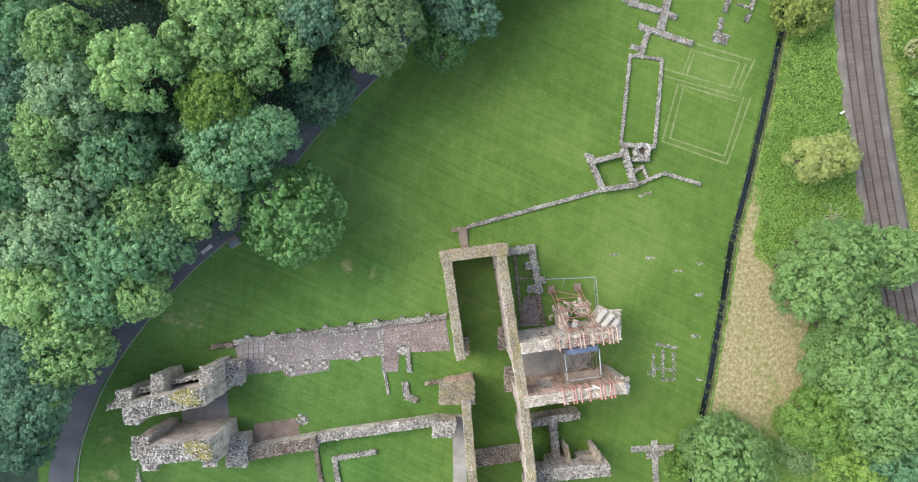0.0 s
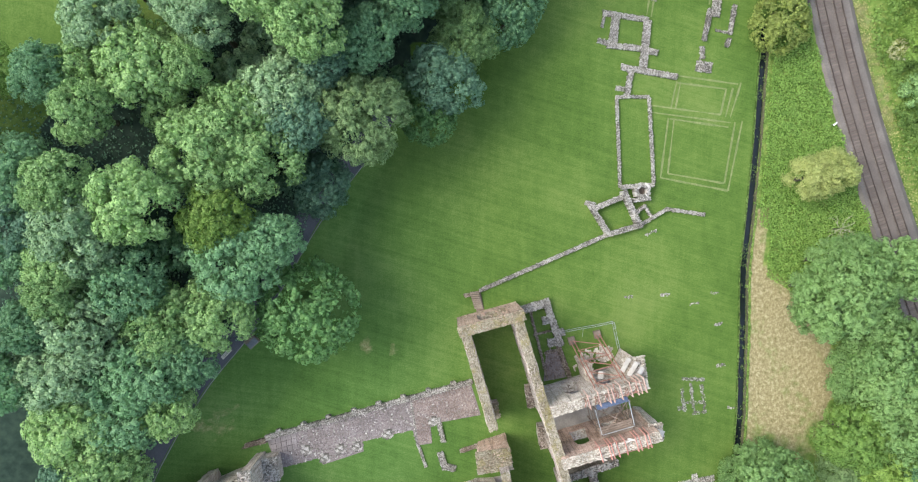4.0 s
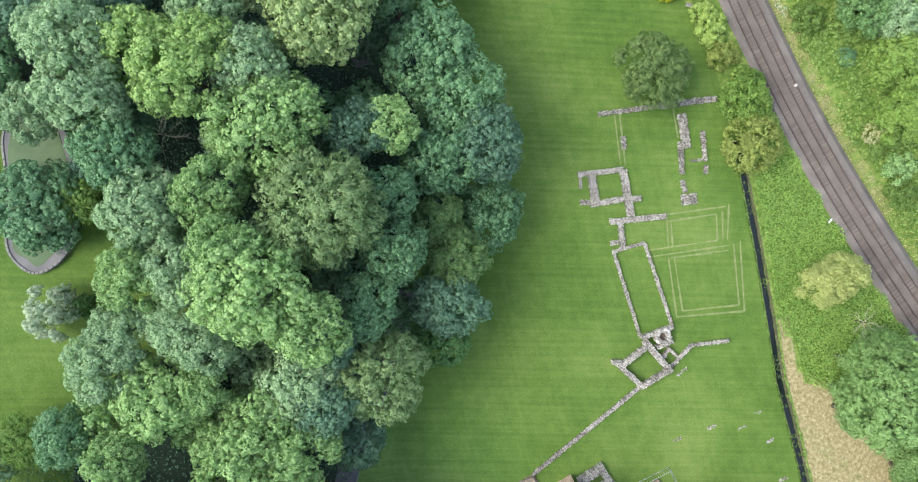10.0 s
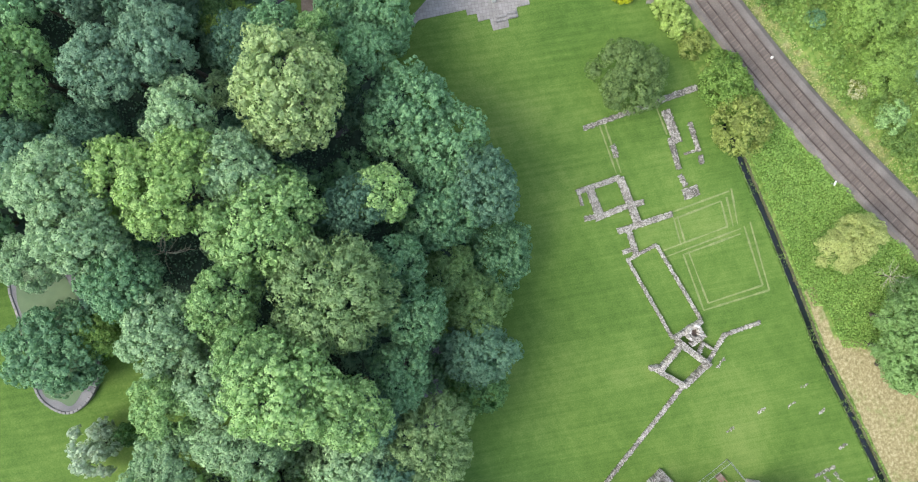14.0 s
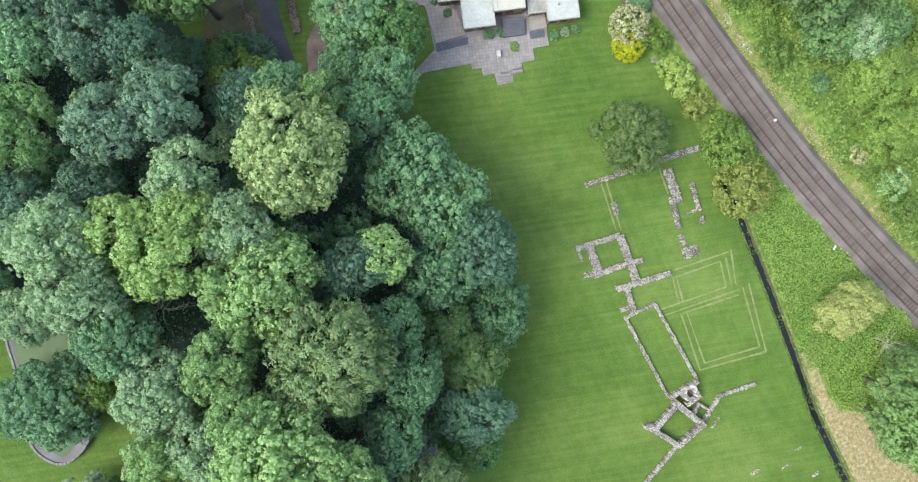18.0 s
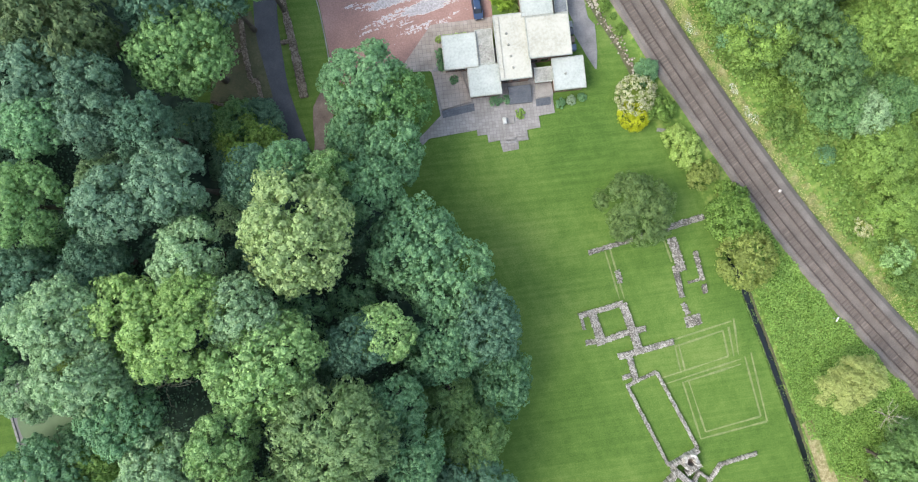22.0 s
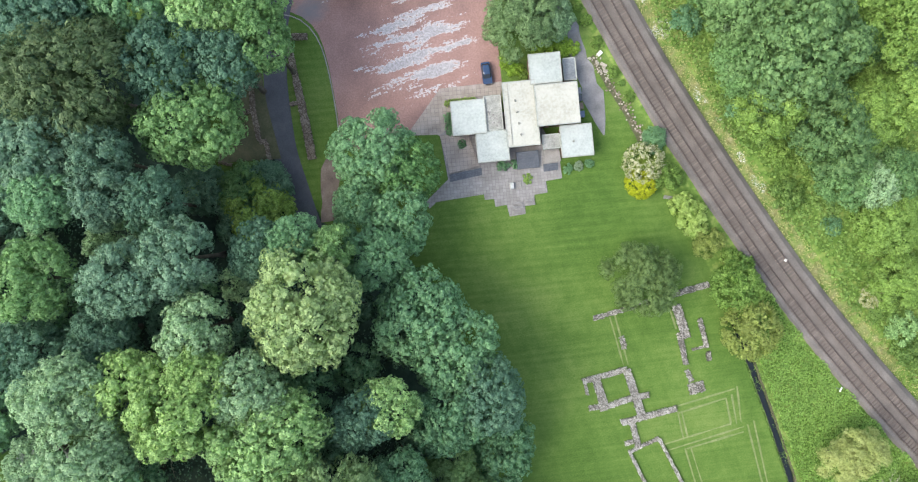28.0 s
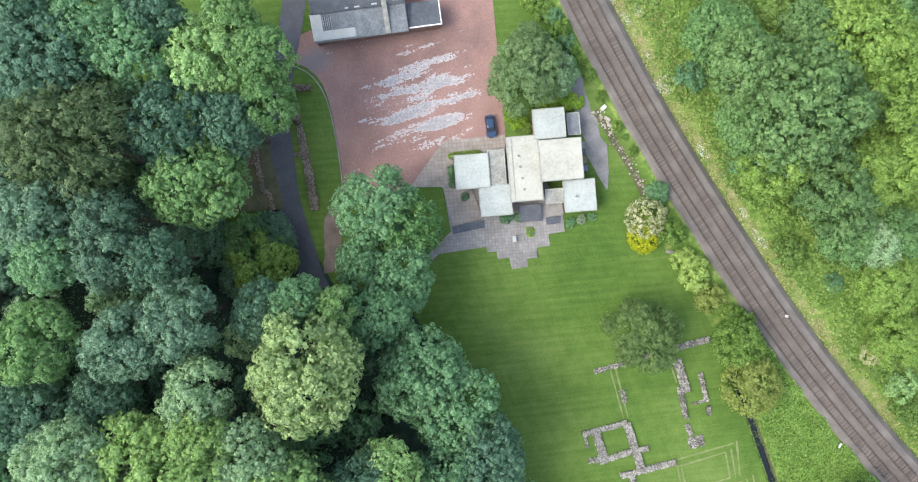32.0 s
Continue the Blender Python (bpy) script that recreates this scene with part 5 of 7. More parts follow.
for px, py in ((-30.3, -25.2), (-27.2, -23.9), (-24.0, -23.9), (-17.8, -22.4), (-9.0, -21.2), (-27.9, -34.5), (-33.6, -23.2)):
    verts, faces = [], []
    for ring in range(3):
        for q in range(7):
            an = q * 0.9 + ring
            rr = 0.25 + 0.3 * ring
            rubble(verts, faces, (px + rr * math.cos(an) - 0.2, py + rr * math.sin(an)), (px + rr * math.cos(an) + 0.2, py + rr * math.sin(an)), 0.4, -0.2, 0.28 - 0.06 * ring, 77 + ring * 9 + q, 0.4, 0.05)
    mesh_object("pillar_base", verts, faces, RUBBLE_GREY, church, "round pillar base of grey stones", kind="stuff")
low_wall(church, (-12.4, -17.2), (-12.4, -25.6), 0.35, 0.25)
low_wall(church, (-12.2, -25.5), (-11.4, -29.6), 0.5, 0.3)
low_wall(church, (-7.8, -20.8), (-7.4, -25.4), 0.9, 0.35)
low_wall(church, (-8.3, -27.4), (-7.8, -30.6), 1.2, 0.5)
low_wall(church, (-7.6, -30.2), (-5.9, -30.8), 1.2, 0.5)
low_wall(church, (-4.4, -27.6), (2.4, -26.6), 0.8, 0.4, RUBBLE_RED)
tall_wall("nave_wall", church, (-24.3, -37.2), (-2.6, -34.2), 1.6, 2.6, top=RUBBLE, label="south wall of the nave, waist-high and ragged", rough=0.25)
tall_wall("nave_wall", church, (-37.6, -39.9), (-24.5, -37.7), 2.2, 3.6, top=RUBBLE_RED, label="taller pink western stretch of the nave wall", rough=0.3)
pier("door_jamb", church, [(-2.9, -36.2), (0.9, -35.6), (1.2, -33.6), (-2.6, -33.2)], 5.6, top=RUBBLE, label="jamb of the cloister doorway")
low_wall(church, (-22.0, -41.8), (-13.8, -40.5), 0.9, 0.6)
low_wall(church, (-21.7, -41.6), (-20.6, -48.5), 0.9, 0.6)
low_wall(church, (-25.4, -38.6), (-23.6, -50), 0.8, 0.5, RUBBLE_RED)
# west tower
tower = thing("west_tower", "stump of a massive pale ashlar west tower with mossy top", "tower ruin")
tall_wall("tower_wall", tower, (-54.6, -29.2), (-41.0, -26.6), 3.0, 13.6, top=RUBBLE, label="north wall of the tower with a broken top", rough=0.3)
tall_wall("tower_wall", tower, (-51.6, -36.6), (-40.0, -35.4), 3.2, 13.6, top=RUBBLE, label="south wall of the tower with a broken top", rough=0.3)
pier("buttress", tower, [(-51.4, -27.6), (-49.4, -27.4), (-49.6, -23.4), (-51.4, -23.6)], 10.5, top=RUBBLE, label="stepped buttress of grey ashlar")
pier("buttress", tower, [(-43.2, -26.2), (-41.0, -25.8), (-41.2, -22.2), (-43.0, -22.4)], 10.0, top=RUBBLE, label="stepped buttress of grey ashlar")
pier("buttress", tower, [(-56.6, -28.8), (-54.2, -28.6), (-54.2, -26.0), (-55.6, -25.8)], 12.0, top=RUBBLE, label="angle buttress")
pier("buttress", tower, [(-54.4, -31.2), (-52.4, -31.4), (-52.2, -29.4), (-54.4, -29.4)], 13.2, top=RUBBLE, label="angle buttress")
pier("buttress", tower, [(-53.6, -37.4), (-51.2, -37.4), (-51.0, -33.8), (-52.8, -33.6)], 12.6, top=RUBBLE, label="angle buttress")
pier("buttress", tower, [(-52.2, -39.6), (-49.8, -39.4), (-49.8, -37.2), (-51.8, -37.2)], 12.0, top=RUBBLE, label="angle buttress")
pier("buttress", tower, [(-42.4, -39.4), (-40.2, -39.0), (-40.0, -36.8), (-42.2, -36.8)], 11.0, top=RUBBLE, label="angle buttress")
pier("turret_stump", tower, [(-40.6, -41.8), (-36.8, -41.2), (-37.2, -36.4), (-40.4, -36.6)], 4.6, top=RUBBLE, label="broken stair turret")
pier("pier_stump", tower, rect(-41.0, -27.2, -38.4, -22.6), 3.2, top=RUBBLE, label="stump of a nave pier beside the tower")
for a, c, wd, h in (((-54.4, -26.6), (-51.4, -26.2), 0.9, 9.2), ((-49.4, -25.6), (-43.2, -24.4), 0.7, 7.4), ((-53.6, -38.4), (-56.2, -38.8), 0.9, 6.2), ((-58.4, -28.9), (-56.4, -28.5), 1.0, 11.2)):
    tall_wall("parapet_wall", tower, a, c, wd, h, top=RUBBLE, label="thin broken wall between buttresses", rough=0.4)
ragged = random.Random(14)
for a, c in (((-54.0, -29.1), (-41.6, -26.7)), ((-51.2, -36.6), (-40.6, -35.4))):
    for k in range(16):
        f = ragged.random()
        bm = bmesh.new()
        box(bm, (ragged.uniform(0.25, 0.5), ragged.uniform(0.2, 0.4), ragged.uniform(0.3, 0.6)), (a[0] + (c[0] - a[0]) * f, a[1] + (c[1] - a[1]) * f + ragged.uniform(-1.1, 1.1), 13.8), ragged.uniform(0, 60), 0, 0.06)
        part("loose_block", bm, RUBBLE, tower)
low_wall(tower, (-58.5, -39.5), (-57.2, -47), 0.9, 0.5, RUBBLE)
for px, py, pr in ((-44.4, -26.7, 2.0), (-42.8, -27.6, 1.1), (-42.6, -35.2, 2.0), (-41.0, -36.4, 1.3)):
    patch = [(px + pr * (1 + 0.3 * math.sin(3 * a + px)) * math.cos(a), py + 0.62 * pr * math.sin(a)) for a in [k * 0.5236 for k in range(12)]]
    cobbles("moss_cushion", tower, patch, int(70 * pr * pr), int(-px * 10), MOSS, "yellow moss on the wall top", 13.86, 0.3)
slabs = thing("floor_slabs", "row of large worn floor slabs at the aisle's west end", "paving")
for k in range(5):
    for q in range(3):
        bm = bmesh.new()
        box(bm, (0.95, 1.0, 0.3), (-39.4 + k, -22.6 + 0.12 * k + 1.05 * q, 0.07 + 0.01 * ((k * 3 + q) % 4)), 7, 0, 0.04)
        part("slab", bm, PAVESTONE, slabs)

# ---- steel shoring of the presbytery ----
shoring = thing("steel_shoring", "rust-red raking steel frames and clamps holding up the presbytery walls", "scaffolding")
for bx, by in ((19.6, -9.8), (24.6, -9.3)):
    bm = bmesh.new()
    box(bm, (1.3, 1.5, 0.8), (bx, by, 0.35), 8, 0, 0.06)
    part("foot_block", bm, TIMBER, shoring, "stacked foot block")
    for off in (-0.35, 0.35):
        bm = bmesh.new()
        bar(bm, (bx + off, by, 0.7), (bx + off + 1.6, by - 7.6, 12.4), 0.11)
        part("raking_shore", bm, STEEL_RED, shoring)
for k in range(5):
    f, g = k / 5, (k + 1) / 5
    bm = bmesh.new()
    bar(bm, (19.6 + 1.6 * f, -9.8 - 7.6 * f, 0.7 + 11.7 * f), (24.6 + 1.6 * g, -9.3 - 7.6 * g, 0.7 + 11.7 * g), 0.08)
    part("brace", bm, STEEL_RED, shoring)
    bm = bmesh.new()
    bar(bm, (19.6 + 1.6 * g, -9.8 - 7.6 * g, 0.7 + 11.7 * g), (24.6 + 1.6 * g, -9.3 - 7.6 * g, 0.7 + 11.7 * g), 0.08)
    part("brace", bm, STEEL_RED, shoring)


def clamp(x, y, turn, z, m):
    bm = bmesh.new()
    c, s = math.cos(radians(turn)), math.sin(radians(turn))
    for p, q in (((-1.25, -3.2), (-1.25, 0.55)), ((-1.25, 0.55), (1.3, 0.55)), ((1.3, 0.55), (1.3, -2.6))):
        bar(bm, (x - p[0] * s, y + p[0] * c, z + p[1]), (x - q[0] * s, y + q[0] * c, z + q[1]), 0.095)
    part("wall_clamp", bm, m, shoring, "hooked clamp over the wall top")


for k, s in enumerate((6.4, 8.2, 10.0, 10.6, 12.1, 13.8, 14.9, 15.5, 16.3)):
    clamp(12.3 + 0.9898 * s, -18.6 + 0.142 * s, 8, 14.2, STEEL_CREAM)
for k, s in enumerate((6.6, 8.2, 8.7, 9.6, 11.0, 12.9, 13.5, 14.6, 15.2)):
    clamp(12.8 + 0.99 * s, -27.6 + 0.14 * s, 8, 14.6, STEEL_PINK)
for y0, y1 in ((-17.9, -16.9),):
    bm = bmesh.new()
    bar(bm, (18.4, y0, 13.6), (28.2, y1, 13.6), 0.09)
    part("waling", bm, STEEL_RED, shoring)
for y0, y1 in ((-25.8, -24.6), (-27.9, -26.9)):
    bm = bmesh.new()
    bar(bm, (18.6, y0, 13.8), (28.6, y1, 13.8), 0.09)
    part("waling", bm, STEEL_RED, shoring)
bm = bmesh.new()
box(bm, (5.6, 0.9, 0.2), (23.0, -19.2, 12.2), 8)
part("blue_platform", bm, BLUE, shoring, "blue decked platform between the walls")
for lx, ly in ((20.0, -19.8), (26.0, -19.0), (20.6, -24.6), (26.4, -23.8)):
    bm = bmesh.new()
    bar(bm, (lx, ly, 0), (lx, ly, 12.4), 0.11)
    part("tower_leg", bm, TIMBER, shoring)
for z in (3.0, 6.0, 9.0, 11.8):
    for p, q in (((20.0, -19.8), (26.0, -19.0)), ((20.6, -24.6), (26.4, -23.8)), ((20.0, -19.8), (20.6, -24.6)), ((26.0, -19.0), (26.4, -23.8))):
        bm = bmesh.new()
        bar(bm, (*p, z), (*q, z), 0.08)
        part("brace", bm, TIMBER if z < 11 else STEEL_GREY, shoring)
for p, q in (((20.0, -19.8), (26.4, -23.8)), ((20.6, -24.6), (26.0, -19.0))):
    bm = bmesh.new()
    bar(bm, (*p, 11.9), (*q, 11.9), 0.08)
    part("brace", bm, TIMBER, shoring)
for k in range(4):
    bm = bmesh.new()
    bar(bm, (20.4 + 1.9 * k, -19.9 + 0.25 * k, 1.5), (20.9 + 1.9 * k, -25.0 + 0.25 * k, 11.4), 0.05)
    part("scaffold_pole", bm, TIMBER, shoring)
    bm = bmesh.new()
    bar(bm, (20.9 + 1.9 * k, -25.0 + 0.25 * k, 1.5), (20.4 + 1.9 * k, -19.9 + 0.25 * k, 12.6), 0.05)
    part("scaffold_pole", bm, TIMBER, shoring)
for k in range(5):
    bm = bmesh.new()
    box(bm, (6.0, 0.35, 0.12), (23.3, -24.9 + 0.4 * k, 11.0 - 0.02 * k), 8)
    part("deck_board", bm, TIMBER, shoring)

for x, y, z, w, d, turn, tilt in ((26.9, -13.6, 9.6, 0.9, 2.6, -38, 14), (27.9, -14.4, 10.1, 0.9, 2.8, -40, 10), (28.9, -15.2, 10.4, 0.9, 2.4, -36, 16), (30.4, -25.6, 12.4, 1.4, 1.4, -30, 12), (20.9, -14.9, 6.6, 0.9, 1.6, 20, 18), (22.6, -15.2, 7.8, 1.0, 1.4, -15, 14)):
    bm = bmesh.new()
    box(bm, (w, d, 0.08), (x, y, z), turn, tilt)
    part("cover_sheet", bm, SHEET, shoring, "white protective sheet over broken masonry")

plank_rng = random.Random(23)
for k in range(34):
    s0 = plank_rng.uniform(4.5, 16.2)
    off = plank_rng.uniform(-0.8, 0.9)
    north = k % 2 == 0
    bx, by, bz = (12.3 + 0.9898 * s0 - 0.142 * off, -18.6 + 0.142 * s0 + 0.99 * off, 14.5) if north else (12.8 + 0.99 * s0 - 0.14 * off, -27.6 + 0.14 * s0 + 0.99 * off, 14.9)
    bm = bmesh.new()
    box(bm, (plank_rng.uniform(0.8, 2.4), plank_rng.uniform(0.14, 0.3), 0.08), (bx, by, bz + 0.012 * k * 0.3), plank_rng.choice((8, 8, 98, 30, -20)), plank_rng.uniform(-4, 4), 0.02)
    part("plank", bm, plank_rng.choice((TIMBER, STEEL_CREAM, SHEET, STEEL_RED)) if north else plank_rng.choice((TIMBER, SHEET, PALE)), shoring)
for k in range(6):
    s0 = 6.0 + 1.75 * k
    bm = bmesh.new()
    bx, by = 12.3 + 0.9898 * s0, -18.6 + 0.142 * s0
    for dx in (-0.35, 0.35):
        bar(bm, (bx + dx, by + 1.1, 12.6), (bx + dx * 0.4, by + 0.2, 15.1), 0.07)
        bar(bm, (bx + dx * 0.4, by + 0.2, 15.1), (bx + dx, by - 0.9, 14.3), 0.07)
    part("saddle_frame", bm, STEEL_RED, shoring)

fence = thing("site_fence", "galvanised mesh fence panels round the shoring feet", "fence")
FENCE_LINE = [(17.2, -7.8), (20.7, -7.6), (24.2, -7.5), (27.8, -7.3), (28.0, -10.6), (28.3, -13.8)]
for p, q in zip(FENCE_LINE, FENCE_LINE[1:]):
    bm = bmesh.new()
    for z in (0.15, 1.95):
        bar(bm, (*p, z), (*q, z), 0.035)
    for k in range(9):
        f = k / 8
        x, y = p[0] + (q[0] - p[0]) * f, p[1] + (q[1] - p[1]) * f
        bar(bm, (x, y, 0), (x, y, 1.95), 0.035 if k in (0, 8) else 0.012, 5)
    part("fence_panel", bm, STEEL_GREY, fence)
bm = bmesh.new()
bar(bm, (21.8, -7.6, 1.9), (21.8, -9.4, 0.05), 0.035)
part("stay", bm, STEEL_GREY, fence)

# ---- footings of the northern ranges ----
infirmary = thing("infirmary_footings", "low pale rubble footings of long narrow ruined rooms", "ruin footings")
for a, b, wd, h in (((34.7, 35.2), (32.9, 17.9), 0.62, 0.5), ((40.8, 34.0), (39.4, 17.6), 0.62, 0.5), ((34.7, 35.0), (40.8, 34.2), 0.62, 0.5), ((38.3, 40.2), (36.6, 34.8), 1.2, 0.5), ((36.4, 40.5), (46.6, 37.2), 1.2, 0.5), ((34.9, 36.7), (36.3, 36.3), 0.9, 0.4),
                    ((42.6, 48.6), (40.4, 39.6), 1.6, 0.5), ((41.4, 43.2), (43.6, 42.2), 1.2, 0.45), ((34.4, 51.2), (42.6, 48.7), 1.1, 0.45), ((36.7, 50.2), (35.2, 44.4), 1.7, 0.45), ((34.4, 45.0), (41.6, 43.2), 1.2, 0.45), ((33.8, 48.6), (34.6, 50.8), 0.6, 0.35), ((32.7, 46.2), (34.4, 45.4), 1.1, 0.3)):
    low_wall(infirmary, a, b, wd * 0.9, h)
kitchen = thing("kitchen_footings", "waist-high rubble walls of a small ruined room with a round oven", "ruin footings")
for a, b, wd, h in (((33.0, 17.8), (39.2, 17.4), 1.0, 1.3), ((33.2, 17.0), (35.4, 9.8), 1.3, 1.7), ((33.9, 16.2), (27.4, 14.6), 1.1, 1.5), ((26.6, 15.4), (29.3, 9.4), 1.1, 1.5), ((29.2, 9.3), (35.6, 10.2), 1.1, 1.4), ((34.8, 12.4), (37.1, 13.8), 0.7, 0.9), ((37.0, 13.8), (37.9, 11.6), 0.6, 0.8), ((35.3, 10.0), (41.2, 12.5), 0.8, 0.7), ((41.2, 12.5), (48.2, 10.4), 0.8, 0.5), ((35.0, 15.0), (38.0, 15.0), 0.9, 1.5), ((26.0, 15.9), (27.4, 15.2), 1.0, 1.4)):
    low_wall(kitchen, a, b, wd * 0.82, h)
verts, faces = [], []
for q in range(14):
    an = q * 2 * math.pi / 14
    p0 = (36.7 + 1.15 * math.cos(an), 16.6 + 1.15 * math.sin(an))
    p1 = (36.7 + 1.15 * math.cos(an + 0.45), 16.6 + 1.15 * math.sin(an + 0.45))
    rubble(verts, faces, p0, p1, 0.7, -0.3, 1.7, 40 + q, 0.35, 0.08)
mesh_object("oven_ring", verts, faces, RUBBLE, kitchen, "round oven ring of pale stones", kind="stuff")
bm = bmesh.new()
bmesh.ops.create_cone(bm, cap_ends=True, segments=20, radius1=0.85, radius2=0.85, depth=0.1, matrix=Matrix.Translation((36.7, 16.6, 0.2)))
part("oven_floor", bm, EARTH, kitchen, "dark earth floor of the oven")
range_wall = thing("precinct_wall", "long low rubble wall crossing the lawn to the steps", "wall")
low_wall(range_wall, (29.4, 9.3), (16, 5.6), 0.75, 0.5)
low_wall(range_wall, (16, 5.6), (3.6, 2.2), 0.75, 0.4, RUBBLE_GREY)
low_wall(range_wall, (0.6, 1.6), (2.2, 1.8), 0.7, 0.5, RUBBLE_RED)
north = thing("north_footings", "scattered low stone footings at the lawn's northern end", "ruin footings")
for a, b, wd, h in (((42.6, 60.2), (54, 57.0), 1.0, 0.3), ((54, 57.0), (64.6, 53.9), 1.2, 0.35), ((57.2, 53.8), (55.6, 47.6), 1.7, 0.4), ((54.8, 49.0), (52.8, 43.4), 1.0, 0.45), ((59.6, 49.2), (57.9, 43.9), 0.9, 0.35), ((57.6, 44.2), (55.3, 45.0), 0.5, 0.25), ((52.3, 42.2), (51.9, 40.0), 1.0, 0.3), ((50.7, 38.8), (53.4, 38.0), 2.1, 0.3), ((57.0, 41.6), (57.5, 43.0), 0.9, 0.45), ((45.1, 54.4), (44.5, 52.2), 1.1, 0.2)):
    low_wall(north, a, b, wd, h, RUBBLE_GREY, size=0.17, rough=0.09, ragged=0.22)
yard = thing("eastern_footings", "small scattered footings of pale stones in the lawn", "ruin footings")
for a, b in (((30.9, -3.2), (32.3, -3.2)), ((37.8, -3.7), (39.4, -3.8)), ((43.3, -6.2), (44.8, -6.3)), ((47.4, -4.7), (48.9, -4.8)), ((47.4, -10.8), (48.8, -10.8)), ((46.6, -18.7), (48.2, -18.7)), ((47.7, -27.0), (48.7, -27.2)), ((36.6, 8.1), (38.8, 8.8))):
    low_wall(yard, a, b, 0.55, 0.07, RUBBLE_GREY, size=0.2, rough=0.06, ragged=0.4)
for a, b in (((39.6, -20.2), (43.8, -21.0)), ((39.4, -22.0), (39.2, -26.4)), ((41.2, -21.4), (41.0, -26.6)), ((43.2, -22.0), (43.2, -27.0)), ((39.4, -25.0), (43.2, -25.2)), ((38.0, -25.8), (39.6, -25.8)), ((40.8, -27.0), (43.4, -27.2))):
    low_wall(yard, a, b, 0.7, 0.08, RUBBLE_GREY, size=0.18, rough=0.06, ragged=0.35)
for a, b in (((35.0, -40.4), (43.0, -40.0)), ((39.4, -38.8), (39.8, -48)), ((38, -41.6), (41.2, -41.4))):
    low_wall(yard, a, b, 1.1, 0.35)

# parched outlines of buried walls
turf_lift = 0.0
for line in ([(46.3, 37.6), (58.2, 34.2)], [(46.6, 36.1), (55.8, 33.6), (54.0, 28.9)], [(57.1, 33.6), (54.9, 28.3)], [(58.8, 34.4), (55.8, 28.1)], [(40.8, 32.6), (54.0, 28.9)], [(40.6, 31.3), (55.8, 27.1)], [(46.6, 36.5), (44.7, 31.3)], [(47.3, 36.2), (45.6, 31.3)], [(44.0, 29.7), (40.9, 18.6), (53.4, 14.3), (58.0, 27.1)], [(45.1, 29.5), (42.4, 19.2), (52.9, 15.8), (56.6, 27.1)], [(44.2, 29.5), (55.2, 26.3)], [(46.3, 58.6), (43.4, 49.2)], [(45.3, 58.8), (42.6, 49.6)], [(56.2, 55.6), (54.8, 50)]):
    for p, q in zip(line, line[1:]):
        turf_lift += 0.004
        ribbon("turf_line", [p, q], 0.32, PARCH, "pale parched line in the turf over buried walls", "turf line", turf_lift, 0.8, edge=0.8)

# steps to the transept
steps = thing("garden_steps", "short flight of worn red sandstone steps", "steps", at=(0, 0, 0))
for k in range(8):
    bm = bmesh.new()
    box(bm, (1.7, 0.33, 0.9), (2.5 + 0.06 * k, 1.9 - 0.42 * k, 0.75 - 0.13 * k), -8, 0, 0.05)
    part("step", bm, RUBBLE_RED, steps)

# ---- visitor building ----
house = thing("visitor_building", "single-storey modern building of stepped flat pale roofs", "building")
AX = -27


def wing(cx, cy, w, d, z, roof, label):
    c, s = math.cos(radians(AX)), math.sin(radians(AX))
    bm = bmesh.new()
    box(bm, (w - 0.5, d - 0.5, z + 0.3), (cx, cy, z / 2 - 0.3), AX)
    wall = part("wall", bm, BRICK, house, label + " wall of brown brick")
    bm = bmesh.new()
    box(bm, (w, d, 0.35), (cx, cy, z - 0.02), AX)
    deck = part("roof", bm, roof, house, label + " flat roof with stained felt")
    for ux, uy, lx, ly in ((0, d / 2, w + 0.12, 0.18), (0, -d / 2, w + 0.12, 0.18), (w / 2, 0, 0.18, d - 0.2), (-w / 2, 0, 0.18, d - 0.2)):
        bm = bmesh.new()
        box(bm, (lx, ly, 0.5), (cx + ux * c - uy * s, cy + ux * s + uy * c, z + 0.02), AX, 0, 0.02)
        part("parapet", bm, ROOF_EDGE, deck)
    for side in (-1, 1):
        for k in range(max(1, int(w / 2))):
            ux, uy = -w / 2 + 1.2 + 2 * k, side * (d / 2 - 0.24)
            if ux > w / 2 - 0.8:
                continue
            bm = bmesh.new()
            box(bm, (1.3, 0.06, 1.3), (cx + ux * c - uy * s, cy + ux * s + uy * c, 1.6), AX)
            part("window", bm, GLASS, wall)
    return deck


wing(42.55, 104.75, 6.2, 6.2, 3.4, FELT_GREEN, "west wing")
link = wing(46.95, 103.05, 3.0, 6.2, 3.05, FELT_GREY, "link")
wing(43.5, 97.95, 5.8, 5.6, 3.1, FELT_GREEN, "south-west wing")
spine = wing(51.0, 100.1, 5.9, 11.8, 3.9, FELT, "middle hall")
wing(57.4, 98.0, 7.8, 7.4, 4.6, FELT, "east hall")
wing(59.15, 104.75, 5.8, 5.4, 4.0, FELT_GREEN, "north wing")
wing(57.2, 90.5, 5.8, 5.8, 3.2, FELT_GREEN, "south-east wing")
wing(63.3, 102.4, 2.3, 4.0, 2.5, SLATE, "store")
wing(53.2, 92.9, 3.2, 2.6, 2.7, FELT_GREY, "porch")
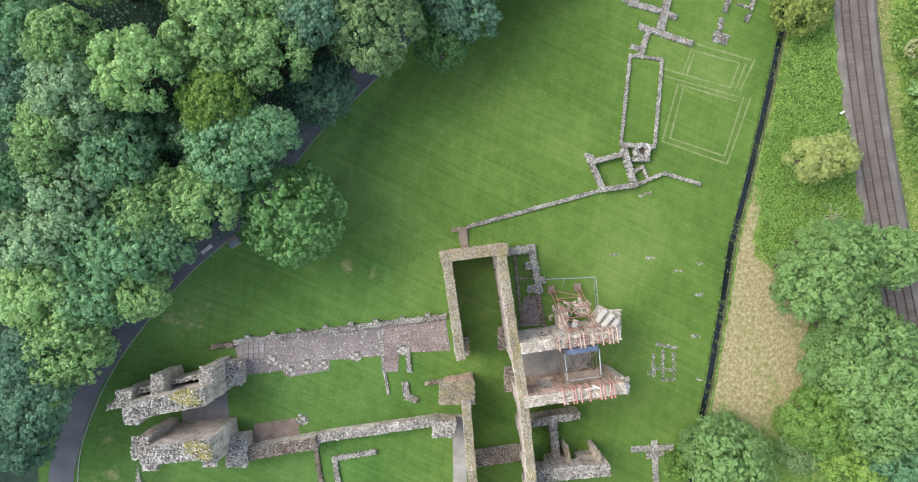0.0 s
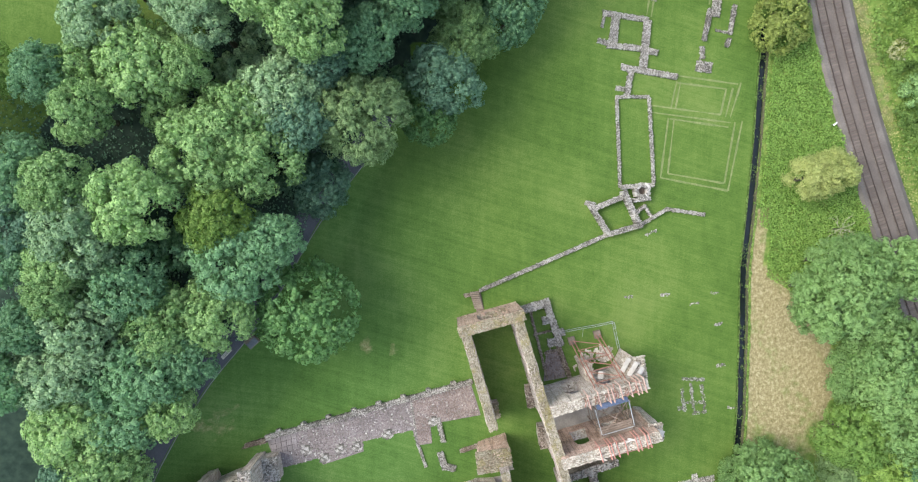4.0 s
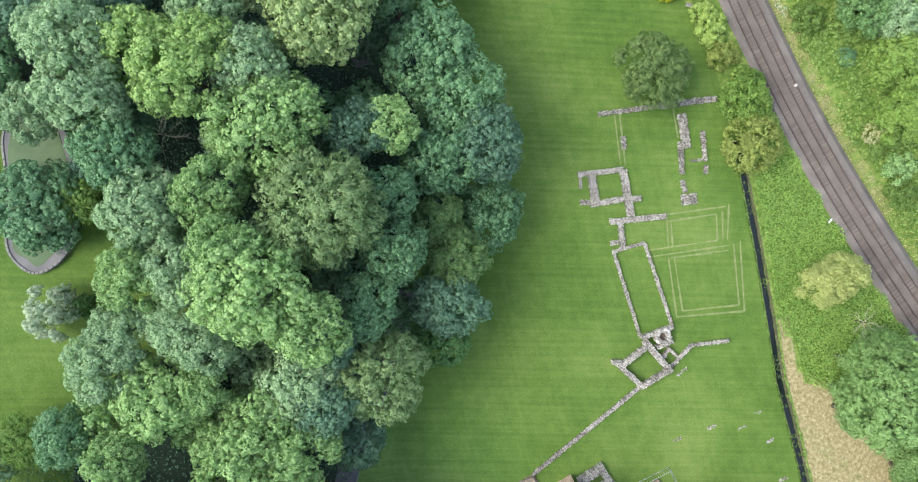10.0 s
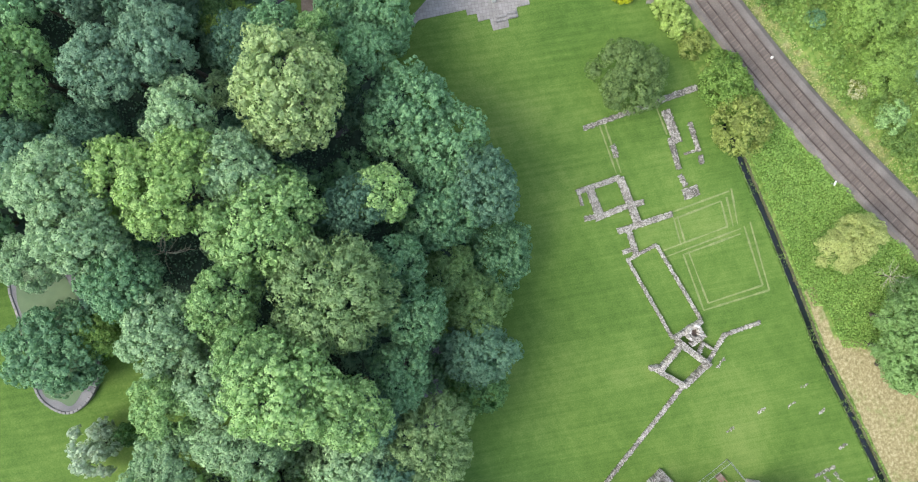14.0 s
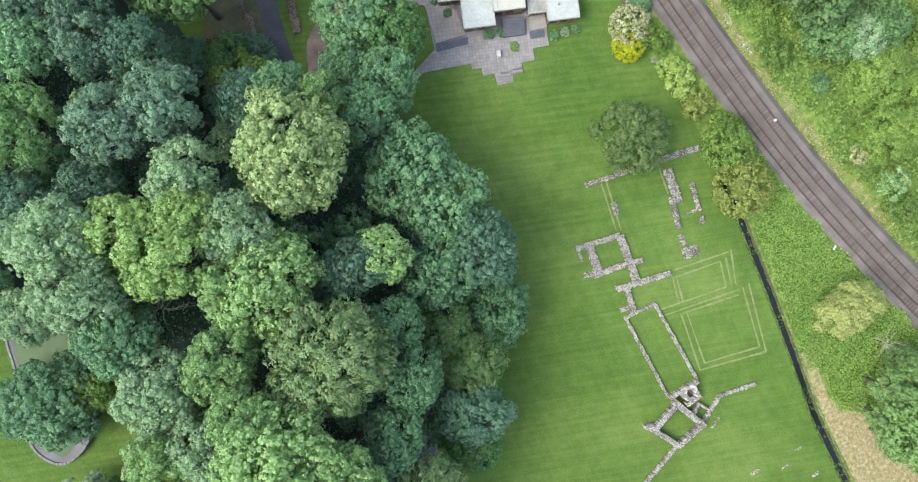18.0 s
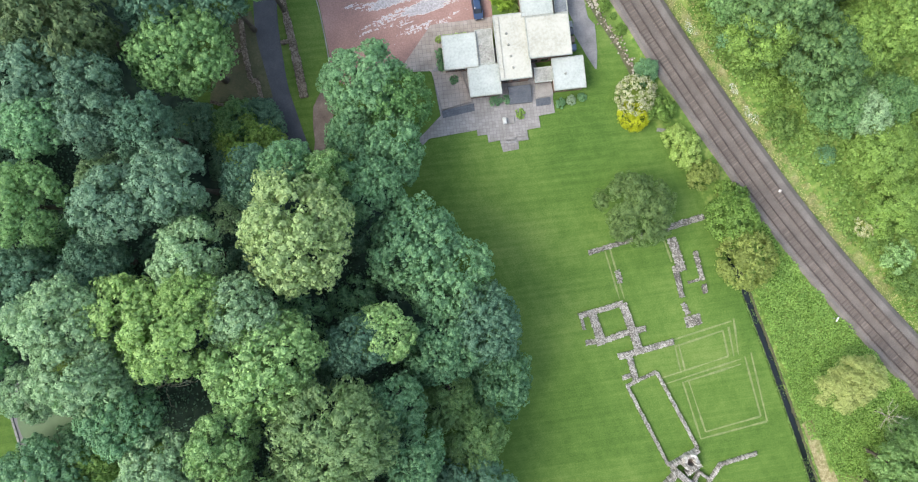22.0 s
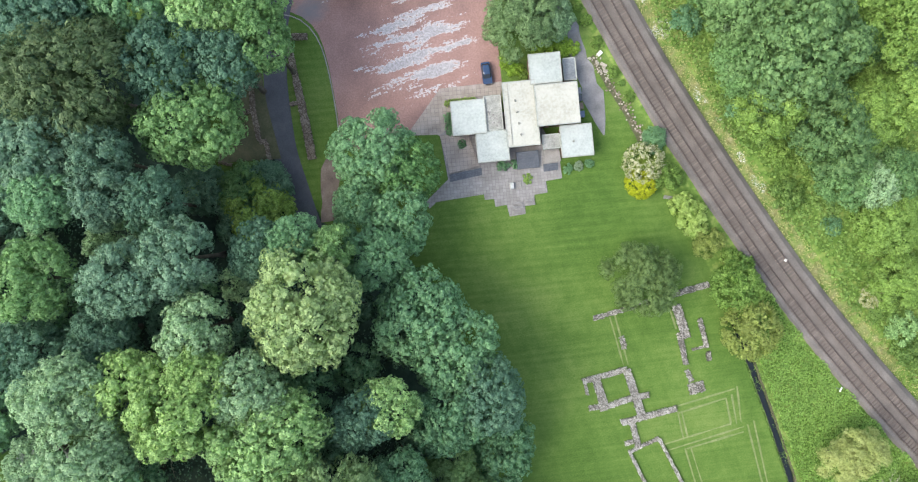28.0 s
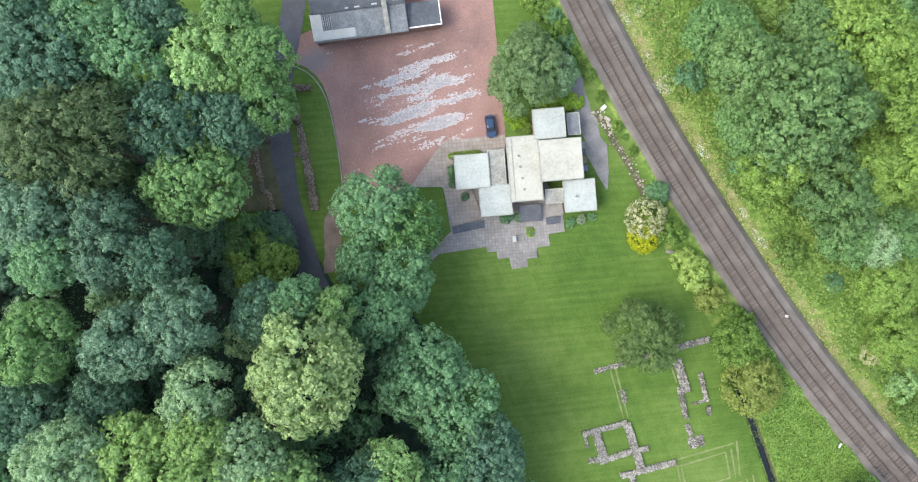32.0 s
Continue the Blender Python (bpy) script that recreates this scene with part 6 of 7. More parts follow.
for k in range(4):
    bm = bmesh.new()
    px, py = 51.3 - 0.77 * k, 102.7 - 1.95 * k
    bmesh.ops.create_cone(bm, cap_ends=True, segments=14, radius1=0.24, radius2=0.18, depth=0.35, matrix=Matrix.Translation((px, py, 4.25)))
    part("roof_vent", bm, FELT_GREY, spine)
for off in (-2.1,):
    bm = bmesh.new()
    box(bm, (0.09, 11.2, 0.05), (51.0 + off * math.cos(radians(AX)), 100.1 + off * math.sin(radians(AX)), 4.18), AX, 0, 0.01)
    part("roof_seam", bm, FELT_GREY, spine)
lr = random.Random(8)
for k in range(12):
    bm = bmesh.new()
    box(bm, (0.3, 0.3, 0.14), (46.6 + lr.uniform(-0.8, 0.8), 102.2 + lr.uniform(-1.6, 1.6), 3.27), lr.uniform(0, 90), 0, 0.04)
    part("loose_slab", bm, GRAVEL, link)
bm = bmesh.new()
bmesh.ops.create_cone(bm, cap_ends=True, segments=12, radius1=0.22, radius2=0.2, depth=0.4, matrix=Matrix.Translation((56.6, 90.7, 3.5)))
part("roof_vent", bm, FELT_GREY, house)
garden_steps = thing("entrance_steps", "dark grey entrance steps between the wings", "steps")
for k in range(6):
    bm = bmesh.new()
    px, py = 47.2 - 0.42 * 0.55 * k + 1.4, 93.6 - 0.85 * 0.55 * k
    box(bm, (4.2, 0.6, 1.0), (px, py, 0.75 - 0.12 * k), AX, 0, 0.02)
    part("step", bm, SLATE_DARK, garden_steps)
for cx, cy, w, count in ((37.1, 96.4, 6.2, 4), (51.5, 89.0, 2.8, 4)):
    flight = thing("terrace_steps", "short flight of dark grey steps down to the terrace", "steps", "steps on the terrace")
    for k in range(count):
        bm = bmesh.new()
        box(bm, (w, 0.36, 0.7), (cx - 0.19 - 0.15 * k, cy + 0.37 - 0.30 * k, 0.1 - 0.09 * k), AX + (7 if w > 5 else 2), 0, 0.02)
        part("step", bm, SLATE_DARK, flight)
plinth = thing("stone_plinth", "carved stone plinth on the terrace", "plinth")
bm = bmesh.new()
box(bm, (0.7, 1.2, 1.0), (42.9, 89.9, 0.6), AX, 0, 0.08)
part("block", bm, FASCIA, plinth)
bm = bmesh.new()
box(bm, (1.6, 1.3, 0.25), (43.9, 89.4, 0.25), AX, 0, 0.06)
part("base", bm, GRAVEL, plinth)
for bx, by in ((41.9, 86.6), (44.2, 85.9), (41.7, 85.9), (44.0, 85.2)):
    bench = thing("terrace_bench", "weathered grey wooden bench on the terrace", "bench", "terrace benches")
    for k in range(3):
        bm = bmesh.new()
        box(bm, (1.9, 0.14, 0.05), (bx, by + 0.17 * k - 0.17, 0.62), AX)
        part("slat", bm, TIMBER_GREY, bench)
    for k in (-0.75, 0.75):
        bm = bmesh.new()
        box(bm, (0.1, 0.5, 0.46), (bx + k * math.cos(radians(AX)), by + k * math.sin(radians(AX)), 0.38), AX)
        part("leg", bm, TIMBER_GREY, bench)
for x, y, r, z, leaf in ((46.2, 89.4, 0.95, 0.6, "BRIGHT"), (38.6, 104.9, 0.85, 1.3, "SYCAMORE"), (39.2, 106.1, 0.85, 1.3, "SYCAMORE"), (39.7, 107.2, 0.85, 1.2, "SYCAMORE"), (41.0, 109.5, 0.65, 1.2, "VARIEGATED"), (41.8, 109.1, 0.65, 1.2, "VARIEGATED"), (42.5, 108.8, 0.65, 1.2, "VARIEGATED"), (43.2, 108.4, 0.65, 1.2, "VARIEGATED"), (44.0, 108.1, 0.65, 1.2, "VARIEGATED"), (44.8, 107.7, 0.65, 1.2, "VARIEGATED"), (45.5, 107.3, 0.65, 1.2, "VARIEGATED"), (39.2, 101.6, 0.9, 1.1, "SYCAMORE"), (43.6, 94.0, 1.1, 0.9, "SYCAMORE"), (45.6, 93.0, 0.9, 0.9, "SYCAMORE"), (53.6, 86.9, 0.9, 0.8, "SYCAMORE"), (55.6, 86.3, 0.9, 0.8, "SILVER"), (57.6, 85.6, 0.8, 0.7, "SYCAMORE"), (61.5, 108.6, 2.2, 1.9, "LIME"), (64.2, 107.2, 2.2, 2.0, "LIME"), (66.2, 105.8, 1.6, 1.6, "LIME"), (55.0, 108.0, 1.6, 2.0, "LIME"), (54.4, 110.0, 1.3, 1.6, "LIME"), (56.0, 106.6, 1.0, 1.2, "BRIGHT")):
    tree(x, y, r, floor_z(x, y) + z, leaf, "shrub", "small clipped garden shrub beside the building", "shrub", low=True, group="garden shrubs")
for x, y, r, z, leaf in ((70.9, 104.1, 1.2, 1.5, "BRIGHT"), (71.5, 108.7, 1.1, 1.4, "BRIGHT"), (71.6, 111.6, 0.8, 1.1, "BRIGHT"), (70.6, 97.7, 1.1, 1.3, "BRIGHT"), (70.8, 92.2, 1.0, 1.2, "BRIGHT"), (70.9, 95.2, 0.7, 1.0, "GOLD"), (69.9, 123.6, 1.9, 2.2, "BRIGHT"), (71.0, 121.6, 1.7, 2.2, "SYCAMORE"), (70.8, 118.9, 1.9, 2.4, "FRESH"), (70.4, 116.1, 1.8, 2.0, "SYCAMORE"), (71.3, 114.8, 1.3, 1.6, "FRESH"), (69.0, 126.5, 2.0, 2.4, "BRIGHT")):
    tree(x, y, r, floor_z(x, y) + z, leaf, "shrub", "self-sown leafy shrub on the railway verge", "shrub", low=True, group="verge shrubs")
for k, (x, y, m) in enumerate(((63.0, 98.2, SLATE), (62.4, 97.0, SLATE_DARK), (61.8, 95.6, TIMBER), (61.2, 94.2, BLUE))):
    bin_ob = thing("wheeled_bin", "wheeled refuse bin against the east wall" if m is not BLUE else "blue wheeled refuse bin against the east wall", "bin", "bins behind the building")
    bm = bmesh.new()
    box(bm, (0.95, 1.1, 1.1), (x, y, 0.65), AX, 0, 0.05)
    part("body", bm, m, bin_ob)
    bm = bmesh.new()
    box(bm, (1.02, 1.18, 0.12), (x, y, 1.26), AX, 0, 0.04)
    part("lid", bm, m, bin_ob)

# ---- car ----
car = thing("car", "small dark blue hatchback parked on red tarmac", "car", at=(50.2, 110.3, 0.06))
car.rotation_euler = (0, 0, radians(-24))


def car_shell(levels, name, material, label=""):
    bm = bmesh.new()
    rings = []
    for z, hw, y0, y1 in levels:
        rings.append([bm.verts.new((x, y, z)) for x, y in ((-hw * 0.82, y0), (hw * 0.82, y0), (hw, y0 + 0.35), (hw, y1 - 0.35), (hw * 0.8, y1), (-hw * 0.8, y1), (-hw, y1 - 0.35), (-hw, y0 + 0.35))])
    for a, b in zip(rings, rings[1:]):
        for i in range(8):
            bm.faces.new((a[i], a[(i + 1) % 8], b[(i + 1) % 8], b[i]))
    bm.faces.new(rings[-1])
    bm.faces.new(rings[0][::-1])
    return part(name, bm, material, car, label)


car_shell(((0.25, 0.84, -2.1, 2.1), (0.6, 0.9, -2.15, 2.15), (0.92, 0.86, -2.05, 2.05)), "body", CARPAINT)
car_shell(((0.92, 0.80, -1.05, 1.75), (1.38, 0.64, -0.35, 1.35)), "glasshouse", GLASS, "dark glass all round")
car_shell(((1.38, 0.65, -0.38, 1.38), (1.46, 0.56, -0.2, 1.2)), "roof", CARPAINT)
for x, y in ((-0.8, -1.3), (0.8, -1.3), (-0.8, 1.3), (0.8, 1.3)):
    bm = bmesh.new()
    bmesh.ops.create_cone(bm, cap_ends=True, segments=16, radius1=0.31, radius2=0.31, depth=0.2, matrix=Matrix.Translation((x, y, 0.31)) @ Matrix.Rotation(radians(90), 4, "Y"))
    part("wheel", bm, RUBBER, car)
for x in (-0.6, 0.6):
    bm = bmesh.new()
    box(bm, (0.34, 0.14, 0.16), (x, -2.06, 0.72), 0, 0, 0.03)
    part("headlight", bm, WHITE, car)
    bm = bmesh.new()
    box(bm, (0.2, 0.12, 0.12), (x * 1.6, -0.85, 1.0), 0, 0, 0.03)
    part("mirror", bm, CARPAINT, car)

# ---- large slate-roofed house north of the car park ----
inn = thing("slate_house", "large old house with grey slate roofs and white coping", "house")


def along(u, v, z):
    """A place on the house: along its front, back from it, and up."""
    return Vector((30.5 + 0.9135 * u + 0.4067 * v, 140.0 - 0.4067 * u + 0.9135 * v, z))


def slab_of(name, corners, thick, m, parent, label=""):
    bm = bmesh.new()
    top = [bm.verts.new(along(*c)) for c in corners]
    low = [bm.verts.new(along(u, v, z - thick)) for u, v, z in corners]
    n = len(corners)
    bm.faces.new(top)
    bm.faces.new(low[::-1])
    for k in range(n):
        bm.faces.new((low[k], low[(k + 1) % n], top[(k + 1) % n], top[k]))
    return part(name, bm, m, parent, label)


def house_wall(u0, u1, v0, v1, z):
    return slab_of("wall", [(u0, v0, z), (u1, v0, z), (u1, v1, z), (u0, v1, z)], z, BRICK, inn)


house_wall(0.2, 17.2, 0.25, 4.4, 3.4)
house_wall(0.6, 17.2, 4.4, 13.5, 5.0)
for k in range(9):
    u0, u1 = 17.4 * k / 9, 17.4 * (k + 1) / 9
    slab_of("roof", [(u0, -0.1, 3.6), (u1 - 0.03, -0.1, 3.6), (u1 - 0.03, 4.5, 5.0), (u0, 4.5, 5.0)], 0.14, SLATE, inn, "weathered grey slate lean-to roof" if k == 0 else "")
slab_of("roof", [(0.4, 4.3, 5.3), (17.4, 4.3, 5.3), (17.4, 9.0, 7.8), (0.4, 9.0, 7.8)], 0.16, SLATE_DARK, inn, "darker stained slate roof")
slab_of("roof", [(0.4, 9.0, 7.8), (17.4, 9.0, 7.8), (17.4, 13.8, 5.2), (0.4, 13.8, 5.2)], 0.16, SLATE_DARK, inn)
slab_of("flashing", [(0.0, 0.0, 3.72), (7.8, 0.0, 3.72), (7.8, 1.5, 4.18), (0.0, 1.5, 4.18)], 0.07, FASCIA, inn, "flaking white painted strip over the slates")
slab_of("flashing", [(0.0, 1.5, 4.18), (2.0, 1.5, 4.18), (2.0, 4.4, 5.06), (0.0, 4.4, 5.06)], 0.07, FASCIA, inn)
slab_of("skylight", [(2.2, 1.7, 4.26), (3.7, 1.7, 4.26), (3.7, 4.0, 4.96), (2.2, 4.0, 4.96)], 0.08, SLATE_DARK, inn, "dull ribbed skylight")
for k in range(5):
    slab_of("glazing_bar", [(2.25 + 0.34 * k, 1.7, 4.31), (2.31 + 0.34 * k, 1.7, 4.31), (2.31 + 0.34 * k, 4.0, 5.01), (2.25 + 0.34 * k, 4.0, 5.01)], 0.04, FASCIA, inn)
slab_of("coping", [(13.2, -0.2, 3.85), (14.1, -0.2, 3.85), (14.1, 9.0, 8.1), (13.2, 9.0, 8.1)], 0.5, FELT_GREY, inn, "grey coping between the roofs")
slab_of("gutter", [(0.0, -0.28, 3.5), (17.4, -0.28, 3.5), (17.4, -0.1, 3.5), (0.0, -0.1, 3.5)], 0.14, SLATE, inn)
for u, v, w in ((8.3, 4.5, 0.9), (9.8, 4.9, 1.2), (11.4, 4.6, 1.0), (12.1, 5.0, 0.6), (6.6, 4.5, 0.6)):
    slab_of("lead_flashing", [(u, v, 5.55), (u + w, v, 5.55), (u + w, v + 0.22, 5.66), (u, v + 0.22, 5.66)], 0.06, FASCIA, inn)
slab_of("chimney", [(15.3, 4.8, 7.0), (16.2, 4.8, 7.0), (16.2, 5.6, 7.0), (15.3, 5.6, 7.0)], 1.8, FASCIA, inn, "small pale chimney stack")
house_wall(17.6, 23.3, 0.5, 4.6, 3.1)
slab_of("roof", [(17.5, 0.4, 3.25), (23.4, 0.4, 3.25), (23.4, 4.8, 3.35), (17.5, 4.8, 3.35)], 0.16, SLATE_DARK, inn, "flat dark annexe roof")
slab_of("gutter", [(17.5, 0.2, 3.38), (23.6, 0.2, 3.38), (23.6, 0.42, 3.38), (17.5, 0.42, 3.38)], 0.2, WHITE, inn, "white gutter")
slab_of("gutter", [(23.4, 0.42, 3.38), (23.6, 0.42, 3.38), (23.6, 4.8, 3.48), (23.4, 4.8, 3.48)], 0.2, WHITE, inn)

# stone footings beside the lane
gate = thing("gatehouse_footings", "knee-high rubble footings beside the tarmac lane", "ruin footings")
for a, b, wd, h in (((21.8, 136.4), (25.4, 134.2), 1.1, 0.8), ((21.9, 135.4), (19.2, 128), 1.1, 0.8), ((19.2, 128), (16.8, 121.5), 1.3, 0.8), ((16.8, 121.5), (13.9, 114.4), 1.5, 0.8), ((17.6, 124.6), (16.0, 125.2), 0.8, 0.5)):
    low_wall(gate, a, b, wd, h, RUBBLE_RED)
for a, b, wd, h in (((12.0, 132.8), (9.5, 128.0), 0.9, 0.6), ((9.5, 128.0), (7.4, 122.6), 0.9, 0.6), ((5.0, 129.2), (9.4, 128.0), 0.8, 0.5), ((7.3, 122.4), (8.4, 121.9), 0.8, 0.4), ((8.2, 121.6), (7.1, 118.6), 0.8, 0.4), ((-1.2, 123.2), (0.4, 121.6), 0.6, 0.3)):
    low_wall(gate, a, b, wd, h, RUBBLE_RED)
stones = thing("stone_pile", "row of tumbled pale blocks beside the railway bank", "stones")
sr = random.Random(4)
ribbon("stone_verge", [(68.9, 102.5), (68.7, 96), (68.9, 90), (68.2, 84)], 1.1, DAMP, "bare earth under the tumbled stones", "path", edge=0.5)
for k in range(170):
    f = sr.random()
    px, py = 68.7 + 0.5 * math.sin(f * 3) + sr.gauss(0, 0.45), 102.5 - 18.5 * f
    bm = bmesh.new()
    box(bm, (sr.uniform(0.18, 0.42), sr.uniform(0.15, 0.32), 0.35), (px, py, floor_z(px, py) + 0.15), sr.uniform(0, 180), 0, 0.07)
    part("block", bm, RUBBLE_RED if f > 0.3 and sr.random() < 0.75 else PALE, stones)

# ---- pond on the hill ----
pond_z = max(floor_z(-43, 88), floor_z(-57, 76)) + 0.15
POND = [(-47.2, 76.6), (-48.9, 73.9), (-52.0, 72.0), (-55.3, 71.7), (-57.2, 73.2), (-58.2, 76.4), (-57.2, 80), (-55.0, 84.5), (-53.2, 89), (-51.6, 93.5), (-48.6, 96), (-45.0, 94.8), (-42.8, 91.5), (-42.8, 87.0), (-44.6, 83.2), (-46.2, 79.8)]
ring = []
for k in range(16):
    p0, p1, p2, p3 = (Vector(POND[(k + o) % 16]) for o in (-1, 0, 1, 2))
    for f in (0, 0.25, 0.5, 0.75):
        q = 0.5 * (2 * p1 + (p2 - p0) * f + (2 * p0 - 5 * p1 + 4 * p2 - p3) * f**2 + (3 * p1 - p0 - 3 * p2 + p3) * f**3)
        ring.append((q.x, q.y))
sheet("pond_margin", ring, GRIT, "silty grey shelf round the pond's edge", "pond", pond_z, 0.9)
middle = Vector((sum(p[0] for p in ring) / len(ring), sum(p[1] for p in ring) / len(ring)))
inner = [Vector(p) + (middle - Vector(p)).normalized() * (1.2 + 0.35 * math.sin(k * 0.9)) for k, p in enumerate(ring)]
bm = bmesh.new()
prism(bm, [(p.x, p.y) for p in inner], pond_z - 0.6, pond_z + 0.03)
bmesh.ops.recalc_face_normals(bm, faces=bm.faces)
pond = new("pond_water", bpy.data.meshes.new("pond_water"))
bm.to_mesh(pond.data)
bm.free()
pond.data.materials.append(WATER_GREEN)
tagged(pond, "algae-green still pond water on the hilltop lawn", "pond", kind="structure")
pond_edge = thing("pond_kerb", "low kerb of pale stones round the pond", "kerb", kind="structure")
for p, q in zip(ring, ring[1:] + ring[:1]):
    o = Vector((p[1] - q[1], q[0] - p[0])).normalized()
    mid = Vector(((p[0] + q[0]) / 2, (p[1] + q[1]) / 2))
    bm = bmesh.new()
    box(bm, (0.42, (Vector(p) - Vector(q)).length * 0.94, 0.9), (mid.x + 0.15 * o.x, mid.y + 0.15 * o.y, pond_z - 0.28), math.degrees(math.atan2(o.y, o.x)), 0, 0.05)
    part("kerb_stone", bm, YARD, pond_edge)

# ---- seat and plinth beside the lane ----
seat_z = floor_z(-43.4, -1.9)
bench_w = thing("bench", "pale weathered timber bench beside the lane", "bench", at=(-43.4, -1.9, seat_z))
bench_w.rotation_euler = (0, 0, radians(38))
for k in range(3):
    bm = bmesh.new()
    box(bm, (2.3, 0.2, 0.07), (0, -0.24 + 0.24 * k, 0.45), 0, 0, 0.02)
    part("slat", bm, SHEET, bench_w)
for k in (-0.9, 0.9):
    bm = bmesh.new()
    box(bm, (0.14, 0.6, 0.5), (k, 0, 0.17), 0, 0, 0.02)
    part("leg", bm, TIMBER, bench_w)
plinth_z = floor_z(-39.1, -0.5)
plinth = thing("stone_plinth", "square stone plinth with a slate panel on a brown base", "plinth", at=(-39.1, -0.5, plinth_z))
plinth.rotation_euler = (0, 0, radians(35))
bm = bmesh.new()
box(bm, (2.2, 2.0, 0.9), (0, 0, 0.2), 0, 0, 0.06)
part("base", bm, RUBBLE_RED, plinth)
bm = bmesh.new()
box(bm, (2.0, 1.1, 0.12), (0, -0.4, 0.7), 0, 0, 0.02)
part("panel", bm, SLATE, plinth)

# ---- dead trees, a bench under the shrubs and pale blocks by the railway ----


def dead_tree(x, y, top, spread, seed, label):
    """A bare bleached tree: a leaning stem and crooked thin branches."""
    r = random.Random(seed)
    z = floor_z(x, y)
    root = thing("dead_tree", label, "tree", at=(x, y, z))
    height = top - z
    bm = bmesh.new()
    bmesh.ops.create_cone(bm, cap_ends=True, segments=7, radius1=0.14, radius2=0.05, depth=height + 0.3, matrix=Matrix.Translation((0, 0, height / 2 - 0.15)))
    part("trunk", bm, BARK, root)
    for k in range(12):
        a = r.uniform(0, 6.28)
        p = Vector((0, 0, height * r.uniform(0.75, 1.0)))
        bm = bmesh.new()
        for _ in range(4):
            a += r.uniform(-0.6, 0.6)
            q = p + Vector((math.cos(a), math.sin(a), r.uniform(-0.25, 0.35))) * spread * r.uniform(0.2, 0.36)
            bar(bm, p, q, 0.034, 5)
            side = q + Vector((math.cos(a + 0.9), math.sin(a + 0.9), 0.1)) * spread * 0.18
            bar(bm, q, side, 0.022, 4)
            p = q
        part("branch", bm, BLEACHED, root)


BLEACHED = surface("bleached dead wood", (0.30, 0.28, 0.19), (0.46, 0.43, 0.31), (0.62, 0.59, 0.47), 0.9, 8, 0.85, 0.3, 0.02)
dead_tree(72.0, 4.2, 4.4, 2.6, 3, "bare bleached dead tree among the brambles")
dead_tree(-26.8, 82.6, 23.5, 3.4, 8, "bare grey dead tree in a gap of the wood")
garden_bench = thing("bench", "small grey wooden bench under the garden shrubs", "bench", at=(66.8, 72.0, floor_z(66.8, 72.0)))
garden_bench.rotation_euler = (0, 0, radians(-42))
for k in range(4):
    bm = bmesh.new()
    box(bm, (1.8, 0.11, 0.05), (0, -0.2 + 0.14 * k, 0.45), 0, 0, 0.01)
    part("slat", bm, TIMBER_GREY, garden_bench)
for k in (-0.75, 0.75):
    bm = bmesh.new()
    box(bm, (0.09, 0.5, 0.45), (k, 0, 0.2), 0, 0, 0.01)
    part("leg", bm, TIMBER_GREY, garden_bench)
bm = bmesh.new()
box(bm, (1.8, 0.06, 0.35), (0, 0.3, 0.7), 0, 0, 0.01)
part("backrest", bm, TIMBER_GREY, garden_bench)
for bx, by, w, d, h, turn in ((70.4, 102.1, 0.95, 0.7, 0.6, 12), (69.9, 99.9, 0.6, 1.3, 0.4, 28), (69.6, 98.6, 0.5, 0.9, 0.35, 40)):
    pale_block = thing("stone_block", "squared pale stone block beside the railway bank", "stone", "pale blocks", at=(bx, by, floor_z(bx, by)))
    bm = bmesh.new()
    box(bm, (w, d, h), (0, 0, h / 2 - 0.04), turn, 0, 0.05)
    part("block", bm, WHITE if w > 0.9 else PALE, pale_block)
cabinet = thing("trackside_box", "small pale trackside equipment box", "box", at=(79.1, 50.1, floor_z(79.1, 50.1)))
bm = bmesh.new()
box(bm, (0.45, 0.35, 0.6), (0, 0, 0.28), 30, 0, 0.03)
part("housing", bm, WHITE, cabinet)
bm = bmesh.new()
box(bm, (0.5, 0.4, 0.06), (0, 0, 0.6), 30, 0, 0.02)
part("lid", bm, SHEET, cabinet)

# ---- ditch water and its stone edge ----
water = [(x - 0.7, y) for x, y in DITCH] + [(x + 0.7, y) for x, y in DITCH[::-1]]
sheet("ditch_water", water, WATER_DARK, "dark water standing in a straight stone-lined ditch", "water", -0.9, 0.5)
ditch_edge = thing("ditch_wall", "low stone lining along the ditch", "wall", kind="structure")
for p, q in zip(DITCH, DITCH[1:]):
    for side, hgt in ((0.80, -0.14), (-0.80, -0.2)):
        wall_count[0] += 1
        verts, faces = [], []
        rubble(verts, faces, (p[0] + side, p[1]), (q[0] + side, q[1]), 0.2, -1.5, hgt, 300 + wall_count[0], 0.42, 0.06)
        mesh_object("lining", verts, faces, DAMP, ditch_edge, kind="stuff")

# ---- railway ----
ys = np.arange(-140, 240.1, 2.0)


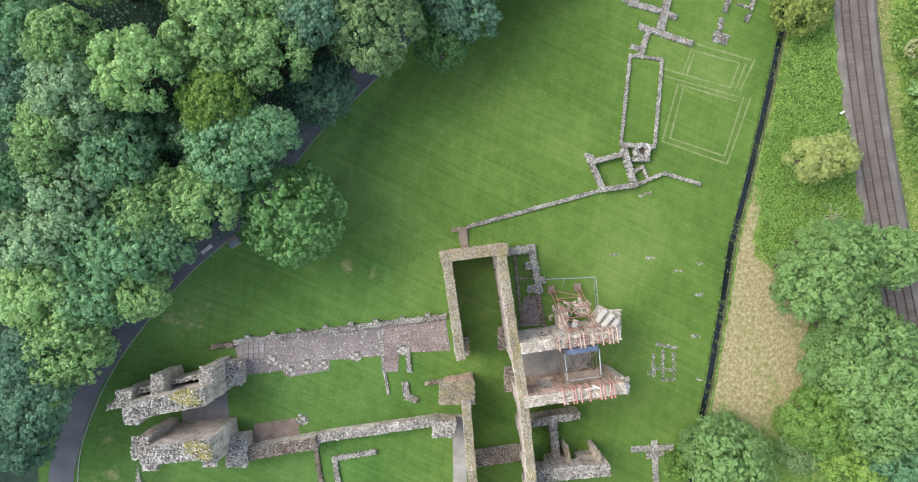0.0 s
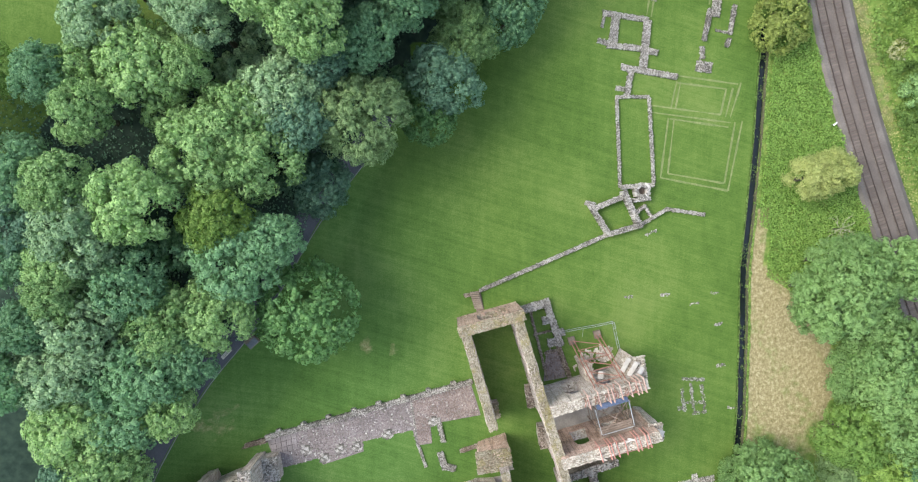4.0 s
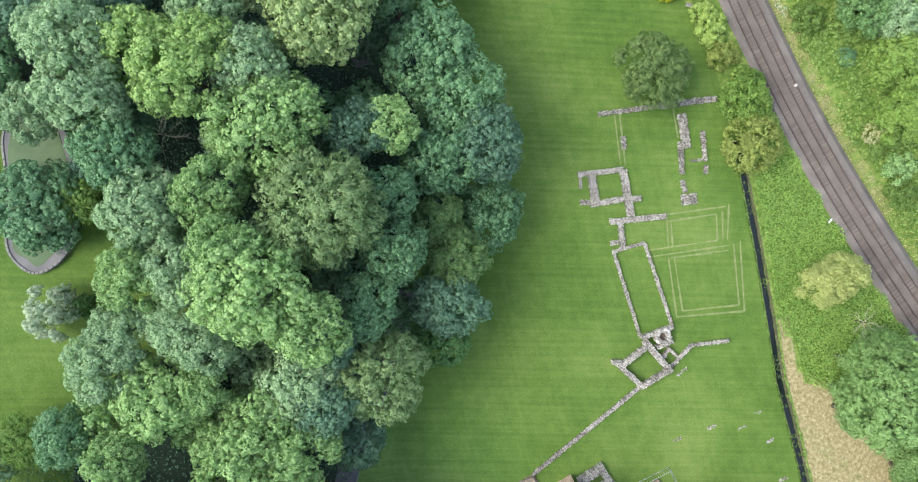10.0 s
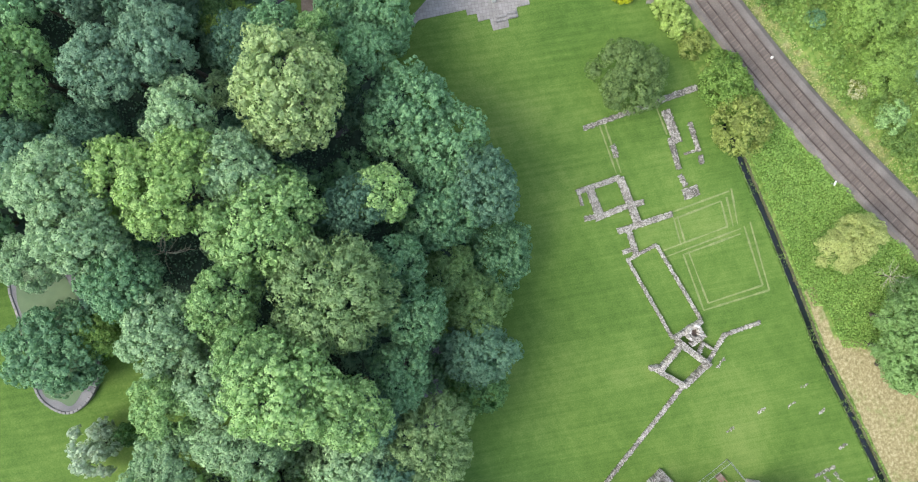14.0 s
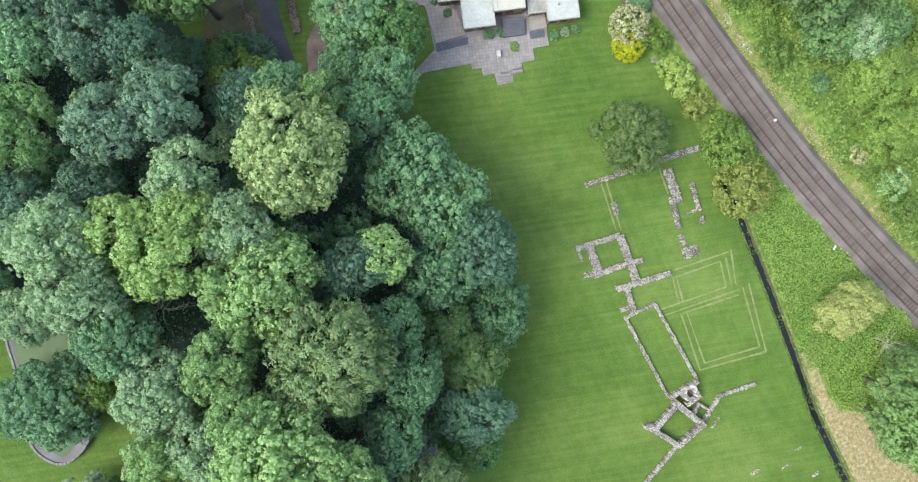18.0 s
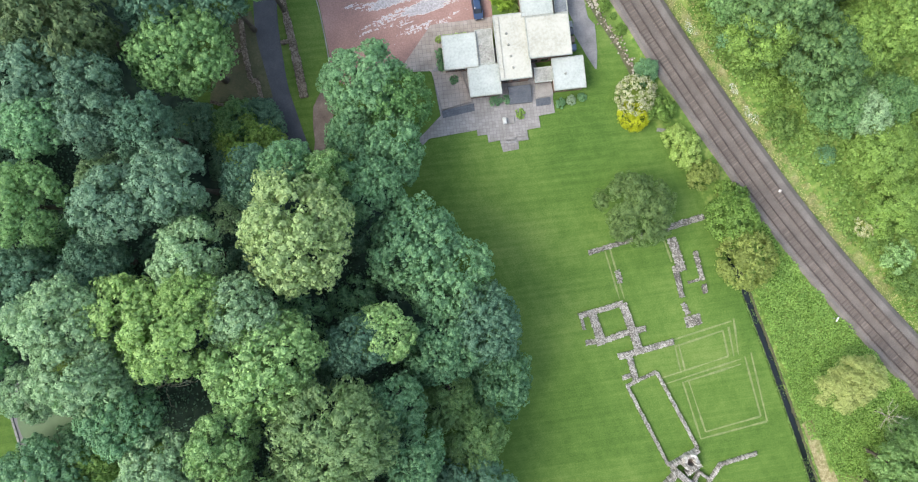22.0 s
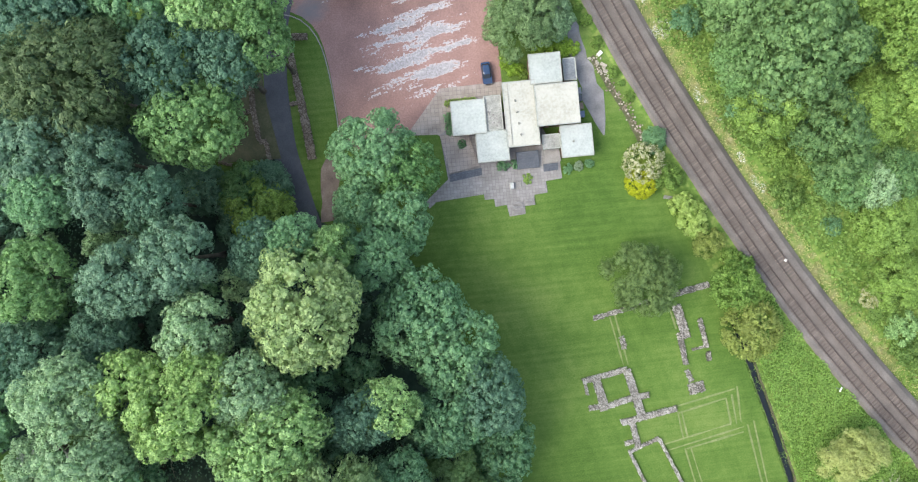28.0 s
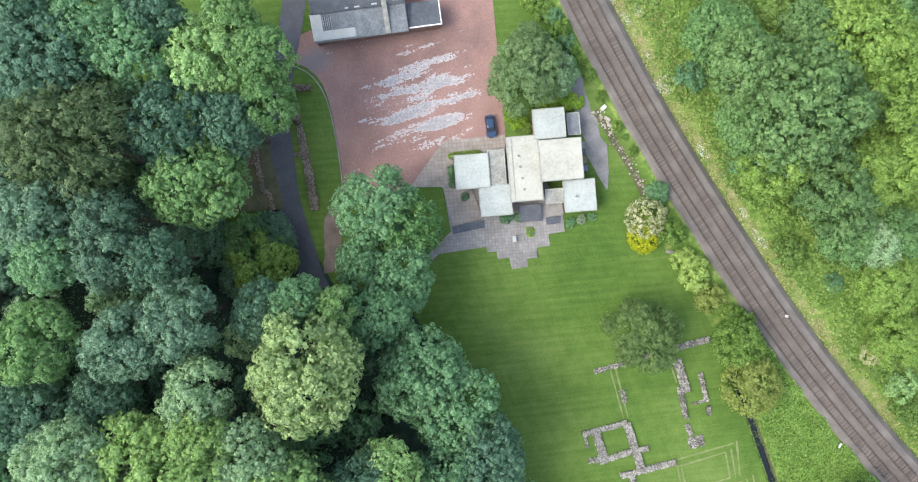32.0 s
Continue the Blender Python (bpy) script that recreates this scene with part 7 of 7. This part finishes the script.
def track_strip(name, offsets, material, label, category, kind="structure", parent=None):
    """A long strip along the railway with a cross-section of (offset, height)."""
    verts, faces = [], []
    n = len(offsets)
    for y in ys:
        e = 0.5
        dx = float(rail_x(y + e) - rail_x(y - e))
        k = math.hypot(dx, 1)
        for off, z in offsets:
            verts.append((float(rail_x(y)) + off / k, y - off * dx / k, z))
    for i in range(len(ys) - 1):
        for j in range(n - 1):
            a = i * n + j
            faces.append((a, a + 1, a + n + 1, a + n))
    ob = mesh_object(name, verts, faces, material, parent)
    if parent is None:
        tagged(ob, label, category, kind=kind)
    return ob


track_strip("ballast_bed", [(-4.1, 0.34), (-3.4, 0.90), (3.9, 0.90), (4.9, 0.34)], BALLAST, "grey-brown crushed stone bed of the railway", "railway bed")
SLEEPER_MESH = bpy.data.meshes.new("sleeper")
bm = bmesh.new()
box(bm, (2.1, 0.27, 0.16), (0, 0, 0))
for v in bm.verts:
    if v.co.z > 0:
        v.co.y *= 0.8
bm.to_mesh(SLEEPER_MESH)
bm.free()
SLEEPER_MESH.materials.append(SLEEPER)
track_strip("six_foot", [(-0.85, 0.912), (0.85, 0.912)], BALLAST_BROWN, "brown stained ballast between the tracks", "railway bed")
for side in (-1.65, 1.65):
    track = thing("railway_track", "rusty steel railway track on stained sleepers", "railway track", "railway tracks")
    track_strip("four_foot", [(side - 0.85, 0.915), (side + 0.85, 0.915)], BALLAST_BROWN, "", "", parent=track)
    for off in (side - 0.75, side + 0.75):
        track_strip("rail", [(off - 0.08, 0.95), (off - 0.06, 1.14), (off + 0.06, 1.14), (off + 0.08, 0.95)], RAIL, "", "", parent=track)
    y = -30.0
    while y < 150:
        dx = float(rail_x(y + 0.5) - rail_x(y - 0.5))
        k = math.hypot(dx, 1)
        s = new("sleeper", SLEEPER_MESH)
        s.parent = track
        s.location = (float(rail_x(y)) + side / k, y - side * dx / k, 0.93)
        s.rotation_euler = (0, 0, -math.atan(dx))
        y += 0.68
marker = thing("rail_marker", "small white trackside marker board", "sign", at=(74.7, 23.9, 0))
bm = bmesh.new()
bar(bm, (0, 0, 0), (0, 0, 1.7), 0.05)
part("post", bm, STEEL_GREY, marker)
bm = bmesh.new()
box(bm, (0.95, 0.3, 0.06), (0, 0, 1.75), 28, 0, 0.02)
part("board", bm, WHITE, marker)

# ---- scrub on the bank beyond the railway ----
bush_rng = random.Random(12)
for k in range(130):
    y = bush_rng.uniform(-25, 132)
    x = float(rail_x(y)) + 7.5 + 36 * bush_rng.random() ** 0.8
    r = bush_rng.uniform(1.3, 3.2)
    kind = bush_rng.choice(("BRIGHT", "BRIGHT", "SCRUB", "SYCAMORE", "WILLOW", "ASH"))
    word = {"BRIGHT": "fresh green", "SCRUB": "yellow-green", "SYCAMORE": "mid-green", "WILLOW": "grey-green", "ASH": "pale green"}[kind]
    tree(x, y, r, floor_z(x, y) + r * bush_rng.uniform(0.7, 1.15), kind, "shrub", word + " wild shrub in the scrub of the bank", "shrub", low=True, group="shrubs on the bank")

# ---- rough herbage on the banks ----


def herbage(name, spots, material, seed, height, leaf, label, level=None):
    """Tangled waist-high growth as a drift of separate leaves over uneven tussocks."""
    r = np.random.default_rng(seed)
    n = len(spots)
    p = np.array(spots)
    z = (ground_z(p[:, 0], p[:, 1]) if level is None else level) + height * (0.35 + 0.65 * r.random(n)) * (0.6 + 0.4 * np.sin(p[:, 0] * 0.9 + 2 * np.sin(p[:, 1] * 0.5)) * np.cos(p[:, 1] * 0.8))
    pos = np.stack([p[:, 0], p[:, 1], z], 1)
    nor = r.normal(size=(n, 3)) * 0.55 + np.array([0, 0, 1.0])
    nor /= np.linalg.norm(nor, axis=1)[:, None]
    ax = r.normal(size=(n, 3))
    t1 = ax - (ax * nor).sum(1)[:, None] * nor
    t1 /= np.linalg.norm(t1, axis=1)[:, None]
    t2 = np.cross(nor, t1)
    s = leaf * r.uniform(0.6, 1.4, (n, 1))
    v = np.stack([pos - t1 * s, pos + t2 * s * 0.7, pos + t1 * s, pos - t2 * s * 0.7], 1).reshape(-1, 3)
    me = bpy.data.meshes.new(name)
    me.from_pydata(v.tolist(), [], np.arange(4 * n).reshape(-1, 4).tolist())
    me.materials.append(material)
    return tagged(new(name, me), label, "undergrowth", kind="stuff")


def scatter(n, seed, test, x0, x1, y0, y1):
    r = np.random.default_rng(seed)
    x, y = r.uniform(x0, x1, n), r.uniform(y0, y1, n)
    keep = test(x, y)
    return np.stack([x[keep], y[keep]], 1)


herbage("bramble", scatter(64000, 1, lambda x, y: (x > ditch_x(y) + 1.5 + 2.6 * np.clip((7 - y) / 1.5, 0, 1) + 8 * np.clip((-3 - y) / 6, 0, 1)) & (x < rail_x(y) - 4.1 - 0.4 * np.sin(y * 0.8)) & (y < 50), 55, 84, -12, 50), LEAF["NETTLE"], 21, 1.3, 0.18, "tangled bright green brambles and nettles beside the ditch")
herbage("bramble", scatter(60000, 2, lambda x, y: (x > rail_x(y) + 7.4 + 1.2 * np.sin(y * 0.3)), 82, 128, -40, 135), LEAF["SCRUB"], 22, 2.0, 0.30, "tangled green scrub on the bank beyond the railway")
herbage("tall_grass", scatter(60000, 3, lambda x, y: (x > rail_x(y) + 5.0) & (x < rail_x(y) + 8 + 5 * np.clip((y - 75) / 40, 0, 1)), 78, 106, -40, 150), LEAF["STRAW"], 23, 0.7, 0.15, "yellow-green tall grass along the railway bank")
herbage("cow_parsley", scatter(30000, 40, lambda x, y: (np.abs(x - rail_x(y) - 6.9 - 0.8 * np.sin(y * 0.35)) < 0.7 + 1.3 * (y > 95)) & (np.sin(y * 0.9) + np.sin(y * 0.37 + 2) + 0.6 * np.sin(x * 2.3) > 0.95), 78, 92, 58, 125), WHITE, 27, 1.1, 0.075, "drift of white cow parsley on the bank")
herbage("ditch_grass", scatter(130000, 61, lambda x, y: (np.abs(np.abs(x - ditch_x(y)) - 0.88 - 0.14 * np.sin(y * 1.7 + x)) < 0.26) & (y < 45), 44, 67, -60, 45), LEAF["SCRUB"], 62, 0.35, 0.13, "grass overhanging the edges of the ditch")
herbage("water_weed", scatter(60000, 71, lambda x, y: (np.abs(x - ditch_x(y)) < 0.62) & (y < 45) & (np.sin(y * 0.83) + np.sin(y * 0.37 + 1.2) + 0.9 * np.sin(y * 2.9 + 2 * x) + 0.5 * np.sin(x * 9) > 0.95), 44, 67, -60, 45), LEAF["SCRUB"], 72, 0.2, 0.12, "green weed growing in the ditch water", -0.92)
herbage("wood_undergrowth", scatter(60000, 4, lambda x, y: (x < np.interp(y, EDGE_Y, EDGE_X) - 9) & ((x > -36) | (y < 50)) & ((y > 0) | (x < -74)), -75, 14, -10, 150), LEAF["HOLM"], 24, 0.8, 0.2, "dark undergrowth on the shaded woodland floor")
